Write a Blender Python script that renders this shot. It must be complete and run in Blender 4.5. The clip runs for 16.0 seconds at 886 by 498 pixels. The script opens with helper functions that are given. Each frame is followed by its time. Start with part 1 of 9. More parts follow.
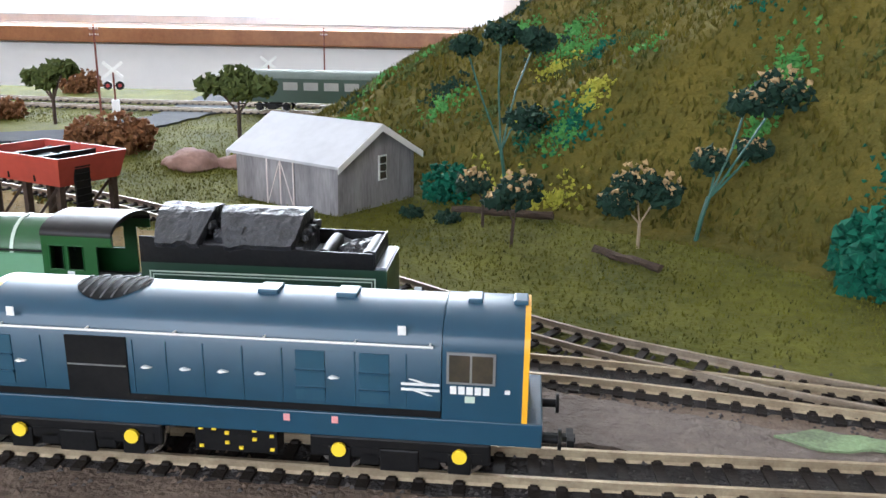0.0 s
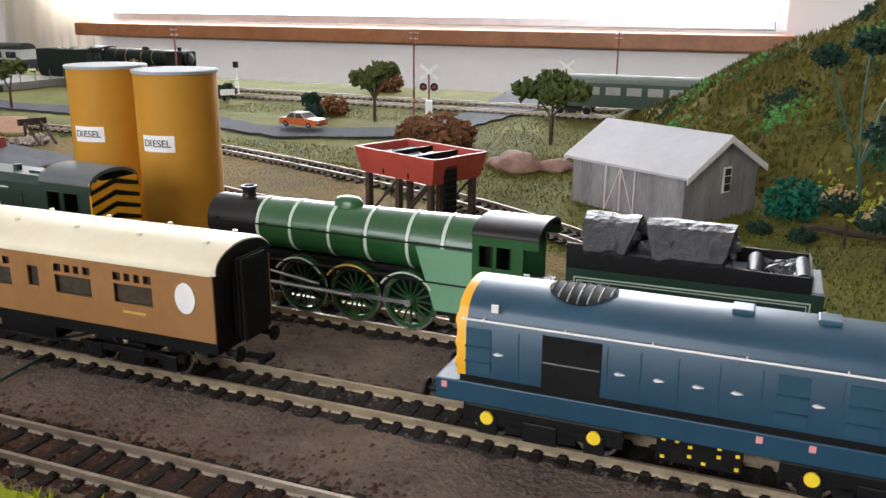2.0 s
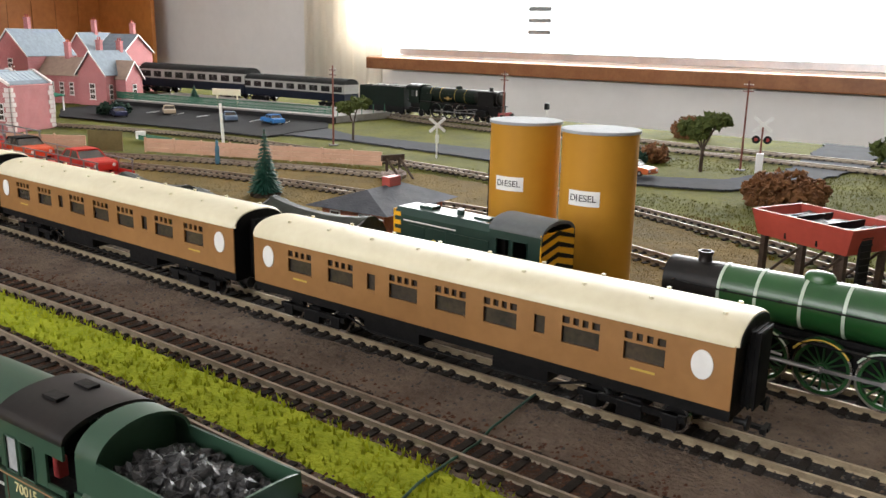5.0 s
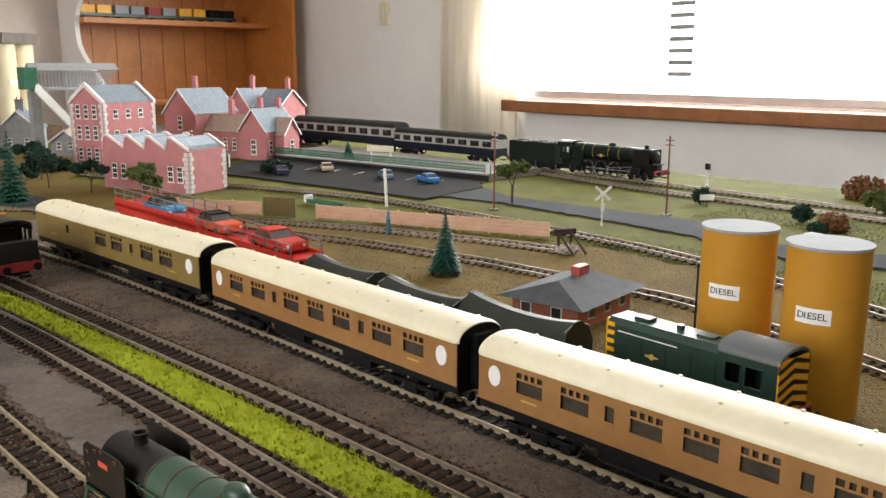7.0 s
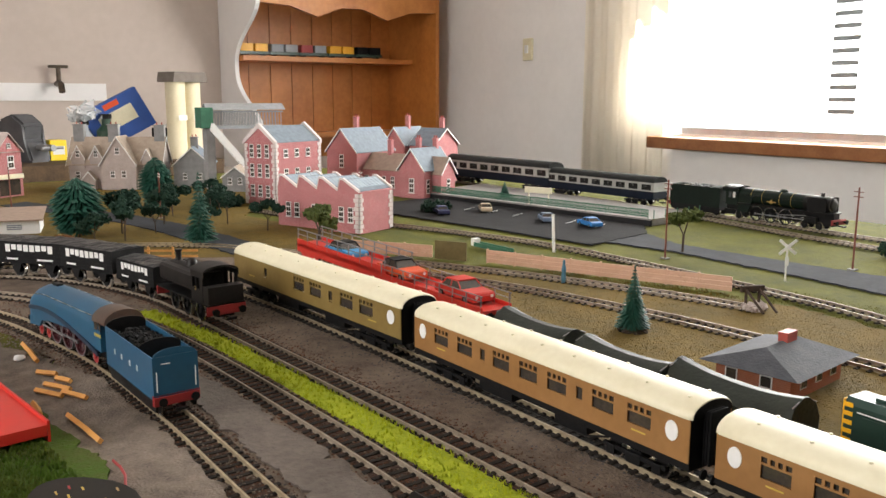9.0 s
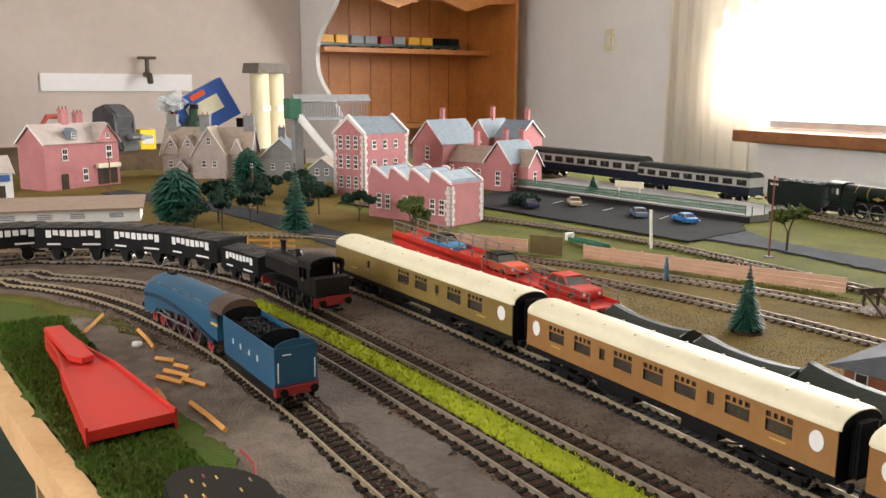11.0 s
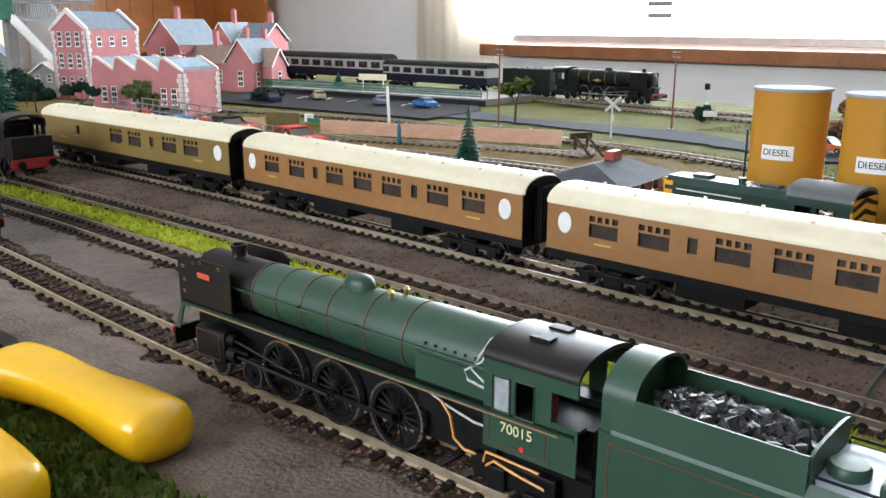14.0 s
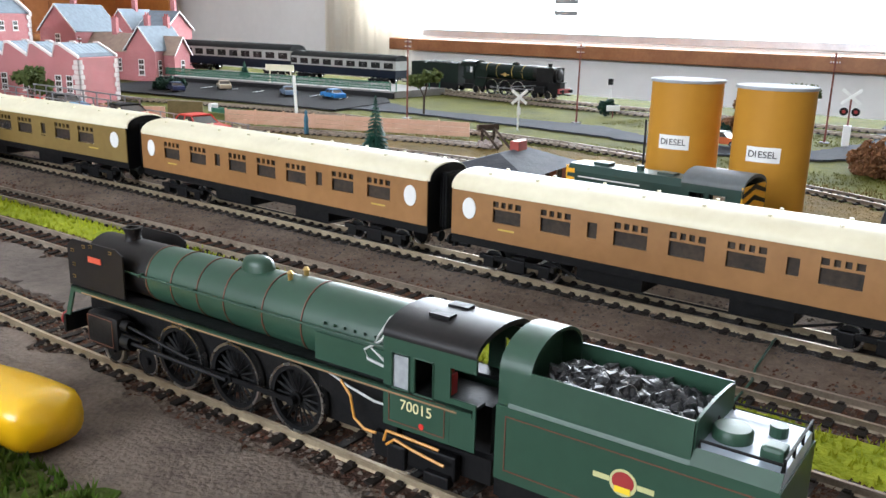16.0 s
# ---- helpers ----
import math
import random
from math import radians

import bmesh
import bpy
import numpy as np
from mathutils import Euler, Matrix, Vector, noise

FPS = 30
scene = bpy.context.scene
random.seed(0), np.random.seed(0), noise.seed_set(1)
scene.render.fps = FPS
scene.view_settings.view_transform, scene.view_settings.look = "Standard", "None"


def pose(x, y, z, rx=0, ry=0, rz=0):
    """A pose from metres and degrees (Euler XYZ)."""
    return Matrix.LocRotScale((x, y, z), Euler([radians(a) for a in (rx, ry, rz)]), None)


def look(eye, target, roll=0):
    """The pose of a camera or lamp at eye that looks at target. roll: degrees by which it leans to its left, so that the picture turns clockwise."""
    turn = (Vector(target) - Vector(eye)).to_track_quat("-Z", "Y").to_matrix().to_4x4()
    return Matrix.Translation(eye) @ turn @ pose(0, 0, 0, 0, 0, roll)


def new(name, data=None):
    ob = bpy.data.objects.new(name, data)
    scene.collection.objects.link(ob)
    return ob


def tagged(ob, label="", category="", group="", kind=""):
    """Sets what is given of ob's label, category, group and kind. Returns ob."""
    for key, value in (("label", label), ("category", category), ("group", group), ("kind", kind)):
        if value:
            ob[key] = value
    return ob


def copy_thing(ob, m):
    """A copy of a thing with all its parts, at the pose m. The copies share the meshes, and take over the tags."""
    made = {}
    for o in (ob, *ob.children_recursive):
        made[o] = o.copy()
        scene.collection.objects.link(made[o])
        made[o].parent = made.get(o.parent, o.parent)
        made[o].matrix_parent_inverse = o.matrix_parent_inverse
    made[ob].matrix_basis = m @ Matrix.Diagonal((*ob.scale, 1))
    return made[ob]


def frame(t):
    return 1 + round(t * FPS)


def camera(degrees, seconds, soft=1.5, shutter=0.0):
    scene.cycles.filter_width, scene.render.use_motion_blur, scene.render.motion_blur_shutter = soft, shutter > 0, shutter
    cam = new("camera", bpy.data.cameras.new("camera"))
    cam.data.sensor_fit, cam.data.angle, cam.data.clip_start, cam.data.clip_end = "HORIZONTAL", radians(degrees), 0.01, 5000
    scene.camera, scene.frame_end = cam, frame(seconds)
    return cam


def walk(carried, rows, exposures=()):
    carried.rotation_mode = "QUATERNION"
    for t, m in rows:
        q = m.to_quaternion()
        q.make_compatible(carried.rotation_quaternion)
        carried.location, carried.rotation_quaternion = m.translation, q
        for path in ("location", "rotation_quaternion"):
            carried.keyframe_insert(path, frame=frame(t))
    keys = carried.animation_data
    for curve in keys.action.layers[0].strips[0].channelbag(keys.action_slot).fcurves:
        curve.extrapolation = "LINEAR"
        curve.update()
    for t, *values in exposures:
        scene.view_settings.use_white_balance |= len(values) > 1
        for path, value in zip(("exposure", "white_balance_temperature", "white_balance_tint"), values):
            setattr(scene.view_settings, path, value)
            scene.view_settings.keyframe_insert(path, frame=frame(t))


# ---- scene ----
cam = camera(55.0, 16.0)
PATH = [
    (0, (0.056, 0.046, 0.133), (-0.175, 1.956, -0.413), 0.8),
    (0.5, (0.035, 0.047, 0.135), (-0.359, 1.929, -0.417), 0.5),
    (1, (0.018, 0.045, 0.136), (-0.51, 1.892, -0.423), 0.3),
    (1.5, (0.004, 0.041, 0.134), (-0.639, 1.848, -0.43), 0.4),
    (2, (-0.009, 0.025, 0.138), (-0.766, 1.792, -0.414), 0.4),
    (2.5, (-0.023, 0.008, 0.144), (-0.874, 1.738, -0.386), 0.5),
    (3, (-0.032, -0.003, 0.147), (-0.972, 1.686, -0.366), 0.4),
    (3.5, (-0.049, -0.013, 0.148), (-1.075, 1.629, -0.352), 0.7),
    (4, (-0.064, -0.022, 0.15), (-1.164, 1.573, -0.345), 0.9),
    (6.5, (-0.129, -0.065, 0.181), (-1.514, 1.307, -0.266), 0.6),
    (7, (-0.14, -0.072, 0.2), (-1.578, 1.253, -0.22), 0.1),
    (7.5, (-0.144, -0.086, 0.216), (-1.632, 1.195, -0.167), 0.1),
    (8, (-0.147, -0.101, 0.221), (-1.68, 1.132, -0.143), 0.0),
    (8.5, (-0.164, -0.107, 0.221), (-1.744, 1.065, -0.137), 0.1),
    (9, (-0.178, -0.118, 0.222), (-1.809, 0.985, -0.13), 0.1),
    (9.5, (-0.188, -0.13, 0.224), (-1.857, 0.914, -0.126), 0.1),
    (10, (-0.198, -0.143, 0.225), (-1.903, 0.845, -0.118), 0.2),
    (12.5, (-0.206, -0.144, 0.2), (-1.912, 0.816, -0.211), -0.1),
    (13, (-0.198, -0.135, 0.171), (-1.802, 0.965, -0.293), -0.4),
    (13.5, (-0.184, -0.128, 0.153), (-1.665, 1.122, -0.342), -0.2),
    (14, (-0.172, -0.116, 0.14), (-1.54, 1.25, -0.37), 0.1),
    (14.5, (-0.17, -0.113, 0.132), (-1.461, 1.32, -0.395), 0.5),
    (15, (-0.167, -0.109, 0.13), (-1.412, 1.362, -0.404), 0.9),
    (15.5, (-0.167, -0.11, 0.132), (-1.39, 1.382, -0.396), 1.1),
    (16, (-0.169, -0.114, 0.135), (-1.382, 1.39, -0.383), 1.4),
]
walk(cam, [(t, look(eye, target, roll)) for t, eye, target, roll in PATH], [(0, 0.38, 5850, 10), (1.5, 0.10, 6200, 13), (3.5, -0.17, 6500, 10), (7, -0.15, 6800, 10), (10, -0.14, 6950, 11), (12.5, -0.12, 6700, 11), (13.5, -0.05, 6150, 8), (15, 0.10, 5900, 8), (16, 0.12, 5900, 8)])

RT = 0.0055  # rail top above the board

# ---------------------------------------------------------------- light
world = bpy.data.worlds.new("sky")
scene.world = world
world.use_nodes = True
_n = world.node_tree.nodes
_sky = _n.new("ShaderNodeTexSky")
_sky.sky_type = 'NISHITA'
_sky.sun_disc = False
_sky.sun_elevation, _sky.sun_rotation = radians(48), radians(200)
_n["Background"].inputs[1].default_value = 0.12
world.node_tree.links.new(_sky.outputs[0], _n["Background"].inputs[0])


def area_lamp(name, eye, target, sx, sy, power, colour):
    d = bpy.data.lights.new(name, 'AREA')
    d.shape, d.size, d.size_y, d.energy, d.color = 'RECTANGLE', sx, sy, power, colour
    o = new(name, d)
    o.matrix_world = look(eye, target)
    return o


area_lamp("window_daylight", (-1.50, 2.79, 0.73), (-1.15, 0.2, 0.1), 2.72, 1.22, 142.0, (0.97, 0.99, 1.0))
# Second lamp is fill for camera-facing sides, from an assumed, unseen rear window.
area_lamp("assumed_rear_fill_daylight", (-1.0, -2.24, 0.80), (-1.6, 2.2, 0.2), 2.0, 1.15, 58.0, (1.0, 0.99, 1.0))
_sun = bpy.data.lights.new("sun", 'SUN')
_sun.energy, _sun.angle, _sun.color = 2.0, radians(0.6), (1.0, 0.95, 0.88)
new("sun", _sun).matrix_world = look((1.5, 8, 7), (-0.5, 2.5, 0.3))

# ---------------------------------------------------------------- materials


def mat(name, base, alt=None, scale=60.0, rough=0.5, metal=0.0, bump=0.0, bscale=None, spec=0.5, contrast=0.5, coat=0.0):
    """A surface with grain at two scales between two colours, and relief."""
    m = bpy.data.materials.new(name)
    m.use_nodes = True
    nt = m.node_tree
    n, l = nt.nodes, nt.links
    b = n["Principled BSDF"]
    b.inputs["Roughness"].default_value = rough
    b.inputs["Metallic"].default_value = metal
    b.inputs["Specular IOR Level"].default_value = spec
    b.inputs["Coat Weight"].default_value = coat
    alt = alt or tuple(c * 0.82 for c in base)
    if rough > 0.58 and spec == 0.5:
        b.inputs["Specular IOR Level"].default_value = 0.2
    co = n.new("ShaderNodeTexCoord")
    a = n.new("ShaderNodeTexNoise")
    a.inputs["Scale"].default_value, a.inputs["Detail"].default_value = scale, 6
    c = n.new("ShaderNodeTexNoise")
    c.inputs["Scale"].default_value, c.inputs["Detail"].default_value = scale * 7.3, 4
    l.new(co.outputs["Object"], a.inputs["Vector"])
    l.new(co.outputs["Object"], c.inputs["Vector"])
    mx = n.new("ShaderNodeMath")
    mx.operation = 'ADD'
    half = n.new("ShaderNodeMath")
    half.operation = 'MULTIPLY'
    half.inputs[1].default_value = 0.6
    l.new(c.outputs[0], half.inputs[0])
    l.new(a.outputs[0], mx.inputs[0])
    l.new(half.outputs[0], mx.inputs[1])
    r = n.new("ShaderNodeValToRGB")
    r.color_ramp.elements[0].position, r.color_ramp.elements[1].position = 0.8 - contrast * 0.5, 0.8 + contrast * 0.5
    r.color_ramp.elements[0].color, r.color_ramp.elements[1].color = (*alt, 1), (*base, 1)
    l.new(mx.outputs[0], r.inputs[0])
    l.new(r.outputs[0], b.inputs["Base Color"])
    rr = n.new("ShaderNodeMapRange")
    rr.inputs[3].default_value, rr.inputs[4].default_value = max(0.02, rough - 0.07), min(1, rough + 0.1)
    l.new(a.outputs[0], rr.inputs[0])
    l.new(rr.outputs[0], b.inputs["Roughness"])
    if bump:
        k = n.new("ShaderNodeBump")
        k.inputs["Strength"].default_value, k.inputs["Distance"].default_value = bump, 0.002
        w = n.new("ShaderNodeTexNoise")
        w.inputs["Scale"].default_value, w.inputs["Detail"].default_value = bscale or scale * 5, 5
        l.new(co.outputs["Object"], w.inputs["Vector"])
        l.new(w.outputs[0], k.inputs["Height"])
        l.new(k.outputs[0], b.inputs["Normal"])
    return m


def glass_mat(name, tint, alpha=0.35):
    m = bpy.data.materials.new(name)
    m.use_nodes = True
    b = m.node_tree.nodes["Principled BSDF"]
    b.inputs["Base Color"].default_value = (*tint, 1)
    b.inputs["Roughness"].default_value = 0.08
    b.inputs["Alpha"].default_value = alpha
    return m


def brick_mat(name, brick, mortar, scale=1.0):
    """Printed brick paper: courses on a card building, with a mottled tint."""
    m = mat(name, brick, tuple(c * 0.8 for c in brick), 40, 0.8)
    nt = m.node_tree
    n, l = nt.nodes, nt.links
    t = n.new("ShaderNodeTexBrick")
    t.inputs["Scale"].default_value = 170 * scale
    t.inputs["Mortar Size"].default_value = 0.03
    t.inputs["Color1"].default_value = (*brick, 1)
    t.inputs["Color2"].default_value = (*[c * 0.85 for c in brick], 1)
    t.inputs["Mortar"].default_value = (*mortar, 1)
    co = n.new("ShaderNodeTexCoord")
    sx = n.new("ShaderNodeSeparateXYZ")
    cx = n.new("ShaderNodeCombineXYZ")
    ad = n.new("ShaderNodeMath")
    l.new(co.outputs["Object"], sx.inputs[0])
    l.new(sx.outputs[0], ad.inputs[0])
    l.new(sx.outputs[1], ad.inputs[1])
    l.new(ad.outputs[0], cx.inputs[0])
    l.new(sx.outputs[2], cx.inputs[1])
    l.new(cx.outputs[0], t.inputs["Vector"])
    mix = n.new("ShaderNodeMix")
    mix.data_type, mix.blend_type = 'RGBA', 'MULTIPLY'
    mix.inputs[0].default_value = 0.5
    ramp = [x for x in n if x.type == 'VALTORGB'][0]
    l.new(t.outputs["Color"], mix.inputs[6])
    ramp.color_ramp.elements[0].color, ramp.color_ramp.elements[1].color = (0.55, 0.55, 0.55, 1), (1, 1, 1, 1)
    l.new(ramp.outputs[0], mix.inputs[7])
    l.new(mix.outputs[2], n["Principled BSDF"].inputs["Base Color"])
    return m


M_PLASTER = mat("cream_plaster", (0.62, 0.53, 0.475), (0.56, 0.475, 0.42), 3, 0.8, bump=0.05, bscale=60)
M_WHITEWALL = mat("white_paint", (0.90, 0.88, 0.87), (0.85, 0.83, 0.82), 4, 0.7, bump=0.05, bscale=80)
M_SILL = mat("varnished_sill_wood", (0.36, 0.15, 0.06), (0.24, 0.09, 0.035), 14, 0.4)
M_PINE = mat("orange_pine", (0.58, 0.225, 0.055), (0.42, 0.14, 0.028), 9, 0.42, bump=0.1)
M_BATTEN = mat("raw_pine_batten", (0.72, 0.47, 0.25), (0.60, 0.36, 0.17), 22, 0.6, bump=0.1)
M_ALU = mat("aluminium", (0.62, 0.66, 0.70), (0.5, 0.54, 0.58), 20, 0.35, 0.8)
M_WHITE = mat("white_plastic", (0.82, 0.82, 0.80), (0.75, 0.75, 0.73), 50, 0.5)
M_CREAMROOF = mat("cream_roof_plastic", (0.80, 0.75, 0.56), (0.72, 0.66, 0.47), 30, 0.42, bump=0.03)
M_TAN = mat("bronze_brown_paint", (0.33, 0.165, 0.055), (0.26, 0.125, 0.04), 26, 0.42, spec=0.5)
M_TAN_OLD = mat("bronze_green_paint", (0.24, 0.165, 0.05), (0.19, 0.12, 0.033), 26, 0.40)
M_BLACK = mat("black_plastic", (0.006, 0.006, 0.0065), (0.011, 0.0105, 0.0105), 120, 0.45, bump=0.1, bscale=500, spec=0.18)
M_MATTBLACK = mat("matt_black", (0.006, 0.006, 0.0065), (0.012, 0.0115, 0.0115), 90, 0.7, spec=0.15)
M_DARKWIN = mat("dark_window", (0.035, 0.032, 0.03), (0.08, 0.06, 0.045), 60, 0.12)
M_BLUE = mat("rail_blue_paint", (0.013, 0.060, 0.105), (0.011, 0.050, 0.088), 24, 0.36, bump=0.02)
M_BLUETOP = mat("rail_blue_roof", (0.022, 0.078, 0.125), (0.018, 0.064, 0.105), 24, 0.34)
M_YELLOW = mat("warning_yellow", (0.86, 0.45, 0.015), (0.80, 0.39, 0.01), 60, 0.4)
M_AXLEYEL = mat("bright_yellow", (0.90, 0.66, 0.03), (0.85, 0.6, 0.02), 60, 0.45)
M_GREYMET = mat("grey_metal", (0.34, 0.34, 0.35), (0.26, 0.26, 0.27), 100, 0.35, 0.6)
M_STEEL = mat("bright_steel", (0.62, 0.60, 0.57), (0.5, 0.48, 0.45), 120, 0.25, 1.0)
M_RAIL = mat("nickel_rail", (0.46, 0.38, 0.25), (0.30, 0.23, 0.15), 120, 0.46, 0.45)
M_RAIL_RUST = mat("dulled_rail", (0.36, 0.30, 0.23), (0.22, 0.17, 0.12), 120, 0.48, 0.45)
M_SLEEPER = mat("brown_sleeper", (0.026, 0.020, 0.016), (0.013, 0.0105, 0.009), 150, 0.75, bump=0.2)
M_APPLE = mat("apple_green_paint", (0.016, 0.088, 0.022), (0.013, 0.074, 0.018), 30, 0.30, coat=0.2)
M_PALEGREEN = mat("pale_green_paint", (0.16, 0.34, 0.20), (0.14, 0.31, 0.18), 40, 0.34)
M_DKGREEN = mat("dark_green_paint", (0.013, 0.040, 0.022), (0.018, 0.052, 0.03), 30, 0.36)
M_BRGREEN = mat("brunswick_green_paint", (0.030, 0.075, 0.046), (0.025, 0.062, 0.038), 26, 0.38, spec=0.45)
M_SHUNT = mat("shunter_green", (0.012, 0.042, 0.032), (0.010, 0.034, 0.026), 30, 0.36)
M_A4BLUE = mat("garter_blue_paint", (0.014, 0.090, 0.170), (0.012, 0.074, 0.142), 24, 0.34)
M_RED = mat("red_plastic", (0.62, 0.035, 0.025), (0.55, 0.03, 0.02), 20, 0.35)
M_REDDARK = mat("buffer_red", (0.35, 0.03, 0.03), (0.28, 0.025, 0.025), 60, 0.5)
M_HOPRED = mat("oxide_red_paint", (0.42, 0.065, 0.045), (0.34, 0.05, 0.035), 40, 0.5)
M_ORANGE = mat("orange_plastic", (0.75, 0.10, 0.03), (0.68, 0.085, 0.025), 40, 0.35)
M_SKYBLUE = mat("sky_blue_plastic", (0.06, 0.32, 0.62), (0.05, 0.28, 0.55), 40, 0.3)
M_COAL = mat("coal", (0.012, 0.012, 0.013), (0.03, 0.03, 0.032), 300, 0.35, bump=0.6, bscale=400)
M_COALMAT = mat("moulded_coal", (0.05, 0.052, 0.058), (0.028, 0.028, 0.03), 200, 0.4, bump=1.0, bscale=300)
M_OCHRE = mat("ochre_card", (0.50, 0.25, 0.028), (0.44, 0.215, 0.024), 14, 0.6)
M_GREYCARD = mat("grey_card", (0.36, 0.38, 0.40), (0.29, 0.31, 0.33), 40, 0.75)
M_HUTWALL = mat("weathered_grey_card", (0.34, 0.33, 0.34), (0.13, 0.125, 0.135), 26, 0.85, bump=0.15, contrast=0.75)
_map = M_HUTWALL.node_tree.nodes.new("ShaderNodeMapping")  # streaks run down the sheets
_map.inputs["Scale"].default_value = (3.2, 3.2, 0.55)
_tc = [x for x in M_HUTWALL.node_tree.nodes if x.type == 'TEX_COORD'][0]
M_HUTWALL.node_tree.links.new(_tc.outputs["Object"], _map.inputs["Vector"])
for _x in [x for x in M_HUTWALL.node_tree.nodes if x.type == 'TEX_NOISE'][:2]:
    M_HUTWALL.node_tree.links.new(_map.outputs[0], _x.inputs["Vector"])
M_HUTROOF = mat("pale_grey_roof_card", (0.52, 0.53, 0.55), (0.43, 0.44, 0.46), 18, 0.6, bump=0.05)
M_PINK = brick_mat("pink_brick_paper", (0.50, 0.17, 0.175), (0.56, 0.31, 0.31))
M_PINKTRIM = mat("pale_stone_trim", (0.74, 0.68, 0.66), (0.66, 0.58, 0.56), 50, 0.8)
M_SLATE = mat("blue_slate_card", (0.20, 0.235, 0.275), (0.14, 0.17, 0.20), 120, 0.7, bump=0.3, bscale=260)
M_BROWNROOF = mat("brown_tile_card", (0.34, 0.25, 0.20), (0.26, 0.19, 0.15), 110, 0.75, bump=0.3, bscale=260)
M_STONE = mat("buff_stone_card", (0.50, 0.43, 0.40), (0.40, 0.34, 0.31), 70, 0.85, bump=0.3)
M_GREYSTONE = mat("grey_stone_card", (0.30, 0.30, 0.30), (0.22, 0.22, 0.22), 90, 0.85, bump=0.3)
M_REDBRICK = brick_mat("red_brick_card", (0.40, 0.115, 0.055), (0.46, 0.25, 0.17))
M_ROAD = mat("grey_road_surface", (0.058, 0.062, 0.070), (0.034, 0.036, 0.040), 26, 0.9, bump=0.2, contrast=0.7, spec=0.08)
M_LOT = mat("dark_car_park_surface", (0.034, 0.033, 0.034), (0.020, 0.020, 0.021), 26, 0.9, bump=0.2, spec=0.06)
M_CARPET = mat("green_carpet", (0.055, 0.075, 0.055), (0.035, 0.05, 0.036), 40, 0.95, bump=0.4)
M_CARPETPAT = mat("beige_carpet_motif", (0.30, 0.27, 0.20), (0.22, 0.20, 0.14), 60, 0.95)
M_WOODFENCE = mat("pale_pink_wood_fence", (0.66, 0.42, 0.30), (0.54, 0.33, 0.22), 60, 0.7)
M_STICK = mat("orange_matchwood", (0.66, 0.33, 0.10), (0.54, 0.25, 0.07), 90, 0.6)
M_RUSTPOLE = mat("rust_brown_post", (0.22, 0.075, 0.055), (0.16, 0.055, 0.04), 90, 0.6)
M_TRUNK = mat("twig_bark", (0.085, 0.06, 0.045), (0.05, 0.036, 0.028), 150, 0.85, bump=0.5)
M_TRUNKG = mat("green_painted_stem", (0.03, 0.12, 0.085), (0.022, 0.075, 0.055), 90, 0.5)
M_LEAFDK = mat("dark_foliage", (0.010, 0.028, 0.020), (0.020, 0.050, 0.030), 140, 0.85)
M_LEAFOL = mat("olive_foliage", (0.085, 0.105, 0.028), (0.05, 0.07, 0.02), 140, 0.85)
M_LEAFTEAL = mat("teal_green_foliage", (0.010, 0.13, 0.075), (0.006, 0.055, 0.036), 110, 0.8)
M_LEAFBR = mat("russet_foliage", (0.22, 0.105, 0.045), (0.13, 0.06, 0.028), 140, 0.9)
M_LEAFYEL = mat("yellow_green_flock", (0.36, 0.34, 0.045), (0.25, 0.27, 0.035), 120, 0.95)
M_LEAFBRT = mat("bright_green_flock", (0.09, 0.26, 0.06), (0.05, 0.17, 0.045), 120, 0.95)
M_FLOWER = mat("buff_blossom_flock", (0.42, 0.30, 0.16), (0.33, 0.22, 0.10), 140, 0.9)
M_CONIFER = mat("bottle_green_plastic", (0.012, 0.085, 0.055), (0.008, 0.055, 0.036), 120, 0.55)
M_TARP = mat("dark_green_tarpaulin", (0.010, 0.016, 0.010), (0.015, 0.022, 0.014), 60, 0.5, bump=0.2)
M_BANANA = mat("glossy_yellow_grip", (0.88, 0.52, 0.005), (0.84, 0.48, 0.004), 30, 0.22, coat=0.3)
M_LIME = mat("lime_grass_flock", (0.42, 0.47, 0.035), (0.27, 0.33, 0.02), 90, 0.95, bump=1.0, bscale=500)
M_STEPDARK = mat("grey_deck", (0.30, 0.34, 0.38), (0.24, 0.28, 0.31), 60, 0.4)
M_CONC = mat("pale_platform", (0.26, 0.25, 0.235), (0.20, 0.19, 0.18), 60, 0.8)
M_PLATGREEN = mat("platform_fence_green", (0.05, 0.16, 0.10), (0.035, 0.12, 0.075), 80, 0.6)
M_COACHGREY = mat("pale_grey_band", (0.36, 0.36, 0.33), (0.29, 0.29, 0.27), 60, 0.6, spec=0.2)
M_COACHBLUE = mat("dark_blue_black", (0.010, 0.015, 0.026), (0.007, 0.010, 0.018), 60, 0.5, spec=0.12)
M_GOLD = mat("gold_lining", (0.62, 0.45, 0.10), (0.55, 0.38, 0.07), 90, 0.4)
M_LINEPALE = mat("pale_lining", (0.55, 0.66, 0.56), (0.5, 0.6, 0.5), 90, 0.4)
M_ORLINE = mat("orange_lining", (0.16, 0.055, 0.03), (0.12, 0.045, 0.025), 90, 0.45)
M_SMOKE = mat("smokebox_black", (0.009, 0.0085, 0.0085), (0.016, 0.013, 0.012), 60, 0.42, spec=0.25)
M_COPPER = mat("orange_pipe", (0.72, 0.35, 0.06), (0.6, 0.28, 0.045), 90, 0.35)
M_BRASS = mat("brass", (0.66, 0.47, 0.18), (0.5, 0.35, 0.12), 90, 0.3, 0.9)
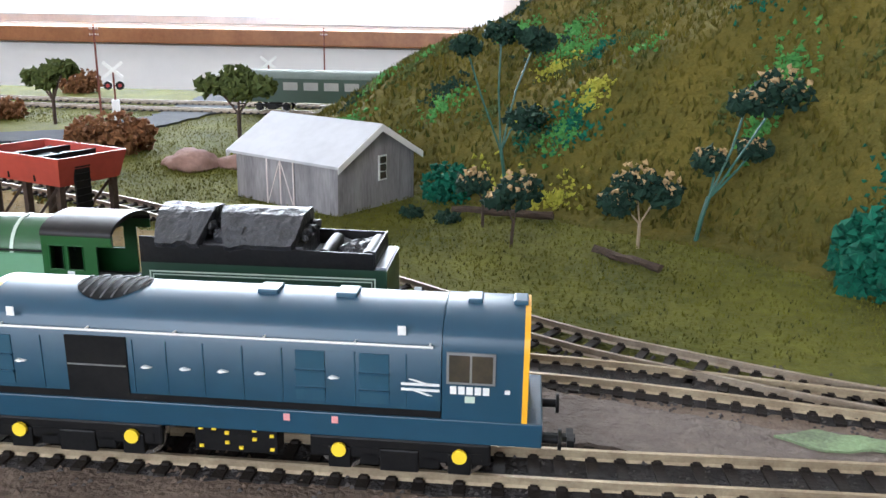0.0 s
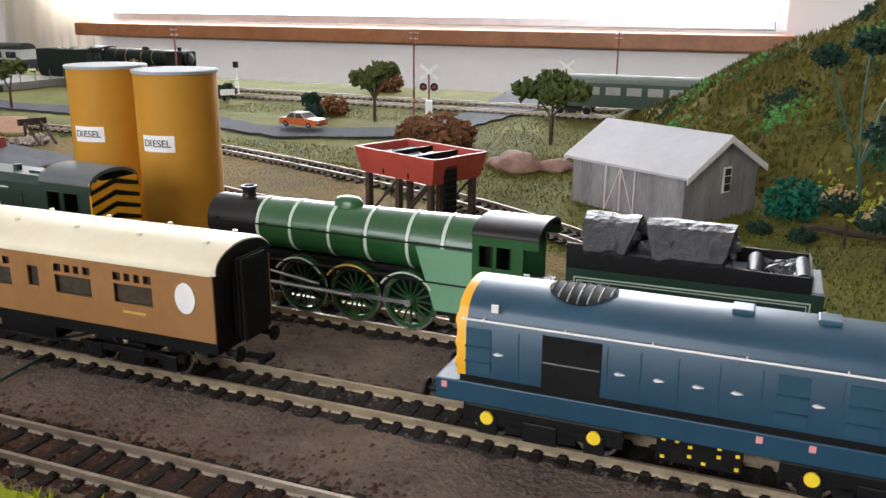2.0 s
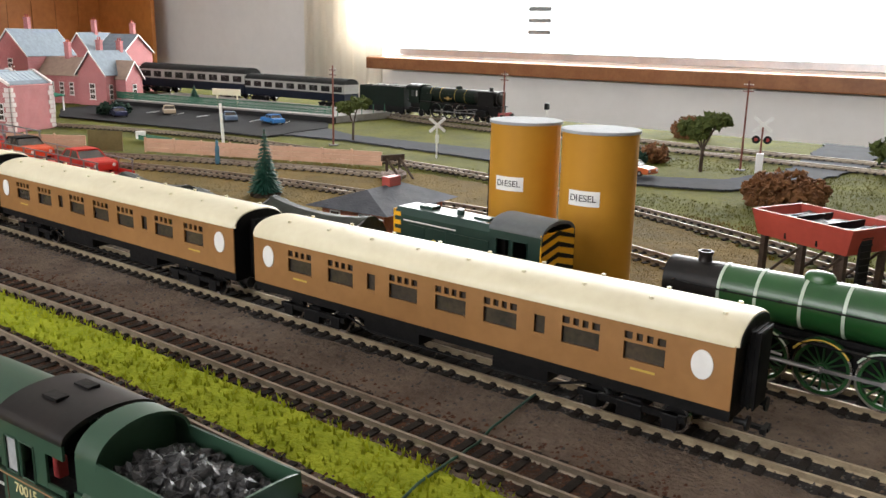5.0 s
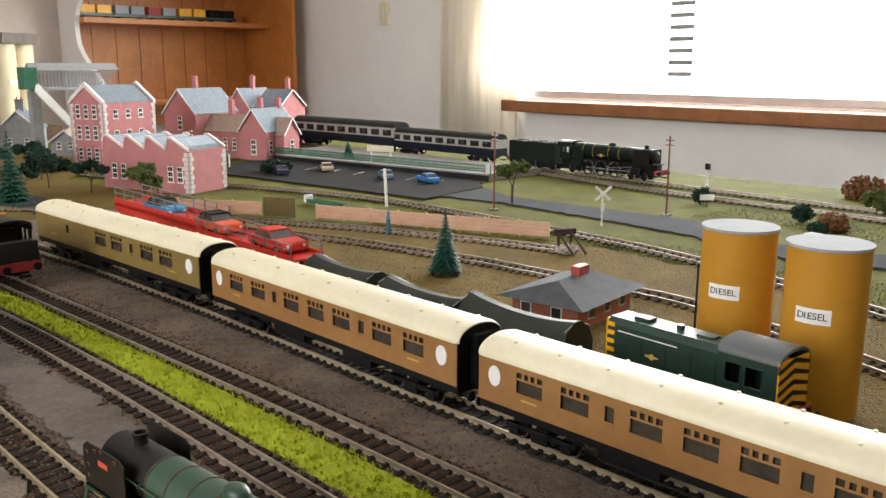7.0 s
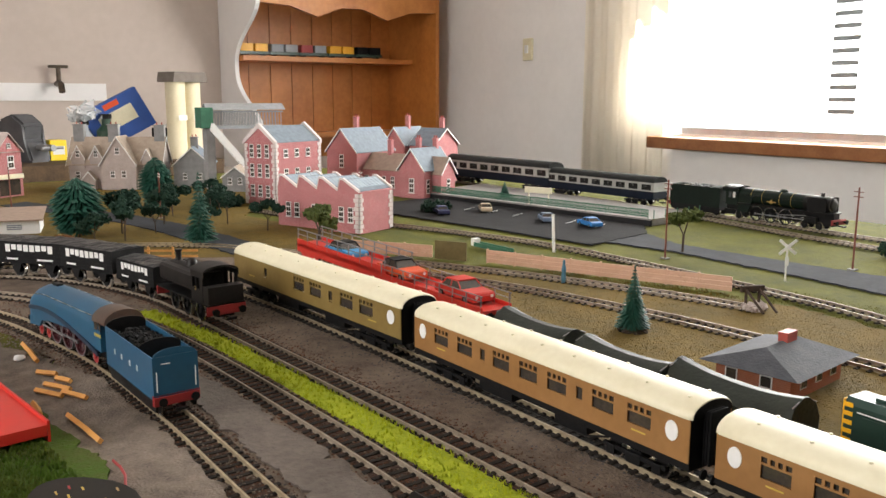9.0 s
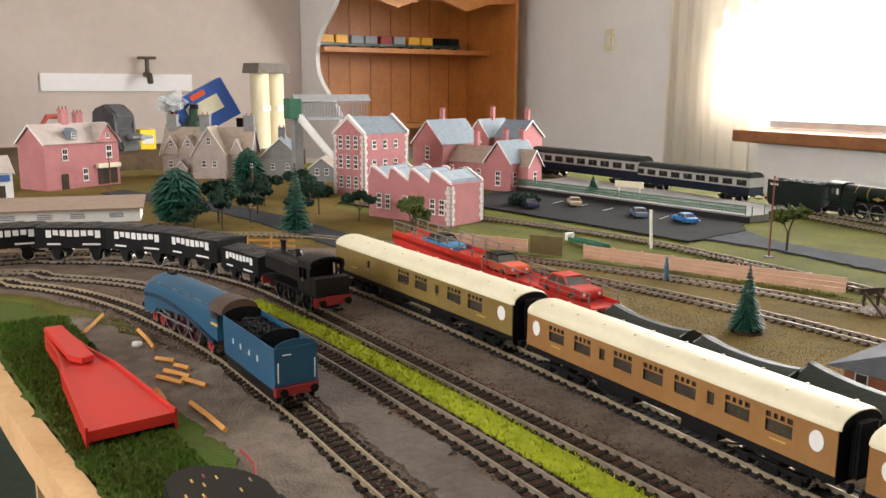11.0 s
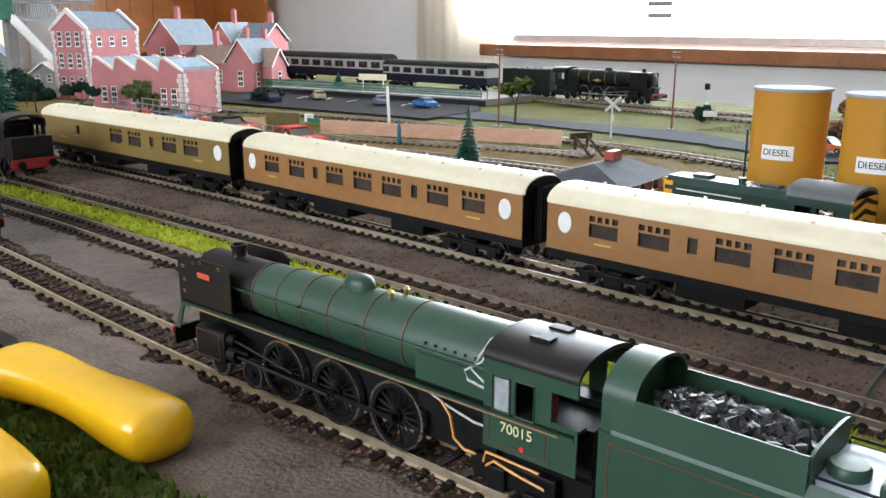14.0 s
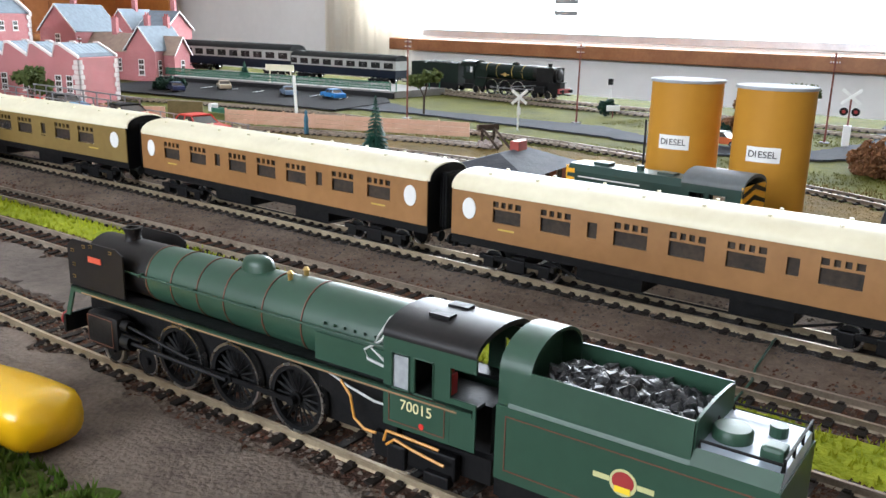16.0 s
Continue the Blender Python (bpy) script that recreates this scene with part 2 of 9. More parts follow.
M_DIRT = mat("grey_brown_dirt", (0.235, 0.190, 0.155), (0.085, 0.066, 0.052), 70, 0.95, bump=1.0, bscale=520, contrast=0.8)
M_BALLAST = mat("dark_brown_ballast", (0.195, 0.148, 0.114), (0.080, 0.059, 0.046), 34, 0.95, bump=1.0, bscale=480, contrast=0.8)
M_GREYDIRT = mat("pale_grey_gravel", (0.175, 0.145, 0.125), (0.080, 0.065, 0.056), 26, 0.95, bump=0.9, bscale=420, contrast=0.8)
M_GRASS = mat("olive_grass_mat", (0.130, 0.128, 0.017), (0.048, 0.055, 0.010), 16, 0.97, bump=1.0, bscale=420, contrast=0.7)
M_GRASSYEL = mat("ochre_grass_mat", (0.170, 0.110, 0.024), (0.085, 0.064, 0.016), 14, 0.97, bump=1.0, bscale=420, contrast=0.7)
M_GRASSDK = mat("green_grass_mat", (0.060, 0.115, 0.014), (0.075, 0.080, 0.02), 20, 0.97, bump=1.0, bscale=420, contrast=0.6)
M_HILL = mat("hill_grass_mat", (0.120, 0.098, 0.018), (0.046, 0.050, 0.010), 22, 0.97, bump=1.0, bscale=380, contrast=0.8)
M_STONECHIP = mat("russet_ballast_chip", (0.15, 0.070, 0.042), (0.040, 0.024, 0.018), 60, 0.9)
M_PALEBARK = mat("pale_bark", (0.34, 0.27, 0.18), (0.24, 0.18, 0.12), 90, 0.8)
M_TAP = mat("tarnished_brass", (0.11, 0.085, 0.06), (0.06, 0.045, 0.035), 60, 0.45, 0.6)
M_ROCK = mat("pinkish_rock", (0.34, 0.215, 0.175), (0.24, 0.15, 0.125), 40, 0.9, bump=0.6)

# ---------------------------------------------------------------- mesh helpers


def bm_new():
    return bmesh.new()


def link(name, bm, material, parent=None, label=""):
    me = bpy.data.meshes.new(name)
    bmesh.ops.recalc_face_normals(bm, faces=bm.faces)
    bm.to_mesh(me)
    bm.free()
    me.materials.append(material)
    ob = new(name, me)
    if parent:
        ob.parent = parent
    if label:
        ob["label"] = label
    return ob


def part(name, bm, material, parent, label=""):
    return link(name, bm, material, parent, label)


def smooth(ob, angle=40):
    me = ob.data
    for p in me.polygons:
        p.use_smooth = True
    me.set_sharp_from_angle(angle=radians(angle))
    return ob


def box(bm, x0, x1, y0, y1, z0, z1, bev=0.0):
    vs = [bm.verts.new((x, y, z)) for z in (z0, z1) for y in (y0, y1) for x in (x0, x1)]
    fs = [bm.faces.new([vs[i] for i in q]) for q in ((0, 2, 3, 1), (4, 5, 7, 6), (0, 1, 5, 4), (2, 6, 7, 3), (0, 4, 6, 2), (1, 3, 7, 5))]
    if bev:
        es = list({e for f in fs for e in f.edges})
        bmesh.ops.bevel(bm, geom=es, offset=bev, segments=2, affect='EDGES', profile=0.6)
    return bm


def cyl(bm, p0, p1, r0, r1=None, n=20, cap=True):
    r1 = r0 if r1 is None else r1
    p0, p1 = Vector(p0), Vector(p1)
    q = (p1 - p0).to_track_quat('Z', 'Y')
    rings = []
    for p, r in ((p0, r0), (p1, r1)):
        rings.append([bm.verts.new(p + q @ Vector((r * math.cos(2 * math.pi * i / n), r * math.sin(2 * math.pi * i / n), 0))) for i in range(n)])
    for i in range(n):
        bm.faces.new((rings[0][i], rings[0][(i + 1) % n], rings[1][(i + 1) % n], rings[1][i]))
    if cap:
        bm.faces.new(rings[0][::-1])
        bm.faces.new(rings[1])
    return bm


def prism(bm, pts, a0, a1, axis='x'):
    """An outline of (u, v) drawn out along an axis. x: (y, z); y: (x, z); z: (x, y)."""
    def P(u, v, a):
        return {'x': (a, u, v), 'y': (u, a, v), 'z': (u, v, a)}[axis]
    r0 = [bm.verts.new(P(u, v, a0)) for u, v in pts]
    r1 = [bm.verts.new(P(u, v, a1)) for u, v in pts]
    k = len(pts)
    for i in range(k):
        bm.faces.new((r0[i], r0[(i + 1) % k], r1[(i + 1) % k], r1[i]))
    bm.faces.new(r0[::-1])
    bm.faces.new(r1)
    return bm


def loft(bm, rings, closed=True, cap=True):
    vs = [[bm.verts.new(p) for p in r] for r in rings]
    k = len(rings[0])
    for a, b in zip(vs, vs[1:]):
        for i in range(k if closed else k - 1):
            bm.faces.new((a[i], a[(i + 1) % k], b[(i + 1) % k], b[i]))
    if cap and closed:
        bm.faces.new(vs[0][::-1])
        bm.faces.new(vs[-1])
    return bm


def lathe(bm, prof, n=24, at=(0, 0, 0)):
    """A profile of (r, z) turned about the upright axis at a place."""
    return loft(bm, [[(at[0] + r * math.cos(2 * math.pi * i / n), at[1] + r * math.sin(2 * math.pi * i / n), at[2] + z) for i in range(n)] for r, z in prof])


def tube(bm, pts, r, n=6):
    pts = [Vector(p) for p in pts]
    rings = []
    for i, p in enumerate(pts):
        d = (pts[min(i + 1, len(pts) - 1)] - pts[max(i - 1, 0)])
        q = d.to_track_quat('Z', 'Y')
        rings.append([p + q @ Vector((r * math.cos(2 * math.pi * k / n), r * math.sin(2 * math.pi * k / n), 0)) for k in range(n)])
    return loft(bm, rings)


def thing(name, m, label, category, group="", kind=""):
    e = new(name)
    e.empty_display_size = 0.01
    e.matrix_world = m
    return tagged(e, label, category, group, kind)


def spline(pts, step=0.02):
    """Smooth line through plan points, resampled evenly."""
    p = [Vector((*q, 0)) for q in pts]
    out = []
    for i in range(len(p) - 1):
        a, b, c, d = p[max(i - 1, 0)], p[i], p[i + 1], p[min(i + 2, len(p) - 1)]
        k = max(2, int((c - b).length / 0.004))
        for j in range(k):
            t = j / k
            out.append(0.5 * ((2 * b) + (c - a) * t + (2 * a - 5 * b + 4 * c - d) * t * t + (3 * b - a - 3 * c + d) * t ** 3))
    out.append(p[-1])
    res, acc = [out[0]], 0.0
    for a, b in zip(out, out[1:]):
        acc += (b - a).length
        if acc >= step:
            res.append(b)
            acc = 0.0
    return res


def on_line(line, x):
    """Place and heading on a plan line where it crosses x."""
    for a, b in zip(line, line[1:]):
        if (a.x - x) * (b.x - x) <= 0 and a.x != b.x:
            t = (x - a.x) / (b.x - a.x)
            d = b - a if b.x > a.x else a - b
            return a.lerp(b, t), math.degrees(math.atan2(d.y, d.x))
    return line[0], 0.0


def at_rail(line, x):
    p, h = on_line(line, x)
    return pose(p.x, p.y, RT, 0, 0, h)


def sheet(name, poly, z, material, label, category, jitter=0.004, thick=0.002, kind="structure", step=0.004):
    """A thin ground cover with an uneven edge."""
    bm = bm_new()
    pts = []
    for i, a in enumerate(poly):
        b = poly[(i + 1) % len(poly)]
        k = max(1, int(math.hypot(b[0] - a[0], b[1] - a[1]) / step))
        for j in range(k):
            x, y = a[0] + (b[0] - a[0]) * j / k, a[1] + (b[1] - a[1]) * j / k
            n = noise.noise_vector((x * 60, y * 60, 3))
            n2 = noise.noise_vector((x * 310, y * 310, 8))
            pts.append((x + n.x * jitter + n2.x * jitter * .5, y + n.y * jitter + n2.y * jitter * .5))
    f = bm.faces.new([bm.verts.new((x, y, z)) for x, y in pts])
    r = bmesh.ops.extrude_face_region(bm, geom=[f])
    for v in [g for g in r["geom"] if isinstance(g, bmesh.types.BMVert)]:
        v.co.z -= thick
    bmesh.ops.triangulate(bm, faces=bm.faces)
    return tagged(link(name, bm, material), label, category, kind=kind)


# ---------------------------------------------------------------- room
XW, XE, YS, YN, ZF, ZC = -4.80, 2.2, -2.2, 2.73, -0.86, 1.60
WX0, WX1, WZ0, WZ1 = -2.64, -0.10, 0.070, 1.38
ROOM = Matrix.Translation((-.14, -.08, .19)) @ Matrix.Scale(1.85, 4) @ Matrix.Translation((.14, .08, -.19))
FAR = Matrix.Translation((-.14, -.08, .19)) @ Matrix.Scale(1.55, 4) @ Matrix.Translation((.14, .08, -.19))


def wall(name, boxes, material, label):
    bm = bm_new()
    for b in boxes:
        box(bm, *b)
    return tagged(link(name, bm, material), label, "wall", kind="structure")


# Whiter than the other walls: glare beside the window is put into its colour.
wall("wall_north", [(XW - .1, WX0 - .26, YN, YN + .12, ZF, ZC), (WX1, XE + .1, YN, YN + .12, ZF, ZC), (WX0 - .26, WX1, YN, YN + .12, ZF, WZ0), (WX0 - .26, WX1, YN, YN + .12, WZ1, ZC)], M_WHITEWALL, "wall with a wide window, whitened for the window glare")
wall("wall_west", [(XW - .1, XW, YS, YN, ZF, ZC)], M_PLASTER, "pinkish cream plaster wall behind the workbench")
wall("wall_east", [(XE, XE + .1, YS, YN, ZF, ZC)], M_PLASTER, "plain cream plaster wall")
# The south opening is unseen, added where the rear fill lamp stands.
wall("wall_south", [(XW - .1, -2.05, YS - .12, YS, ZF, ZC), (0.05, XE + .1, YS - .12, YS, ZF, ZC), (-2.05, 0.05, YS - .12, YS, ZF, 0.12), (-2.05, 0.05, YS - .12, YS, 1.40, ZC)], M_PLASTER, "plain cream plaster wall with an assumed, unseen window opening")
_bm = bm_new()
box(_bm, XW - .1, XE + .1, YS - .12, YN + .12, ZC, ZC + .08)
tagged(link("ceiling", _bm, M_WHITEWALL), "white painted flat ceiling", "ceiling", kind="structure")
_bm = bm_new()
box(_bm, XW - .1, XE + .1, YS - .12, YN + .12, ZF - .08, ZF)
tagged(link("floor", _bm, M_CARPET), "dark green patterned carpet floor", "floor", kind="structure")

win = thing("window_1", pose(0, 0, 0), "white framed window with raised blind and varnished sill", "window", kind="structure")
_bm = bm_new()
box(_bm, WX0, WX0 + .03, YN + .03, YN + .049, WZ0, WZ1)
box(_bm, WX1 - .03, WX1, YN + .03, YN + .08, WZ0, WZ1)
box(_bm, WX0 + .03, WX1 - .03, YN + .03, YN + .08, WZ1 - .03, WZ1)
box(_bm, WX0 + .03, WX1 - .03, YN + .03, YN + .08, WZ0, WZ0 + .018)
part("window_frame", _bm, M_WHITE, win)
_bm = bm_new()
box(_bm, WX0 + .03, WX1 - .03, YN + .005, YN + .028, WZ0 + .002, WZ0 + .030, 0.004)
part("track", _bm, M_ALU, win, "silvery aluminium sliding track")
_bm = bm_new()
box(_bm, WX0 - .02, WX1 + .03, YN - .15, YN + .02, WZ0 - .055, WZ0 - .007, 0.006)
part("window_sill", _bm, M_SILL, win, "orange brown varnished wood sill")
_bm = bm_new()
box(_bm, WX0 - .26, WX1 - .03, YN + .05, YN + .054, WZ0 + .018, WZ1 - .03)
_p = part("pane", _bm, glass_mat("clear_glass", (0.9, 0.93, 0.95), 0.06), win)
_p.visible_shadow = False
M_BLIND = mat("blind_tape", (0.30, 0.33, 0.34), (0.22, 0.24, 0.25), 60, 0.6)
for _x in (-1.90, -0.63):
    for _i in range(26):
        _bm = bm_new()
        box(_bm, _x - .050, _x + .050, YN - .002, YN + .001, WZ0 + .095 + _i * .042, WZ0 + .111 + _i * .042)
        part("blind_cord", _bm, M_BLIND, win)
_bm = bm_new()
box(_bm, -60, 60, 18, 18.1, -8, 30)
_m = bpy.data.materials.new("bright_overcast_distance")
_m.use_nodes = True
_e = _m.node_tree.nodes["Principled BSDF"]
_e.inputs["Base Color"].default_value = (0.9, 0.93, 0.95, 1)
_e.inputs["Emission Color"].default_value = (0.95, 0.98, 1, 1)
_e.inputs["Emission Strength"].default_value = 4.5
tagged(link("backdrop", _bm, _m), "plain bright hazy daylight outside the window", "sky", kind="structure")
# panel under the sill, curtain, light switch
M_CURTAIN = mat("cream_curtain_cloth", (0.93, 0.89, 0.82), (0.90, 0.84, 0.75), 10, 0.9)
_cn, _cl = M_CURTAIN.node_tree.nodes, M_CURTAIN.node_tree.links
_tr = _cn.new("ShaderNodeBsdfTranslucent")
_tr.inputs[0].default_value = (0.92, 0.86, 0.76, 1)
_ms = _cn.new("ShaderNodeMixShader")
_ms.inputs[0].default_value = 0.45
_cl.new(_cn["Principled BSDF"].outputs[0], _ms.inputs[1])
_cl.new(_tr.outputs[0], _ms.inputs[2])
_cl.new(_ms.outputs[0], _cn["Material Output"].inputs[0])
_bm = bm_new()
box(_bm, WX0 + .09, XE, YN - .115, YN - .10, ZF, WZ0 - .060)
tagged(link("trim", _bm, M_WHITEWALL), "white painted backing panel below the window sill", "panel", kind="structure")
_bm = bm_new()
_pts = []
for _i in range(61):
    _u = _i / 60
    _pts.append((WX0 - .50 + .485 * _u, YN - .06 + .007 * math.sin(_u * 34) + .003 * math.sin(_u * 71)))
_r0 = [(x, y, -0.5) for x, y in _pts]
_r1 = [(x, y, 1.4) for x, y in _pts]
loft(_bm, [_r0, _r1], closed=False)
_o = tagged(smooth(link("curtain", _bm, M_CURTAIN), 80), "cream cloth curtain drawn back beside the window", "curtain")
_o.modifiers.new("thick", 'SOLIDIFY').thickness = 0.003
_bm = bm_new()
box(_bm, -3.645, -3.575, YN - .016, YN, 0.405, 0.515, 0.006)
_o = thing("light_switch", pose(0, 0, 0), "small cream plastic wall switch", "switch")
part("plate", _bm, M_CREAMROOF, _o)
_bm = bm_new()
box(_bm, -3.622, -3.598, YN - .024, YN - .015, 0.44, 0.48, 0.003)
part("rocker", _bm, M_WHITE, _o)

# ---------------------------------------------------------------- layout board
edge = [(-0.42, -0.062), (-0.62, -0.087), (-0.835, -0.118), (-1.10, -0.150), (-1.30, -0.172)]
board_poly = [(1.6, 1.372), (-2.62, 1.372), (-2.62, -0.75), (-1.30, -0.75), (-1.30, -0.172), (-1.10, -0.150), (-0.835, -0.118), (-0.62, -0.087), (-0.42, -0.062), (0.35, 0.0), (1.6, 0.02)]
_bm = bm_new()
prism(_bm, board_poly, -0.018, 0.0, 'z')
tagged(link("ground", _bm, M_GRASS), "olive grass mat covering the layout board", "ground", kind="structure")
_bm = bm_new()
for a, b in zip(edge + [], edge[1:]):
    d = Vector((b[0] - a[0], b[1] - a[1], 0)).normalized()
    nrm = Vector((d.y, -d.x, 0))
    if nrm.y > 0:
        nrm = -nrm
    p = [(a[0], a[1]), (b[0], b[1]), (b[0] + nrm.x * .015, b[1] + nrm.y * .015), (a[0] + nrm.x * .015, a[1] + nrm.y * .015)]
    prism(_bm, p, -0.020, 0.004, 'z')
tagged(link("edge_batten", _bm, M_BATTEN), "pale raw pine batten along the layout edge", "batten", kind="structure")
for _x, _y in ((-1.2, -0.1), (-0.5, 0.0), (-2.5, -0.6), (1.4, 0.1), (-2.5, 1.2), (1.4, 1.2)):
    _bm = bm_new()
    box(_bm, _x - .02, _x + .02, _y - .005, _y + .035, ZF, -0.018)
    tagged(link("board_leg", _bm, M_BATTEN), "square pine leg under the layout board", "leg", "board legs")

sheet("ballast_ground", [(1.5, 0.02), (1.5, 0.31), (0.35, 0.318), (0.14, 0.33), (0.02, 0.352), (-0.30, 0.362), (-0.6, 0.375), (-1.0, 0.382), (-1.25, 0.375), (-1.40, 0.27), (-1.50, 0.0), (-1.52, -0.5), (-1.31, -0.6), (-1.29, -0.17), (-1.18, -0.08), (-1.05, -0.02), (-0.90, 0.0), (-0.70, 0.012), (-0.45, 0.015), (-0.2, -0.01), (0.3, 0.01)], 0.002, M_BALLAST, "dark brown granular ballast between the tracks", "ballast", 0.008, step=0.02)
sheet("dirt_patch", [(-0.95, -0.012), (-1.08, -0.06), (-1.03, -0.085), (-0.93, -0.066), (-0.81, -0.034), (-0.70, -0.018), (-0.61, -0.02), (-0.5, -0.012), (-0.38, -0.02), (-0.22, 0.0), (-0.2, 0.042), (-0.5, 0.034), (-0.72, 0.028), (-0.86, 0.018)], 0.0035, M_DIRT, "grey brown bare dirt beside the track", "dirt", 0.008)
sheet("gravel_patch", [(-0.62, 0.066), (-0.78, 0.066), (-0.88, 0.055), (-0.80, 0.092), (-0.66, 0.102), (-0.5, 0.106), (-0.40, 0.108), (-0.44, 0.072)], 0.0035, M_GREYDIRT, "pale grey fine gravel between tracks", "gravel", 0.008)
sheet("gravel_patch", [(0.05, 0.325), (0.13, 0.307), (0.30, 0.296), (0.5, 0.29), (0.5, 0.283), (0.2, 0.286), (0.05, 0.285)], 0.0038, M_GREYDIRT, "pale grey fine gravel between tracks", "gravel", 0.004)
sheet("flock_spill", [(0.131, 0.302), (0.142, 0.3055), (0.185, 0.300), (0.180, 0.294), (0.152, 0.292), (0.140, 0.295)], 0.0046, mat("pale_green_flock_spill", (0.23, 0.32, 0.17), (0.13, 0.15, 0.10), 90, 0.95, bump=0.6), "pale mint green flock spilled beside the track", "flock", 0.004)
sheet("front_grass", [(-0.25, -0.046), (-0.33, -0.050), (-0.40, -0.055), (-0.62, -0.086), (-0.835, -0.117), (-1.10, -0.149), (-1.20, -0.155), (-1.16, -0.105), (-1.06, -0.078), (-1.02, -0.082), (-0.93, -0.066), (-0.81, -0.034), (-0.70, -0.018), (-0.61, -0.022), (-0.5, -0.014), (-0.443, -0.012), (-0.40, -0.012), (-0.36, -0.007), (-0.31, -0.012), (-0.26, -0.030)], 0.0045, M_GRASSDK, "green grass mat along the layout edge", "grass", 0.006)
sheet("ochre_grass", [(-0.30, 0.365), (-0.62, 0.378), (-1.0, 0.385), (-1.25, 0.378), (-1.25, 0.43), (-1.1, 0.52), (-0.9, 0.60), (-0.7, 0.69), (-0.48, 0.665), (-0.33, 0.60), (-0.2, 0.53), (-0.1, 0.45), (-0.1, 0.40), (-0.2, 0.37)], 0.0022, M_GRASSYEL, "ochre yellow grass mat between the sidings", "grass", 0.01)
sheet("ochre_grass", [(-1.30, 0.30), (-1.45, 0.05), (-1.52, -0.15), (-2.58, -0.30), (-2.58, 0.62), (-1.9, 0.60), (-1.7, 0.46), (-1.38, 0.52), (-1.28, 0.47)], 0.0022, M_GRASSYEL, "ochre yellow grass mat round the village", "grass", 0.01)
sheet("road", [(-1.20, 0.800), (-1.0, 0.838), (-0.80, 0.835), (-0.68, 0.825), (-0.53, 0.785), (-0.42, 0.83), (-0.375, 0.92), (-0.352, 1.126), (-0.38, 1.37), (-0.47, 1.37), (-0.42, 1.03), (-0.45, 0.90), (-0.51, 0.865), (-0.60, 0.85), (-0.73, 0.92), (-0.87, 0.905), (-1.04, 0.893), (-1.13, 0.93)], 0.0026, M_ROAD, "grey road leading to the level crossing", "road", 0.006)
sheet("car_park", [(-1.10, 0.775), (-1.3, 0.745), (-1.57, 0.70), (-1.72, 0.78), (-1.74, 0.925), (-1.19, 0.985), (-1.13, 0.93)], 0.0036, M_LOT, "dark tarmac car park beside the platform", "car park", 0.003)
sheet("village_road", [(-1.30, 0.30), (-1.42, 0.288), (-1.60, 0.268), (-1.74, 0.238), (-2.1, 0.10), (-2.14, 0.15), (-1.80, 0.287), (-1.65, 0.325), (-1.49, 0.348), (-1.33, 0.362)], 0.004, M_ROAD, "grey curving village road with pale kerb", "road", 0.003)
_bm = bm_new()
near = [(-1.06, 0.096), (-0.94, 0.116), (-0.8, 0.1285), (-0.64, 0.1365), (-0.46, 0.1420), (-0.3, 0.1435), (-0.1, 0.147), (0.3, 0.155)]
far = [(-1.05, 0.118), (-0.93, 0.139), (-0.8, 0.1525), (-0.64, 0.1655), (-0.46, 0.1745), (-0.3, 0.177), (-0.1, 0.180), (0.3, 0.187)]
_rn, _rf = spline(near, 0.006), spline(far, 0.006)
_k = min(len(_rn), len(_rf))
_rows = []
for _i in range(_k):
    _a, _b = _rn[int(_i * (len(_rn) - 1) / (_k - 1))], _rf[int(_i * (len(_rf) - 1) / (_k - 1))]
    _row = []
    for _j in range(9):
        _t = _j / 8
        _p = _a.lerp(_b, _t)
        _n = noise.noise((_p.x * 220, _p.y * 220, 0)) * .5 + noise.noise((_p.x * 70, _p.y * 70, 5)) * .5
        _e = math.sin(math.pi * _t) ** .5
        _j2 = noise.noise((_p.x * 90, _j, 9)) * .0035 if _j in (0, 8) else 0
        _row.append((_p.x, _p.y + _j2, 0.001 + _e * (.0035 + .0022 * _n)))
    _rows.append(_row)
loft(_bm, _rows, closed=False)
tagged(smooth(link("grass_strip", _bm, M_LIME), 80), "bright lime green flock grass strip between tracks", "grass", kind="stuff")


def tufts(name, poly_fn, count, material, label, size=0.003, seed=3, z=0.002, category="grass"):
    """Many small upright blades scattered where poly_fn gives a plan point."""
    rnd = random.Random(seed)
    verts, faces = [], []
    for _ in range(count):
        q = poly_fn(rnd)
        if q is None:
            continue
        x, y, zz = q
        for _b in range(3):
            a = rnd.random() * 6.283
            s = size * (0.5 + rnd.random())
            w = s * 0.22
            i = len(verts)
            dx, dy = math.cos(a) * w, math.sin(a) * w
            lx, ly = (rnd.random() - .5) * s, (rnd.random() - .5) * s
            verts += [(x - dx, y - dy, zz), (x + dx, y + dy, zz), (x + lx, y + ly, zz + s)]
            faces.append((i, i + 1, i + 2))
    me = bpy.data.meshes.new(name)
    me.from_pydata(verts, [], faces)
    me.materials.append(material)
    return tagged(new(name, me), label, category, kind="stuff")


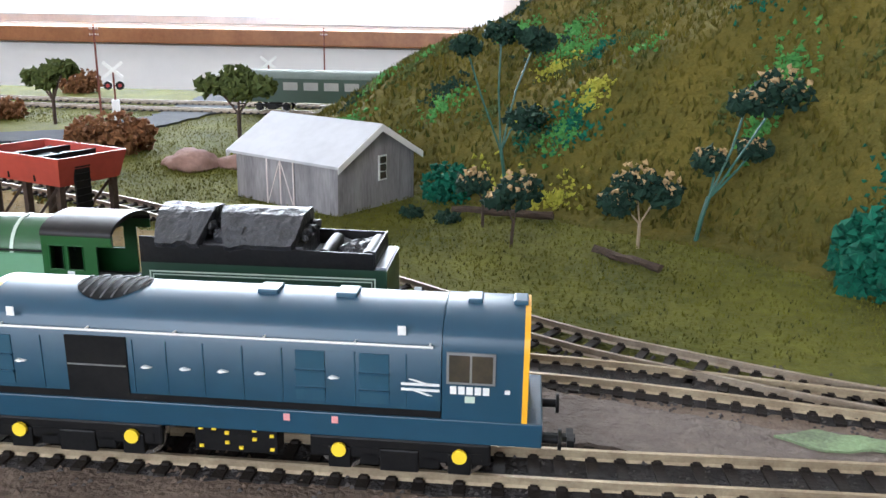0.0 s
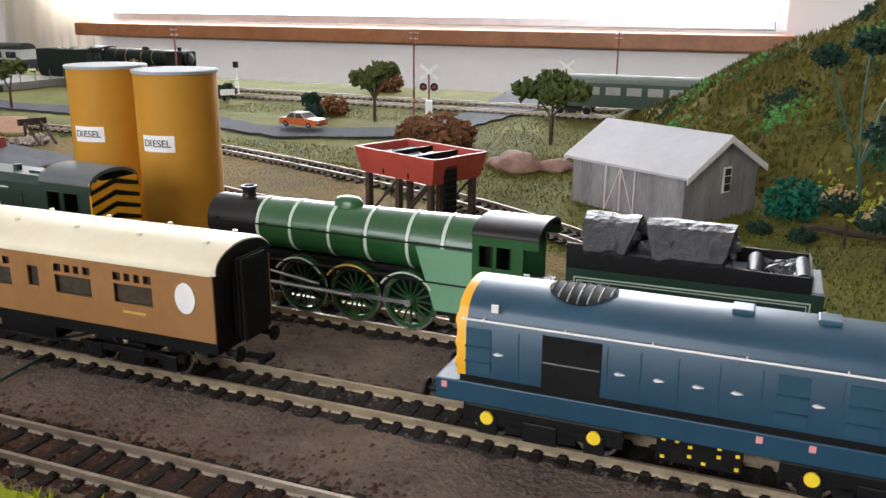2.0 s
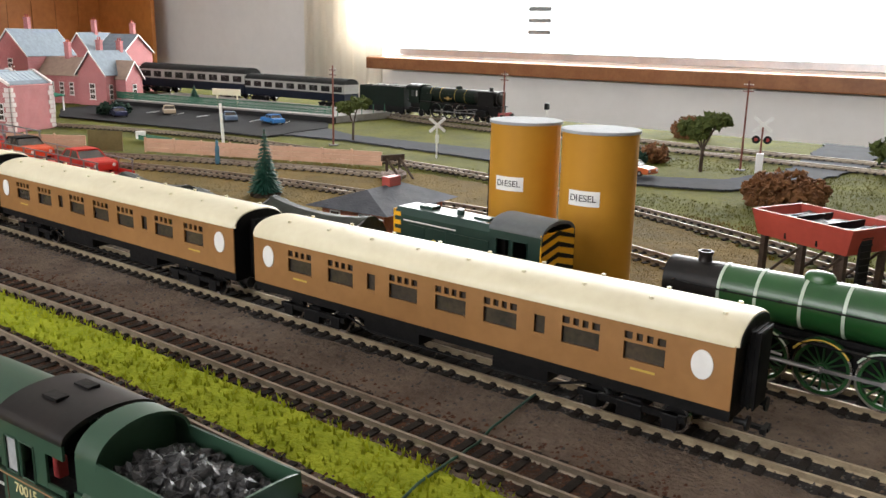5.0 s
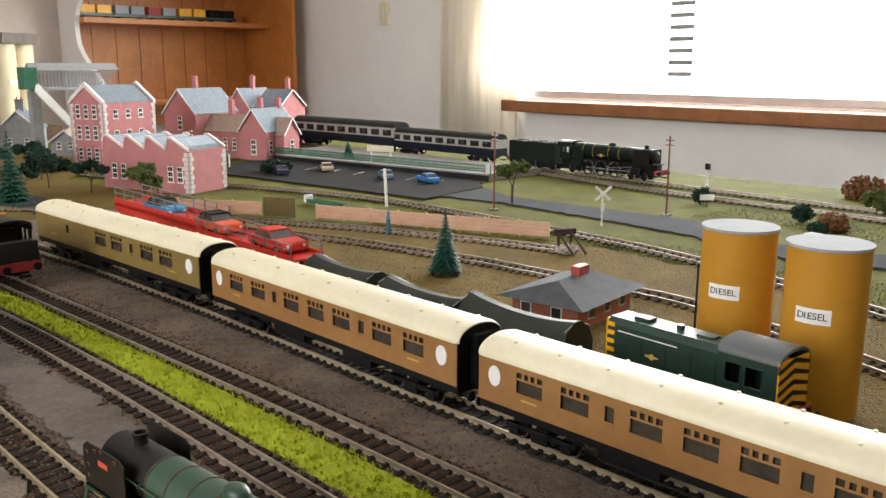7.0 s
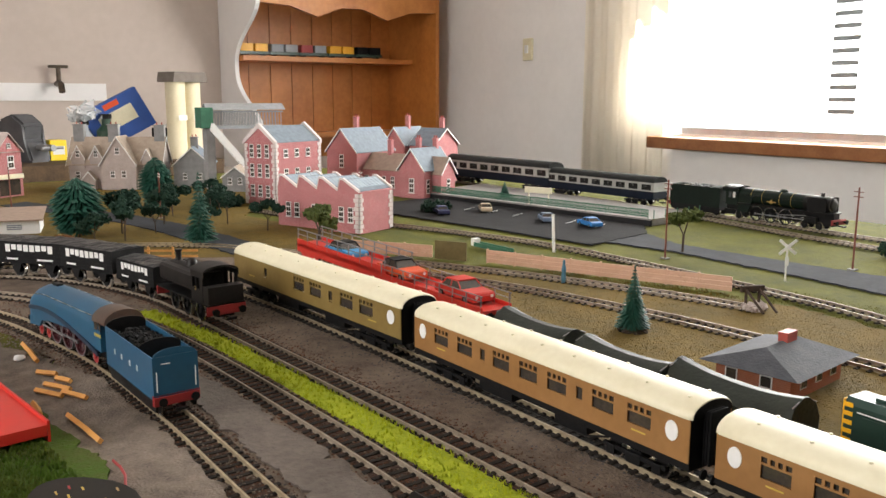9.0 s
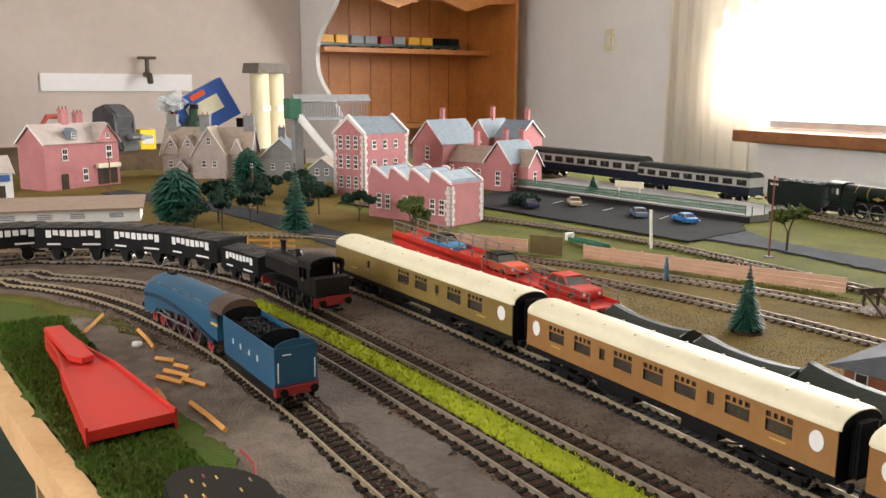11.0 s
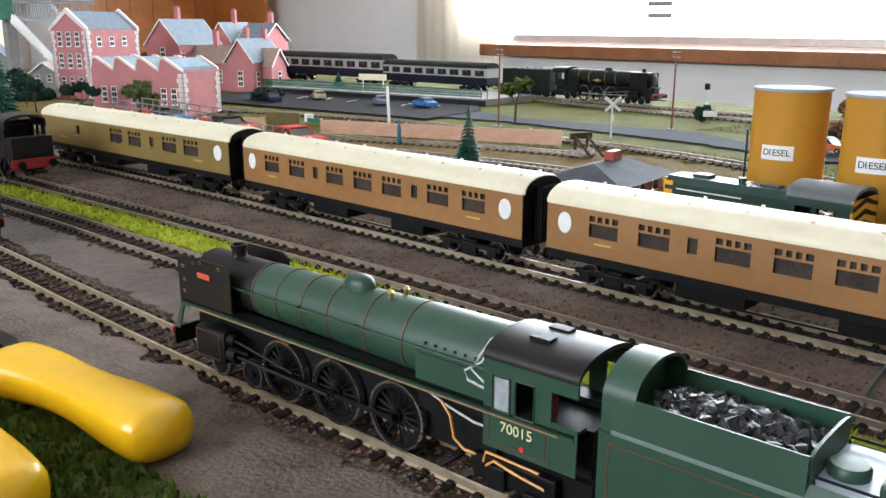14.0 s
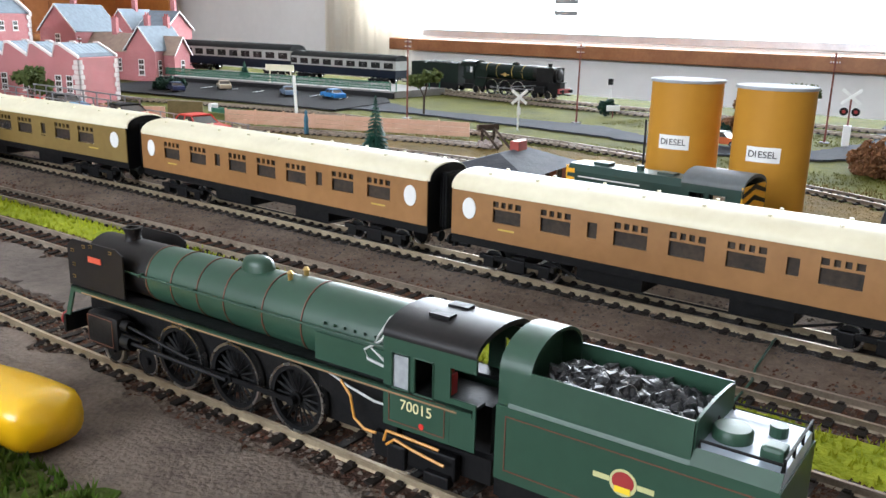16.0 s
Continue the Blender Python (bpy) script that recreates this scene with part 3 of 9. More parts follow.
def chips(name, pick, count, material, label, size=0.0012, seed=5):
    """Loose angular chips of ballast."""
    rnd = random.Random(seed)
    verts, faces = [], []
    for _ in range(count):
        q = pick(rnd)
        if q is None:
            continue
        x, y, zz = q
        s = size * (0.55 + rnd.random() * .9)
        i = len(verts)
        for dx, dy, dz in ((1, 0, 0), (-.5, .87, 0), (-.5, -.87, 0), (0.1, 0.1, 1.0), (.6, .7, .55)):
            verts.append((x + s * dx * (.6 + rnd.random() * .6), y + s * dy * (.6 + rnd.random() * .6), zz + s * dz * (.5 + rnd.random() * .6)))
        faces += [(i, i + 4, i + 3), (i + 4, i + 1, i + 3), (i + 1, i + 2, i + 3), (i + 2, i, i + 3), (i, i + 1, i + 4)]
    me = bpy.data.meshes.new(name)
    me.from_pydata(verts, [], faces)
    me.materials.append(material)
    return tagged(new(name, me), label, "ballast", kind="stuff")


# ---------------------------------------------------------------- tracks
LINE_P = spline([(1.5, 0.325), (0.6, 0.296), (0.16, 0.2755), (0.06, 0.2705), (-0.10, 0.2665), (-0.25, 0.262), (-0.45, 0.2555), (-0.70, 0.250), (-0.9, 0.241), (-1.05, 0.228), (-1.17, 0.205), (-1.29, 0.150), (-1.38, 0.06), (-1.43, -0.04), (-1.46, -0.2), (-1.46, -0.6)], 0.006)
LINE_B = spline([(1.5, 0.27), (0.6, 0.232), (0.0, 0.203), (-0.25, 0.1945), (-0.5, 0.185), (-0.62, 0.177), (-0.75, 0.167), (-0.9, 0.155), (-1.02, 0.146), (-1.13, 0.130), (-1.24, 0.088), (-1.325, 0.025), (-1.375, -0.05), (-1.40, -0.13), (-1.41, -0.6)], 0.006)
LINE_C = spline([(1.5, 0.19), (0.6, 0.158), (0.0, 0.136), (-0.3, 0.129), (-0.58, 0.124), (-0.72, 0.117), (-0.87, 0.106), (-1.0, 0.088), (-1.10, 0.060), (-1.2, 0.008), (-1.275, -0.062), (-1.335, -0.14), (-1.36, -0.6)], 0.006)
LINE_D = spline([(1.5, 0.178), (0.6, 0.121), (0.0, 0.0835), (-0.2, 0.0712), (-0.3, 0.0650), (-0.36, 0.0610), (-0.42, 0.0560), (-0.5, 0.0505), (-0.6, 0.0465), (-0.75, 0.042), (-0.9, 0.030), (-1.02, 0.006), (-1.10, -0.016), (-1.18, -0.05), (-1.25, -0.10), (-1.295, -0.17), (-1.31, -0.6)], 0.006)
LINE_S = spline([(0.9, 0.272), (0.5, 0.293), (0.3, 0.311), (0.175, 0.327), (0.055, 0.343), (-0.06, 0.3395), (-0.25, 0.340), (-0.45, 0.347), (-0.70, 0.355), (-0.9, 0.360), (-1.2, 0.362), (-1.35, 0.33), (-1.45, 0.24), (-1.52, 0.1)], 0.006)
LINE_F = spline([(0.25, 0.319), (0.178, 0.331), (0.11, 0.356), (0.055, 0.383), (-0.05, 0.455), (-0.187, 0.552), (-0.311, 0.613), (-0.474, 0.672), (-0.60, 0.706), (-0.735, 0.722), (-0.97, 0.725), (-1.17, 0.712), (-1.40, 0.64), (-1.55, 0.56), (-1.75, 0.5)], 0.008)
LINE_E = spline([(-0.715, 0.640), (-0.80, 0.620), (-0.87, 0.595), (-0.97, 0.556), (-1.10, 0.49), (-1.25, 0.40), (-1.38, 0.31)], 0.008)
LINE_G = spline([(-0.20, 0.462), (-0.36, 0.515), (-0.50, 0.552), (-0.60, 0.550), (-0.735, 0.537), (-0.80, 0.525), (-0.91, 0.502), (-1.0, 0.47), (-1.15, 0.41), (-1.3, 0.36)], 0.008)
LINE_K1 = spline([(1.5, 1.20), (0.2, 1.175), (-0.35, 1.165), (-0.6, 1.165), (-0.9, 1.180), (-1.2, 1.192), (-1.6, 1.18), (-2.0, 1.155), (-2.5, 1.10)], 0.012)
LINE_K2 = spline([(1.5, 1.11), (0.2, 1.095), (-0.35, 1.088), (-0.6, 1.095), (-0.9, 1.105), (-1.1, 1.13), (-1.3, 1.165), (-1.45, 1.185)], 0.012)


def rail_mesh(name, line, off, material, parent):
    bm = bm_new()
    prof = [(-.0011, .0022), (.0011, .0022), (.0004, .003), (.0004, .0046), (.0007, .0049), (.0007, .0055), (-.0007, .0055), (-.0007, .0049), (-.0004, .0046), (-.0004, .003)]
    rings = []
    for i, p in enumerate(line):
        d = (line[min(i + 1, len(line) - 1)] - line[max(i - 1, 0)]).normalized()
        nrm = Vector((-d.y, d.x, 0))
        rings.append([p + nrm * (off + u) + Vector((0, 0, v)) for u, v in prof])
    loft(bm, rings)
    return part(name, bm, material, parent)


SLEEPER_MESH = None


def track(line, label, span=None, material=M_RAIL, pitch=0.0078):
    """Two rails on sleepers; the sleepers inside span (x0, x1) are single pieces, the rest one piece."""
    global SLEEPER_MESH
    t = thing("railway_track", pose(0, 0, 0), label, "track", "railway tracks", "structure")
    rail_mesh("rail", line, .0087, material, t)
    rail_mesh("rail", line, -.0087, material, t)
    if SLEEPER_MESH is None:
        bm = bm_new()
        box(bm, -.0017, .0017, -.0155, .0155, 0, .0013)
        for s in (-1, 1):
            for k in (-1, 1):
                box(bm, -.0011, .0011, s * .0087 + k * .0016 - .0007, s * .0087 + k * .0016 + .0007, .0013, .0021)
        SLEEPER_MESH = bpy.data.meshes.new("sleeper")
        bm.to_mesh(SLEEPER_MESH)
        bm.free()
        SLEEPER_MESH.materials.append(M_SLEEPER)
    fine = spline([(p.x, p.y) for p in line], pitch)
    verts, faces = [], []
    v0 = [v.co.copy() for v in SLEEPER_MESH.vertices]
    f0 = [tuple(p.vertices) for p in SLEEPER_MESH.polygons]
    for i, p in enumerate(fine):
        d = fine[min(i + 1, len(fine) - 1)] - fine[max(i - 1, 0)]
        m = Matrix.Translation((p.x, p.y, 0.0016)) @ Matrix.Rotation(math.atan2(d.y, d.x), 4, 'Z')
        if span and span[0] < p.x < span[1]:
            o = new("sleeper", SLEEPER_MESH)
            o.parent = t
            o.matrix_local = m
        else:
            k = len(verts)
            verts += [m @ v for v in v0]
            faces += [tuple(k + j for j in f) for f in f0]
    me = bpy.data.meshes.new("sleepers")
    me.from_pydata(verts, [], faces)
    me.materials.append(M_SLEEPER)
    o = new("sleepers", me)
    o.parent = t
    o["kind"] = "stuff"
    return t


M_BED_RUSSET = mat("dark_russet_ballast", (0.078, 0.045, 0.032), (0.020, 0.013, 0.011), 90, 0.95, bump=1.0, bscale=520, contrast=0.8)
M_BED_GREY = mat("dark_grey_ballast", (0.046, 0.042, 0.041), (0.014, 0.013, 0.013), 90, 0.95, bump=1.0, bscale=520, contrast=0.8)


def ballast_bed(line, material, label, half=.0195):
    """A low ragged bed of ballast under a track."""
    rows = []
    fine = spline([(p.x, p.y) for p in line], .0045)
    for i, p in enumerate(fine):
        d = (fine[min(i + 1, len(fine) - 1)] - fine[max(i - 1, 0)]).normalized()
        nrm = Vector((-d.y, d.x, 0))
        row = []
        for u, z in ((-1, .0004), (-.86, .0022), (-.5, .0026), (0, .0025), (.5, .0026), (.86, .0022), (1, .0004)):
            q = p + nrm * half * u
            k = noise.noise((q.x * 75, q.y * 75, 2)) * .0042 + noise.noise((q.x * 260, q.y * 260, 6)) * .0022
            q = q + nrm * (k if abs(u) > .8 else 0) * (1 if u > 0 else -1)
            row.append((q.x, q.y, z + .0002 * noise.noise((q.x * 400, q.y * 400, 1)) - .0003))
        rows.append(row)
    bm = bm_new()
    loft(bm, rows, closed=False)
    return tagged(smooth(link("ballast_bed", bm, material), 60), label, "ballast", "ballast beds", "structure")


for _l in (LINE_B, LINE_C, LINE_D):
    ballast_bed(_l, M_BED_RUSSET, "dark russet ballast bed under the rails")
for _l in (LINE_P, LINE_S):
    ballast_bed(_l, M_BED_GREY, "dark grey ballast bed under the rails")
track(LINE_P, "bright nickel rails under the brown coaches", (-0.55, 0.2))
track(LINE_B, "brown-sided main line rails on dark sleepers", (-0.75, -0.1), M_RAIL_RUST)
track(LINE_C, "dull main line rails beside the lime grass", (-0.95, -0.25), M_RAIL_RUST)
track(LINE_D, "nickel rails under the green express engine", (-0.9, -0.3))
track(LINE_S, "nickel siding rails behind the coaches", (-0.3, 0.3))
track(LINE_F, "curving branch rails behind the oil tanks", (-0.5, 0.2), M_RAIL_RUST)
track(LINE_E, "short siding rails ending at a buffer stop", None, M_RAIL_RUST)
track(LINE_G, "siding rails passing the brick office", None, M_RAIL_RUST)
track(LINE_K1, "main line rails along the window wall", None, M_RAIL_RUST, 0.009)
track(LINE_K2, "loop line rails along the window wall", None, M_RAIL_RUST, 0.009)


def ballast_by(line, x0, x1, spread):
    pts = [(p, (line[min(i + 1, len(line) - 1)] - line[max(i - 1, 0)]).normalized()) for i, p in enumerate(line) if x0 < p.x < x1]

    def pick(rnd):
        p, d = rnd.choice(pts)
        o = rnd.gauss(0, spread)
        along = rnd.random() * .006
        return p.x + d.x * along - d.y * o, p.y + d.y * along + d.x * o, 0.0018
    return pick


M_CHIPDK = mat("dark_grey_ballast_chip", (0.06, 0.055, 0.052), (0.11, 0.10, 0.095), 60, 0.9)
for _l, _a, _b, _s in ((LINE_D, -1.2, 0.0, 1), (LINE_C, -1.2, 0.0, 2), (LINE_B, -1.2, 0.0, 3)):
    chips("ballast_chips", ballast_by(_l, _a, _b, 0.0125), 15000, M_STONECHIP, "loose russet brown ballast chips along the rails", 0.0010, _s)
for _l, _a, _b, _s in ((LINE_P, -1.1, 0.4, 4), (LINE_S, -0.4, 0.4, 6)):
    chips("ballast_chips", ballast_by(_l, _a, _b, 0.012), 6500, M_CHIPDK, "dark grey ballast chips along the rails", 0.0010, _s)
chips("dirt_crumbs", lambda r: (-1.1 + r.random() * 0.95, -0.075 + r.random() * 0.14, 0.0025), 12000, M_DIRT, "loose grey brown crumbs of dirt", 0.0009, 18)
chips("dirt_crumbs", lambda r: (-1.1 + r.random() * 1.1, 0.05 + r.random() * 0.28, 0.002), 9000, M_BALLAST, "loose brown crumbs of dirt", 0.0010, 19)
chips("gravel_chips", lambda r: (-1.1 + r.random() * 0.95, -0.03 + r.random() * 0.33, 0.002), 4500, M_CHIPDK, "scattered fine dark gravel on the dirt", 0.0008, 8)

bm = bm_new()
tube(bm, [(-.2765, .258, .0028), (-.275, .250, .0040), (-.270, .212, .0038), (-.267, .200, .0034), (-.264, .173, .0046), (-.261, .158, .0062), (-.259, .146, .0050), (-.256, .132, .0032)], .0006, 6)
tagged(smooth(link("wire", bm, mat("dark_green_wire", (0.010, 0.075, 0.045), (0.008, 0.055, 0.035), 80, 0.45)), 60), "thin dark green wire laid across the tracks", "wire")

# ---------------------------------------------------------------- rolling stock


def ring_mesh(bm, c, r, w, t, n=28):
    """A tyre ring lying in the x-z plane at c, radius r, width w across y, thickness t."""
    rings = []
    for i in range(n):
        a = 2 * math.pi * i / n
        rings.append([(c[0] + rr * math.cos(a), c[1] + yy, c[2] + rr * math.sin(a)) for rr, yy in ((r, -w), (r, w), (r - t, w), (r - t, -w))])
    vs = [[bm.verts.new(p) for p in q] for q in rings]
    for i in range(n):
        a, b = vs[i], vs[(i + 1) % n]
        for k in range(4):
            bm.faces.new((a[k], a[(k + 1) % 4], b[(k + 1) % 4], b[k]))
    return bm


def spoked_wheel(parent, x, y, r, m_wheel, m_tyre, spokes=14):
    bm = bm_new()
    ring_mesh(bm, (x, y, r), r - .0008, .0012, .0016)
    cyl(bm, (x, y - .0016, r), (x, y + .0016, r), .0024, n=14)
    for i in range(spokes):
        a = 2 * math.pi * i / spokes
        d = Vector((math.cos(a), 0, math.sin(a)))
        tube(bm, [Vector((x, y, r)) + d * .002, Vector((x, y, r)) + d * (r - .0018)], .0005, 4)
    w = smooth(part("wheel", bm, m_wheel, parent))
    bm = bm_new()
    ring_mesh(bm, (x, y, r), r, .0014, .0009)
    smooth(part("tyre", bm, m_tyre, w, "bright steel tyre" if m_tyre is M_STEEL else ""))
    return w


def disc_wheel(parent, x, y, r, m_wheel=M_BLACK, tyre=True):
    bm = bm_new()
    s = -1 if y < 0 else 1
    cyl(bm, (x, y - .001, r), (x, y + .001, r), r - .0008, n=20)
    cyl(bm, (x, y, r), (x, y + s * .0022, r), .0016, n=10)
    w = smooth(part("wheel", bm, m_wheel, parent))
    if tyre:
        bm = bm_new()
        ring_mesh(bm, (x, y, r), r, .0014, .0011, 22)
        smooth(part("tyre", bm, M_STEEL, w, "bright steel tyre"))
    return w


def buffers(parent, x, d, z=.0135, m=M_BLACK, beam=None, half=.0165):
    if beam:
        bm = bm_new()
        box(bm, min(x, x - d * .0015), max(x, x - d * .0015), -half, half, z - .0035, z + .004, .0003)
        part("buffer_beam", bm, beam, parent)
    for s in (-1, 1):
        bm = bm_new()
        cyl(bm, (x, s * .0112, z), (x + d * .0045, s * .0112, z), .0013, n=10)
        cyl(bm, (x + d * .0045, s * .0112, z), (x + d * .0054, s * .0112, z), .003, n=14)
        smooth(part("buffer", bm, m, parent))
    bm = bm_new()
    box(bm, min(x, x + d * .010), max(x, x + d * .010), -.0012, .0012, z - .006, z - .0045)
    box(bm, x + d * .0085 - .001, x + d * .0085 + .001, -.004, .004, z - .0062, z - .0042)
    part("coupling", bm, M_BLACK, parent)


def bogie(parent, x, wheelbase, r=.0062, m=M_BLACK, half=.0125, axle=None):
    bm = bm_new()
    for s in (-1, 1):
        y0, y1 = sorted((s * half, s * (half + .0022)))
        prism(bm, [(x - wheelbase / 2 - .006, .0072), (x + wheelbase / 2 + .006, .0072), (x + wheelbase / 2 + .006, .0098), (x - wheelbase / 2 - .006, .0098)], y0, y1, 'y')
        for k in (-1, 1):
            box(bm, x + k * wheelbase / 2 - .0032, x + k * wheelbase / 2 + .0032, y0 - .0006, y1 + .0006, .0035, .0098, .0005)
        box(bm, x - .0055, x + .0055, y0 - .0005, y1 + .0005, .0032, .0100, .0006)
        if axle:
            box(bm, x - wheelbase / 2 - .0085, x + wheelbase / 2 + .0085, y0 + .0002, y1 - .0004, .0062, .0128, .0008)
            for k in (-.5, .5):
                box(bm, x + k * wheelbase * .5 - .0028, x + k * wheelbase * .5 + .0028, y0, y1 + .0004, .0045, .0085, .0005)
    box(bm, x - .004, x + .004, -half, half, .006, .011)
    b = part("bogie", bm, m, parent)
    for k in (-1, 1):
        for s in (-1, 1):
            disc_wheel(b, x + k * wheelbase / 2, s * .0083, r)
            if axle:
                bm = bm_new()
                yy = s * (half + .0028)
                cyl(bm, (x + k * wheelbase / 2, yy, r + .0022), (x + k * wheelbase / 2, yy + s * .001, r + .0022), .0021, n=16)
                part("axle_box_cover", bm, axle, b, "round bright yellow axle box cover")
    return b


def arc(r, y0, z0, a0, a1, n=10):
    return [(y0 + r * math.cos(radians(a0 + (a1 - a0) * i / n)), z0 + r * math.sin(radians(a0 + (a1 - a0) * i / n))) for i in range(n + 1)]


def pullman(m, body, label, brake=False):
    c = thing("pullman_coach", m, label, "coach", "brown coach train")
    L, W = .1290, .0178
    zb, ze = .0187, .0437
    bm = bm_new()
    box(bm, -L, L, -W + .001, W - .001, .0140, zb)
    box(bm, -.055, -.02, -.012, .012, .006, .0142)
    box(bm, .022, .05, -.012, .012, .0065, .0142)
    for s in (-1, 1):
        tube(bm, [(-.07, s * .013, .0125), (-.05, s * .013, .0065), (.05, s * .013, .0065), (.07, s * .013, .0125)], .0006, 4)
    part("underframe", bm, M_BLACK, c)
    big = [-.0940, -.0654, -.0252, .0022, .0287, .0673, .0947]
    small = [-.0451, .0483]
    if brake:
        big, small = [-.010, .016, .061, .087], [.0385, -.068]
    for s in (-1, 1):
        # side wall built up round its window openings
        bm = bm_new()
        y0, y1 = (s * W, s * (W - .0008)) if s > 0 else (s * W, s * (W - .0008))
        y0, y1 = min(y0, y1), max(y0, y1)
        holes = sorted([(u - .0085, u + .0085) for u in big] + [(u - .0026, u + .0026) for u in small])
        z1, z2 = .0288, .0400
        box(bm, -L, L, y0, y1, zb, z1)
        box(bm, -L, L, y0, y1, z2, ze)
        cur = -L
        for a, b in holes:
            box(bm, cur, a, y0, y1, z1, z2)
            cur = b
        box(bm, cur, L, y0, y1, z1, z2)
        for u in big:
            box(bm, u - .0085, u + .0085, y0, y1, .0358, .0369)
            for k in (-1, 0, 1):
                box(bm, u + k * .00425 - .0008, u + k * .00425 + .0008, y0, y1, .0369, .0400)
        for u in small:
            box(bm, u - .0026, u + .0026, y0, y1, .0378, .0400)
            box(bm, u - .0026, u + .0026, y0, y1, .0288, .0300)
        side = part("side_panel", bm, body, c)
        for a, b in holes:
            bm = bm_new()
            yy = s * (W - .0016)
            box(bm, a - .0006, b + .0006, min(yy, yy - s * .0004), max(yy, yy - s * .0004), z1 - .0006, z2 + .0006)
            part("window_pane", bm, M_DARKWIN, side)
            bm = bm_new()
            yo = s * (W + .0003)
            box(bm, a, b, min(s * W - s * .0003, yo), max(s * W - s * .0003, yo), z1 - .0005, z1)
            part("window_sill", bm, M_STEEL if brake else body, side)
        for u in ((.1175,) if brake else (-.1175, .1175)):
            bm = bm_new()
            pts = [(u + .0042 * math.cos(t * .2618), .0340 + .0057 * math.sin(t * .2618)) for t in range(24)]
            prism(bm, pts, *sorted((s * W, s * (W + .0004))), 'y')
            part("oval_window", bm, M_WHITE, side, "white oval window")
        for u in (-.0940, .0947):
            bm = bm_new()
            box(bm, u - .005, u + .005, *sorted((s * W, s * (W + .0002))), .0250, .0259)
            part("lettering", bm, M_GOLD, side, "small gold unreadable lettering bar")
    bm = bm_new()
    prof = [(W + .0006, ze - .0005), (W + .0006, ze + .0010)] + [(W * math.cos(radians(a)) * 1.02, ze + .0010 + .0080 * math.sin(radians(a))) for a in range(12, 180, 12)] + [(-W - .0006, ze + .0010), (-W - .0006, ze - .0005)]
    rings = []
    for x, k in ((-L - .001, .93), (-L + .0015, 1), (L - .0015, 1), (L + .001, .93)):
        rings.append([(x, y * k, ze + (z - ze) * k) for y, z in prof])
    loft(bm, rings)
    roof = smooth(part("roof", bm, M_CREAMROOF, c), 50)
    for i in range(9):
        bm = bm_new()
        for s in (-1, 1):
            cyl(bm, (-L + .018 + i * .029, s * .0085, ze + .0070), (-L + .018 + i * .029, s * .0085, ze + .0090), .0010, n=8)
        part("roof_vent", bm, M_CREAMROOF, roof)
    for e in (-1, 1):
        bm = bm_new()
        box(bm, *sorted((e * L, e * (L - .001))), -W + .0008, W - .0008, zb, ze + .001)
        prism(bm, [(y * .90, ze + (z - ze) * .86) for y, z in prof], *sorted((e * (L - .001), e * (L + .0014))))
        part("end_wall", bm, M_BLACK, c)
        bm = bm_new()
        box(bm, *sorted((e * L, e * (L + .0055))), -.0065, .0065, .017, .0465, .0006)
        for k in range(3):
            box(bm, *sorted((e * (L + .001 + k * .0018), e * (L + .0016 + k * .0018))), -.0072, .0072, .0165, .0470)
        part("gangway", bm, M_MATTBLACK, c, "black corridor connection")
        buffers(c, e * L, e, .0132)
        bogie(c, e * .089, .034)
    return c


pullman(at_rail(LINE_P, -0.3187), M_TAN, "bronze brown saloon coach with cream roof and white ovals")
pullman(at_rail(LINE_P, -0.6005) @ Matrix.Diagonal((1.052, 1, 1.03, 1)), M_TAN, "bronze brown saloon coach with cream roof and white ovals")
pullman(at_rail(LINE_P, -0.919) @ Matrix.Diagonal((1.25, 1.04, 1.06, 1)), M_TAN_OLD, "greenish brown brake coach with cream roof", True)


M_DEEPWIN = mat("deep_dark_window", (0.012, 0.013, 0.013), (0.022, 0.021, 0.020), 60, 0.25, spec=0.25)


def main_coach(m, label):
    c = thing("passenger_coach", m, label, "coach", "coaches at the platform")
    L, W = .132, .0178
    bm = bm_new()
    box(bm, -L, L, -W, W, .0125, .026)
    part("lower_side", bm, M_COACHBLUE, c, "blue black lower side")
    bm = bm_new()
    box(bm, -L, L, -W, W, .026, .0415)
    up_ = part("upper_side", bm, M_COACHGREY, c, "pale grey window band")
    for s in (-1, 1):
        for i in range(9):
            u = -.116 + i * .029
            bm = bm_new()
            box(bm, u - .0100, u + .0100, *sorted((s * W, s * (W + .0003))), .0285, .038)
            part("window_pane", bm, M_DEEPWIN, up_)
            bm = bm_new()
            box(bm, u - .0002, u + .0002, *sorted((s * W, s * (W + .0005))), .0345, .037)
            part("window_bar", bm, M_COACHGREY, up_)
    bm = bm_new()
    prism(bm, [(W, .041)] + [(W * math.cos(radians(a)), .0415 + .0095 * math.sin(radians(a))) for a in range(0, 181, 15)] + [(-W, .041)], -L, L)
    smooth(part("roof", bm, mat("dark_grey_roof", (0.030, 0.031, 0.030), (0.020, 0.020, 0.020), 60, 0.75, spec=0.08), c), 50)
    for e in (-1, 1):
        buffers(c, e * L, e, .0132)
        bogie(c, e * .089, .034)
    return c


_c = main_coach(at_rail(LINE_K1, -1.494) @ Matrix.Scale(1.18, 4), "blue and grey corridor coach at the platform")
copy_thing(_c, at_rail(LINE_K1, -1.822) @ Matrix.Scale(1.18, 4))
copy_thing(_c, at_rail(LINE_K1, -2.150) @ Matrix.Scale(1.18, 4))

# ---- blue diesel


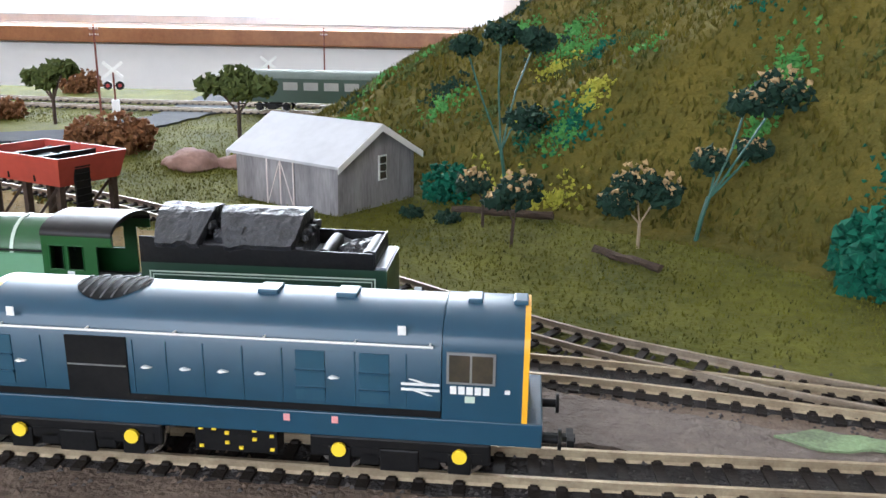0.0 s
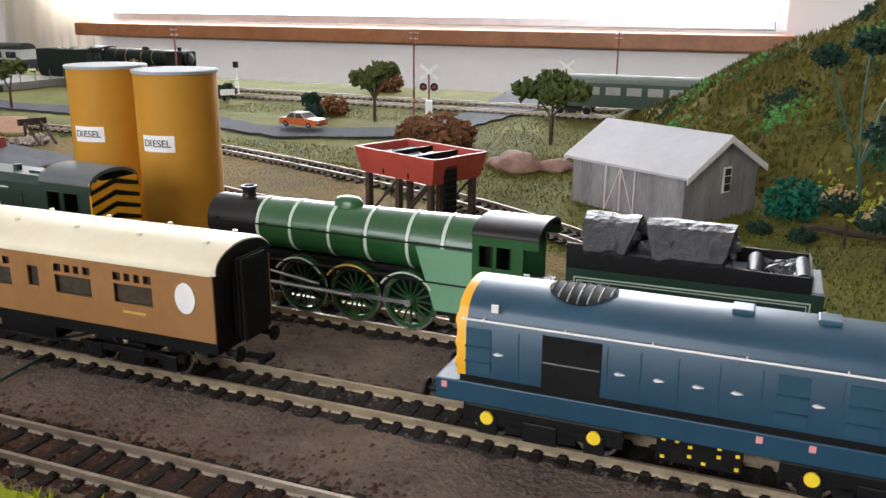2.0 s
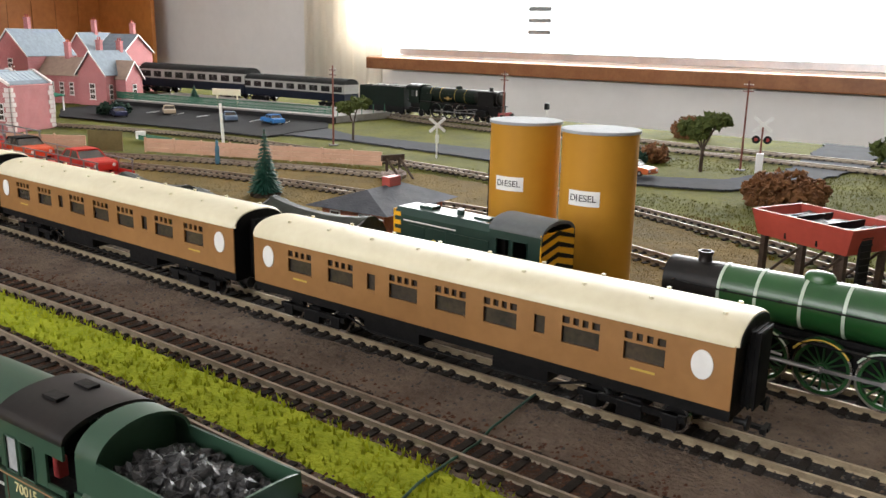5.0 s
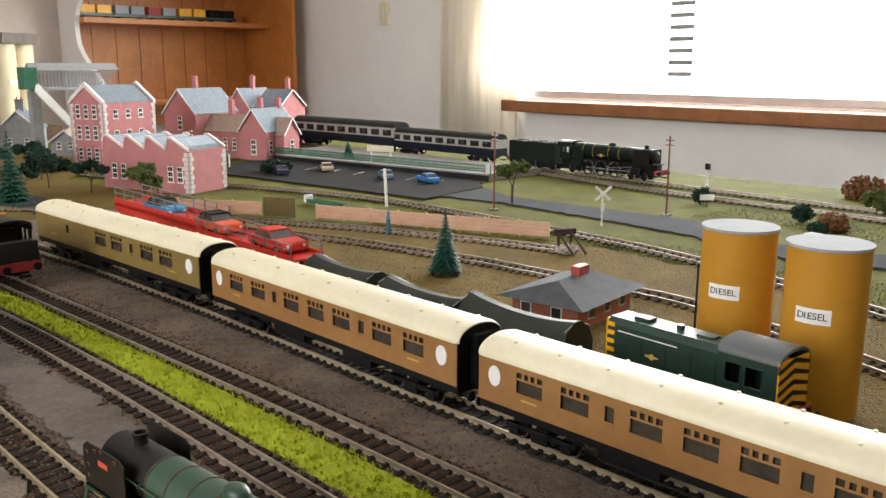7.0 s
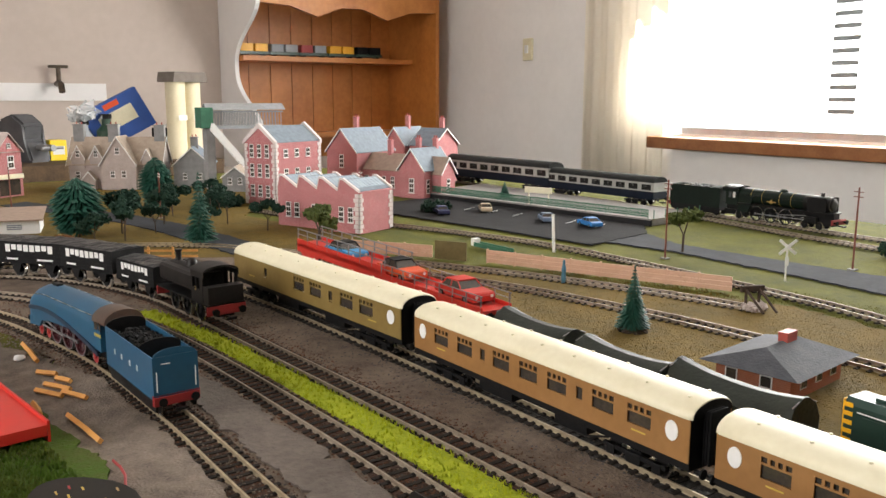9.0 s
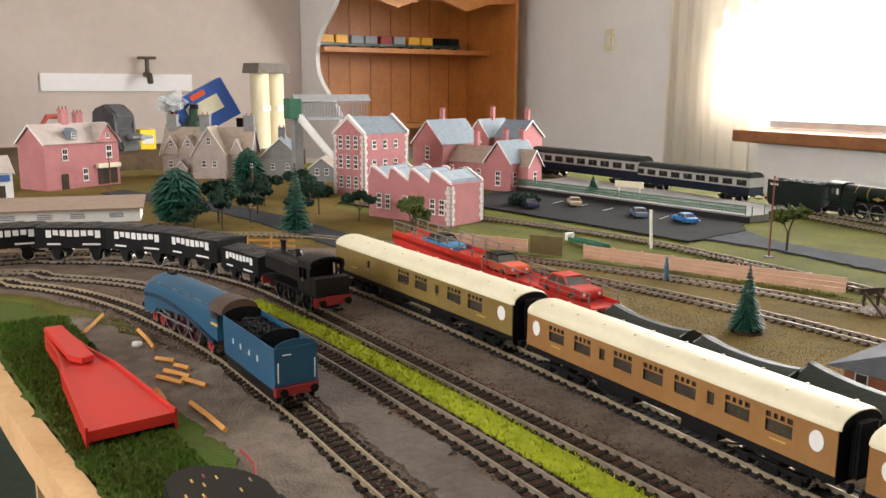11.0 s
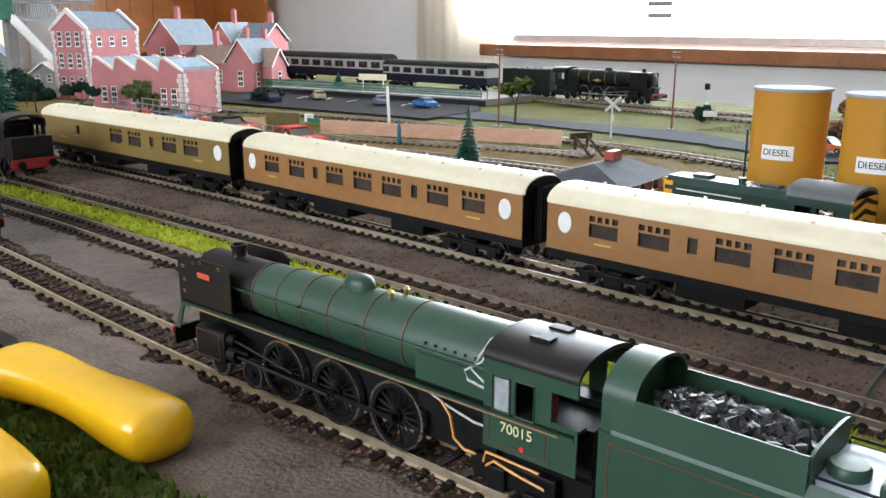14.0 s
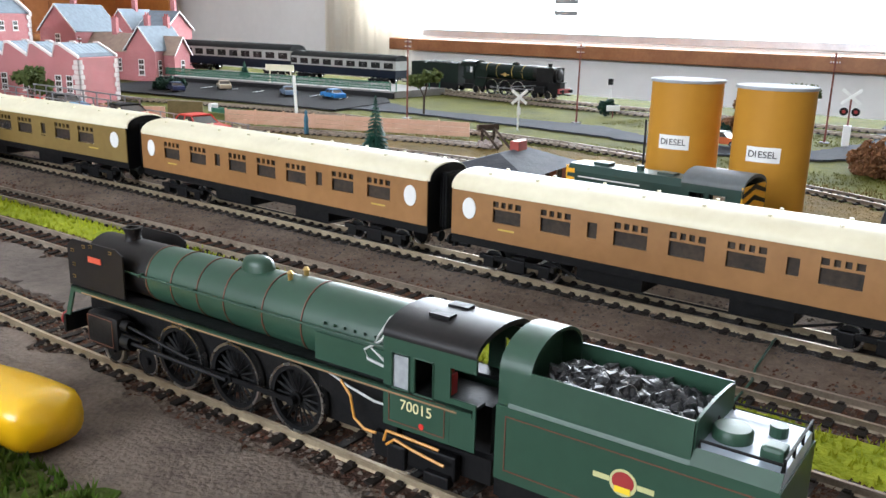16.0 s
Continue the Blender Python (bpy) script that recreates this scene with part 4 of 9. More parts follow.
def blue_diesel(m):
    c = thing("diesel_locomotive", m, "blue single-cab diesel with yellow ends and white emblem", "locomotive")
    x0, x1, xc = -.0735, .0580, .0810
    W = .0163
    bm = bm_new()
    box(bm, -.0805, .0855, -.0165, .0165, .0135, .0205, .0004)
    part("frame", bm, M_BLUE, c)
    bm = bm_new()
    box(bm, x0 + .001, x1, -W + .0004, W - .0004, .0205, .0228)
    part("kick_strip", bm, M_MATTBLACK, c, "black lower strip")
    hood = [(W, .0228), (W, .0395), (W - .0012, .0420)] + [((W - .0015) * math.cos(radians(a)), .0425 + .0072 * math.sin(radians(a))) for a in range(10, 171, 10)] + [(-W + .0012, .0420), (-W, .0395), (-W, .0228)]
    bm = bm_new()
    prism(bm, hood, x0 + .003, x1)
    b = smooth(part("hood", bm, M_BLUE, c), 35)
    bm = bm_new()
    prism(bm, [(y * 1.0, z) for y, z in hood], x0, x0 + .003)
    smooth(part("nose_end", bm, M_YELLOW, c, "bright yellow nose end"), 35)
    cab = [(W, .0205), (W, .0400)] + [(W * math.cos(radians(a)), .0420 + .0078 * math.sin(radians(a))) for a in range(8, 173, 10)] + [(-W, .0400), (-W, .0205)]
    bm = bm_new()
    prism(bm, cab, x1 + .0003, xc - .0012)
    k = smooth(part("cab", bm, M_BLUE, c), 35)
    bm = bm_new()
    prism(bm, cab, xc - .0012, xc + .0003)
    smooth(part("cab_end", bm, M_YELLOW, c, "bright yellow cab end"), 35)
    for s in (-1, 1):
        o = s * W

        def plate(name, u0, u1, v0, v1, mt, par, t=.0004, lab="", bev=0):
            q = bm_new()
            box(q, u0, u1, *sorted((o, o + s * t)), v0, v1)
            return part(name, q, mt, par, lab)
        plate("grille", -.0465, -.0290, .0228, .0395, M_MATTBLACK, b, .0005, "black radiator grille")
        plate("grille_bar", -.0462, -.0293, .0309, .0313, M_GREYMET, b, .0008)
        for u in (-.0600, -.0235, -.0125, -.0018, .0085, .0290):
            q = bm_new()
            prism(q, [(u - .0016, .0311), (u - .0006, .0307), (u + .0016, .0311), (u - .0006, .0316)], *sorted((o, o + s * .0009)), 'y')
            part("door_handle", q, M_WHITE, b, "small white door handle")
        for u in (-.0665, .0225, .0400):
            plate("louvre_panel", u - .004, u + .004, .0240, .0385, M_BLUETOP, b, .0003)
            for v in (.0275, .0325):
                plate("rung", u - .0041, u + .0041, v, v + .0005, M_BLUE, b, .0011)
        for u in (-.054, -.0275, -.018, -.0075, .0035, .0145, .0345, .0485):
            plate("door_seam", u, u + .0003, .0235, .0388, M_BLUETOP, b, .00025)
        q = bm_new()
        tube(q, [(x0 + .002, o + s * .0013, .0416), (x1 - .002, o + s * .0013, .0416)], .00035, 6)
        for u in (-.065, -.04, -.015, .01, .035, .055):
            cyl(q, (u, o - s * .001, .0416), (u, o + s * .0013, .0416), .0003, n=6)
        part("handrail", q, M_WHITE, b, "thin white handrail")
        # double arrow emblem
        q = bm_new()
        e0 = .0525
        for dz in (.0008, -.0008):
            box(q, e0 - .0052, e0 + .0052, *sorted((o, o + s * .0003)), .0296 + dz - .00035, .0296 + dz + .00035)
        for zz, dr in ((.0304, 1), (.0272, 1)):
            prism(q, [(e0 - .0032, zz + .0014), (e0 - .0018, zz + .0014), (e0 + .0030, zz), (e0 + .0014, zz)] if zz > .029 else [(e0 - .0030, zz + .0016), (e0 - .0014, zz + .0016), (e0 + .0034, zz), (e0 + .0018, zz)], *sorted((o, o + s * .0003)), 'y')
        part("emblem", q, M_WHITE, b, "white double bar emblem")
        fr = plate("window_frame", .0595, .0725, .0312, .0402, M_GREYMET, k, .0006, "silver window frame")
        plate("window_pane", .0602, .0657, .0319, .0395, M_DARKWIN, fr, .0008)
        plate("window_pane", .0663, .0718, .0319, .0395, M_DARKWIN, fr, .0008)
        for i in range(5):
            plate("number_bar", .0605 + i * .0022, .0622 + i * .0022, .0282, .0304, M_WHITE, k, .0003)
        plate("data_panel", .0645, .0672, .0258, .0276, M_LINEPALE, k, .0003)
        plate("marker_plate", .0751, .0765, .0290, .0300, M_WHITE, k, .0006)
        for u, v in ((-.0615, .0442), (.0475, .0442)):
            plate("warning_label", u - .0011, u + .0011, v, v + .0026, M_WHITE, b, -.0010 + .0012, "white and red warning label")
        for u in (.0155, .0290, -.0775):
            plate("warning_label", u - .0009, u + .0009, .0175, .0195, mat("pale_red_label", (0.75, 0.35, 0.34), (0.7, 0.25, 0.25), 200, 0.5), c, .0004, "small pink warning label")
        q = bm_new()
        box(q, -.012, .012, *sorted((s * .008, s * .0145)), .0055, .0135, .0004)
        tk = part("battery_box", q, M_BLACK, c)
        for u, vv in ((-.010, (.0066, .0122)), (-.0062, (.0122,)), (-.0025, (.0080, .0110)), (.0015, (.0066,)), (.0055, (.0095, .0122)), (.0105, (.0066, .0108))):
            for v in vv:
                q = bm_new()
                box(q, u - .0006, u + .0006, *sorted((s * .0145, s * .0150)), v, v + .0009)
                part("valve", q, M_AXLEYEL, tk, "tiny yellow valve")
    bm = bm_new()
    loft(bm, [[(-.0385 + k * .0105 * math.cos(q * .2094), k * .0105 * math.sin(q * .2094), .0425 + .0075 * math.sqrt(max(0, 1 - (k * .0105 * math.sin(q * .2094) / .0150) ** 2))) for q in range(30)] for k in (1, .75, .5, .25, .02)])
    bm.verts.ensure_lookup_table()
    fan = part("roof_fan", bm, M_MATTBLACK, c, "round black fan grille")
    for i in range(7):
        bm = bm_new()
        w = math.sqrt(max(0, .0100 ** 2 - (-.009 + i * .003) ** 2))
        tube(bm, [(-.0385 - .009 + i * .003, w * q / 4, .0426 + .0076 * math.sqrt(max(0, 1 - (w * q / 4 / .0150) ** 2))) for q in range(-4, 5)], .0003, 4)
        part("slat", bm, M_GREYMET, fan)
    for u, w_ in ((.0075, .003), (.030, .003), (.066, .002), (.0785, .002)):
        bm = bm_new()
        box(bm, u - w_, u + w_, -.0035, .0035, .0490, .0508, .0004)
        part("exhaust_port", bm, M_BLUETOP, c)
    bm = bm_new()
    for s in (-1, 1):
        cyl(bm, (x0, s * .0105, .0245), (x0 - .0022, s * .0105, .0245), .0018, n=12)
        cyl(bm, (x0, s * .0105, .0315), (x0 - .0018, s * .0105, .0315), .0024, n=12)
        cyl(bm, (x0, s * .0105, .0385), (x0 - .0018, s * .0105, .0385), .0024, n=12)
    part("marker_lights", bm, M_YELLOW, c)
    bogie(c, -.0466, .0335, .0072, M_BLACK, .0130, M_AXLEYEL)
    bogie(c, .0466, .0335, .0072, M_BLACK, .0130, M_AXLEYEL)
    buffers(c, -.0805, -1, .0138, M_BLACK)
    buffers(c, .0855, 1, .0138, M_BLACK)
    return c


blue_diesel(at_rail(LINE_P, -0.0275))

# ---- steam engines


def rods(parent, wheels, r, y, zc, cyl_x, metal=M_GREYMET):
    for s in (-1, 1):
        bm = bm_new()
        box(bm, wheels[0] - .0015, wheels[-1] + .0015, *sorted((s * y, s * (y + .0008))), zc - .0008, zc + .0008)
        for u in wheels:
            cyl(bm, (u, s * (y - .0004), zc), (u, s * (y + .0014), zc), .0016, n=10)
        rd = part("coupling_rod", bm, metal, parent)
        bm = bm_new()
        tube(bm, [(cyl_x + .006, s * (y + .002), r + .0012), (wheels[len(wheels) // 2], s * (y + .002), zc)], .0008, 6)
        tube(bm, [(cyl_x + .012, s * (y + .002), r + .0075), (wheels[0] + .010, s * (y + .002), zc + .003)], .0006, 6)
        box(bm, cyl_x + .004, cyl_x + .020, *sorted((s * (y + .0012), s * (y + .0026))), r + .0032, r + .0042)
        part("piston_rod", bm, metal, parent)


def boiler_rings(xs, n=28):
    return [[(x, r * math.cos(2 * math.pi * i / n), z + r * math.sin(2 * math.pi * i / n)) for i in range(n)] for x, r, z in xs]


def steam_engine(m, name, label, wheels, r, boiler, smoke, firebox, cab, m_boiler, m_cab, m_box, m_wheel, m_tyre, chimney_x, dome_x, plate_z, bands=(), m_band=M_LINEPALE, deflector=False, front=None, cylx=None, splash=False, top=.0465, roof_m=M_SMOKE, rods_in=True, low=.012):
    """An express engine. boiler, smoke: lists of (x, radius, axis height); firebox: (x0, x1); cab: (x0, x1)."""
    c = thing(name, m, label, "locomotive")
    bm = bm_new()
    loft(bm, boiler_rings(boiler))
    b = smooth(part("boiler", bm, m_boiler, c), 50)
    bm = bm_new()
    loft(bm, boiler_rings(smoke))
    sm = smooth(part("smokebox", bm, M_SMOKE, c), 50)
    x_f, r_f, z_f = smoke[0]
    bm = bm_new()
    loft(bm, boiler_rings([(x_f - .0014, r_f * .45, z_f), (x_f - .001, r_f * .72, z_f), (x_f, r_f * .8, z_f)]))
    smooth(part("smokebox_door", bm, M_SMOKE, sm), 50)
    bm = bm_new()
    zt = z_f + r_f
    lathe(bm, [(.0038, -.0025), (.0032, .0005), (.0029, .0022), (.0036, .0038), (.0036, .0046), (.0026, .0046), (.0024, .003)], 20, (chimney_x, 0, zt))
    smooth(part("chimney", bm, M_SMOKE, sm), 35)
    bm = bm_new()
    bz = max(z + rr for x, rr, z in boiler if abs(x - dome_x) < .05)
    loft(bm, [[(dome_x + k * 1.25 * math.cos(2 * math.pi * i / 20), k * .8 * math.sin(2 * math.pi * i / 20), bz + h) for i in range(20)] for k, h in ((.0058, -.003), (.0054, .0004), (.0050, .0018), (.0040, .0030), (.0018, .0036))])
    smooth(part("dome", bm, m_boiler, b), 60)
    for xb in bands:
        near_ = sorted(boiler, key=lambda q: q[0])
        rr = np.interp(xb, [q[0] for q in near_], [q[1] for q in near_])
        zz = np.interp(xb, [q[0] for q in near_], [q[2] for q in near_])
        bm = bm_new()
        w = .0007 if m_band is M_LINEPALE else .00022
        loft(bm, boiler_rings([(xb - w, rr + .0003, zz), (xb + w, rr + .0003, zz)]))
        smooth(part("boiler_band", bm, m_band, b, "pale painted boiler band" if m_band is M_LINEPALE else ""), 50)
    for s in (-1, 1):
        bm = bm_new()
        rr = boiler[0][1] * .94
        pts = [(smoke[0][0] + .006, s * (smoke[0][1] + .0011), z_f + .0015), (boiler[0][0], s * (boiler[0][1] + .0010), z_f + .0015), (boiler[-1][0], s * (boiler[-1][1] + .0012), z_f + .0022)]
        tube(bm, pts, .0004, 6)
        for i in range(6):
            u = pts[0][0] + (pts[2][0] - pts[0][0]) * i / 5
            cyl(bm, (u, s * (r_f - .001), z_f + .0017), (u, s * (r_f + .0022), z_f + .0017), .0007, n=6)
        part("handrail", bm, M_BLACK if m_boiler is M_APPLE else m_box, b)
    fx0, fx1 = firebox
    bm = bm_new()
    zf = boiler[-1][2]
    rf = boiler[-1][1]
    prism(bm, [(fx0 + .0085 * (low < .02), low), (fx1, low), (fx1, zf + .001), (fx0, zf + .001)], -rf - .0006, rf + .0006, 'y')
    part("firebox", bm, m_box, c)
    # frames and running plate
    bm = bm_new()
    box(bm, front + .004, cab[1], -.0062, .0062, .0075, plate_z)
    box(bm, cab[0] - .012, cab[1] + .002, -.009, .009, .006, .014)
    part("frames", bm, M_BLACK, c)
    return c, b, sm


def cab_shell(c, x0, x1, z0, z1, half, m_side, roof_m, rear=.006, win=True, roof_h=.0058):
    zs = z1 - roof_h
    for s in (-1, 1):
        bm = bm_new()
        y0, y1 = sorted((s * half, s * (half - .0008)))
        w0, w1 = z0 + (zs - z0) * .45, z0 + (zs - z0) * .85
        L = x1 - x0
        a, b, d, e = x0 + L * .14, x0 + L * .40, x0 + L * .48, x0 + L * .76
        box(bm, x0, x1, y0, y1, z0, w0)
        box(bm, x0, x1 + rear, y0, y1, w1, zs)
        for u0, u1 in ((x0, a), (b, d), (e, x1)):
            box(bm, u0, u1, y0, y1, w0, w1)
        sd = part("cab_side", bm, m_side, c)
        for u0, u1 in ((a, b), (d, e)):
            bm = bm_new()
            ring = [(u0, w0), (u1, w0), (u1, w1), (u0, w1)]
            for i in range(4):
                p, q = ring[i], ring[(i + 1) % 4]
                tube(bm, [(p[0], s * (half + .0002), p[1]), (q[0], s * (half + .0002), q[1])], .0003, 4)
            part("window_frame", bm, m_side, sd)
    bm = bm_new()
    box(bm, x0, x0 + .0008, -half + .0008, half - .0008, z0, zs)
    part("cab_front", bm, m_side, c)
    bm = bm_new()
    prism(bm, [(half, zs), (half, zs + .0008)] + [(half * math.cos(radians(t)), zs + .0008 + (roof_h - .0008) * math.sin(radians(t))) for t in range(12, 180, 12)] + [(-half, zs + .0008), (-half, zs)] + [((half - .0008) * math.cos(radians(t)), zs + (roof_h - .0016) * math.sin(radians(t))) for t in range(168, 0, -12)], x0 - .0003, x1 + rear)
    rf = smooth(part("cab_roof", bm, roof_m, c), 40)
    bm = bm_new()
    box(bm, x0 + .001, x0 + .006, -half * .6, half * .6, z0, zs - .003)
    for k in (-1, 0, 1):
        cyl(bm, (x0 + .006, k * .004, zs - .007), (x0 + .0068, k * .004, zs - .007), .0013, n=10)
    part("backhead", bm, M_BLACK, c)
    return rf


def coal_heap(parent, x0, x1, half, z, h, n, seed, material=M_COAL):
    """Loose lumps heaped in a bunker, one heap."""
    rnd = random.Random(seed)
    bm = bm_new()
    for _ in range(n):
        x = x0 + (x1 - x0) * rnd.random()
        y = (rnd.random() * 2 - 1) * half
        t = (x - x0) / (x1 - x0)
        zz = z + h * (1 - (y / half) ** 2 * .5) * (.6 + .4 * math.sin(math.pi * (.2 + .7 * t))) * (.75 + .35 * rnd.random())
        s = .0011 + .0017 * rnd.random()
        r = bmesh.ops.create_icosphere(bm, subdivisions=1, radius=s, matrix=Matrix.Translation((x, y, zz)) @ Euler((rnd.random() * 6, rnd.random() * 6, 0)).to_matrix().to_4x4())
        for v in r["verts"]:
            v.co += Vector((rnd.random() - .5, rnd.random() - .5, rnd.random() - .5)) * s * .75
    box(bm, x0, x1, -half, half, z - .004, z + h * .35)
    o = part("coal", bm, material, parent, "heap of glossy black coal lumps")
    o["kind"] = "stuff"
    return o


def lining(parent, s, half, x0, x1, z0, z1, w, material, name="lining"):
    bm = bm_new()
    y0, y1 = sorted((s * half, s * (half + .0002)))
    box(bm, x0, x1, y0, y1, z0, z0 + w)
    box(bm, x0, x1, y0, y1, z1 - w, z1)
    box(bm, x0, x0 + w, y0, y1, z0 + w, z1 - w)
    box(bm, x1 - w, x1, y0, y1, z0 + w, z1 - w)
    return part(name, bm, material, parent)


# apple green engine
AX = -0.170


def lx(x):
    return x - AX


g, _b, _s = steam_engine(at_rail(LINE_S, AX), "steam_locomotive", "apple green steam engine with white boiler bands", [lx(-.2065), lx(-.1805), lx(-.1545)], .0126,
                         [(lx(-.2290), .0112, .0375), (lx(-.175), .0118, .0375), (lx(-.125), .0128, .0372)], [(lx(-.2560), .0108, .0375), (lx(-.2290), .0110, .0375)],
                         (lx(-.150), lx(-.124)), (lx(-.1245), lx(-.098)), M_APPLE, M_APPLE, M_PALEGREEN, M_APPLE, M_STEEL, lx(-.2400), lx(-.188), .0262,
                         [lx(v) for v in (-.2285, -.2115, -.192, -.1740, -.1545, -.1385)], front=lx(-.270), splash=True)
for _x in (-.2065, -.1805, -.1545):
    for _y in (-.0083, .0083):
        spoked_wheel(g, lx(_x), _y, .0126, M_APPLE, M_STEEL, 16)
    for s in (-1, 1):
        bm = bm_new()
        pts = [(lx(_x) + .0142 * math.cos(radians(t)), .0126 + .0142 * math.sin(radians(t))) for t in range(35, 146, 10)]
        pts2 = [(lx(_x) + .0132 * math.cos(radians(t)), .0126 + .0132 * math.sin(radians(t))) for t in range(145, 34, -10)]
        prism(bm, pts + pts2, *sorted((s * .0095, s * .0135)), 'y')
        sp = part("splasher", bm, M_APPLE, g)
        bm = bm_new()
        prism(bm, [(x, z) for x, z in pts] + [(x - (x - lx(_x)) * .05, z - .0007) for x, z in pts[::-1]], *sorted((s * .0135, s * .0137)), 'y')
        part("splasher_rim", bm, M_GOLD if _x == -.1805 else M_LINEPALE, sp)
for s in (-1, 1):
    bm = bm_new()
    tube(bm, [(lx(-.268), s * .0125, .020), (lx(-.262), s * .0125, .0215), (lx(-.25), s * .0125, .0240), (lx(-.215), s * .0125, .0240), (lx(-.10), s * .0125, .0240)], .0007, 6)
    box(bm, lx(-.262), lx(-.098), *sorted((s * .008, s * .0138)), .0235, .0242)
    part("running_plate", bm, M_BLACK, g)
    bm = bm_new()
    box(bm, lx(-.250), lx(-.229), *sorted((s * .009, s * .0155)), .0085, .0185, .002)
    smooth(part("cylinder", bm, M_BLACK, g))
    disc_wheel(g, lx(-.252), s * .0083, .0062, M_BLACK)
    disc_wheel(g, lx(-.228), s * .0083, .0062, M_BLACK)
    disc_wheel(g, lx(-.118), s * .0083, .0072, M_APPLE)
rods(g, [lx(-.2065), lx(-.1805), lx(-.1545)], .0126, .0108, .0126, lx(-.245))
cab_shell(g, lx(-.1245), lx(-.1035), .0235, .0520, .0155, M_APPLE, M_SMOKE)
buffers(g, lx(-.270), -1, .0136, M_BLACK, M_REDDARK)


def tender(m, label, L, z0, zt, half, m_side, line_m, coal_x, coal_z, rear_m=None, wheels=4, seed=4):
    c = thing("tender", m, label, "tender")
    bm = bm_new()
    box(bm, -L, L, -half + .0005, half - .0005, .0095, z0)
    for s in (-1, 1):
        prism(bm, [(-L + .003, .0045), (L - .003, .0045), (L - .001, .0105), (-L + .001, .0105)], *sorted((s * .0125, s * .0142)), 'y')
    part("frames", bm, M_BLACK, c)
    for s in (-1, 1):
        bm = bm_new()
        box(bm, -L, L, *sorted((s * half, s * (half - .0008))), z0, zt)
        sd = part("tank_side", bm, m_side, c)
        if line_m:
            lining(sd, s, half, -L + .003, L - .004, z0 + .003, zt - .003, .0005, line_m)
            lining(sd, s, half, -L + .0042, L - .0052, z0 + .0042, zt - .0042, .00035, line_m)
    bm = bm_new()
    box(bm, L - .0008, L, -half + .0008, half - .0008, z0, zt)
    box(bm, -L, -L + .0008, -half + .0008, half - .0008, z0, zt)
    box(bm, -L + .0008, L - .0008, -half + .0008, half - .0008, z0, coal_z - .003)
    part("tank", bm, rear_m or m_side, c)
    for i in range(wheels):
        for s in (-1, 1):
            disc_wheel(c, -L + .010 + i * (2 * L - .020) / (wheels - 1), s * .0083, .0079, M_APPLE if m_side is M_DKGREEN else M_BLACK)
    buffers(c, L, 1, .0136, M_BLACK, M_REDDARK if m_side is not M_BRGREEN else M_BLACK)
    return c


t = tender(at_rail(LINE_S, -0.0425), "dark green lined tender heaped with moulded black coal", .0445, .0150, .0385, .0158, M_DKGREEN, M_LINEPALE, None, .040)
bm = bm_new()
for s in (-1, 1):
    prism(bm, [(-.0445, .0385), (.040, .0385), (.040, .0445), (-.032, .0455), (-.040, .0480), (-.0445, .0480)], *sorted((s * .0150, s * .0158)), 'y')
box(bm, .0395, .0403, -.0150, .0150, .0385, .0450)
part("coping", bm, M_BLACK, t)
bm = bm_new()
box(bm, -.044, .044, -.0145, .0145, .036, .0392)
part("deck", bm, M_STEPDARK, t)
coal_heap(t, -.040, .014, .0135, .042, .010, 190, 7, M_COALMAT)
for _u, _w, _h, _sd in ((-.0305, .0105, .0085, 1), (-.0015, .0165, .0095, 2)):
    bm = bm_new()
    _rr = random.Random(_sd)
    bmesh.ops.create_grid(bm, x_segments=9, y_segments=9, size=1)
    for v in bm.verts:
        _n = noise.noise((v.co.x * 2, v.co.y * 2, _sd * 7))
        v.co = Vector((_u + v.co.x * _w * (1 - .25 * abs(v.co.y)), v.co.y * .0150, .0530 - .0085 * max(0, abs(v.co.y) - .35) - .004 * abs(v.co.y) + .0014 * _n))
    _o = part("coal_slab", bm, M_COALMAT, t, "moulded dark grey coal slab")
    _o.modifiers.new("thick", 'SOLIDIFY').thickness = -.004
for _u in (.0215, .0375):
    bm = bm_new()
    cyl(bm, (_u, -.012, .0415), (_u, .012, .0415), .0030, n=16)
    smooth(part("water_dome", bm, M_BLACK, t))
coal_heap(t, .025, .036, .012, .040, .002, 40, 9, M_COALMAT)

# mid green express engine nearest the camera
AX = -0.378
n_w = [lx(-.4160), lx(-.3870), lx(-.3575)]
g, _b, _s = steam_engine(at_rail(LINE_D, -0.382) @ Matrix.Scale(0.96, 4), "steam_locomotive", "mid green express steam engine with orange lined boiler", n_w, .0124,
                         [(lx(-.4320), .0107, .0396), (lx(-.395), .0110, .0396), (lx(-.352), .0122, .0394), (lx(-.314), .0127, .0391)], [(lx(-.4690), .0104, .0396), (lx(-.4320), .0106, .0396)],
                         (lx(-.345), lx(-.312)), (lx(-.3135), lx(-.284)), M_BRGREEN, M_BRGREEN, M_BRGREEN, M_BLACK, M_STEEL, lx(-.4520), lx(-.3830), .0290,
                         [lx(v) for v in (-.4310, -.4170, -.4030, -.3890, -.3700, -.3520)], M_ORLINE, front=lx(-.478), low=.0300)
for _x in n_w:
    for _y in (-.0083, .0083):
        spoked_wheel(g, _x, _y, .0124, M_BLACK, M_STEEL, 18)
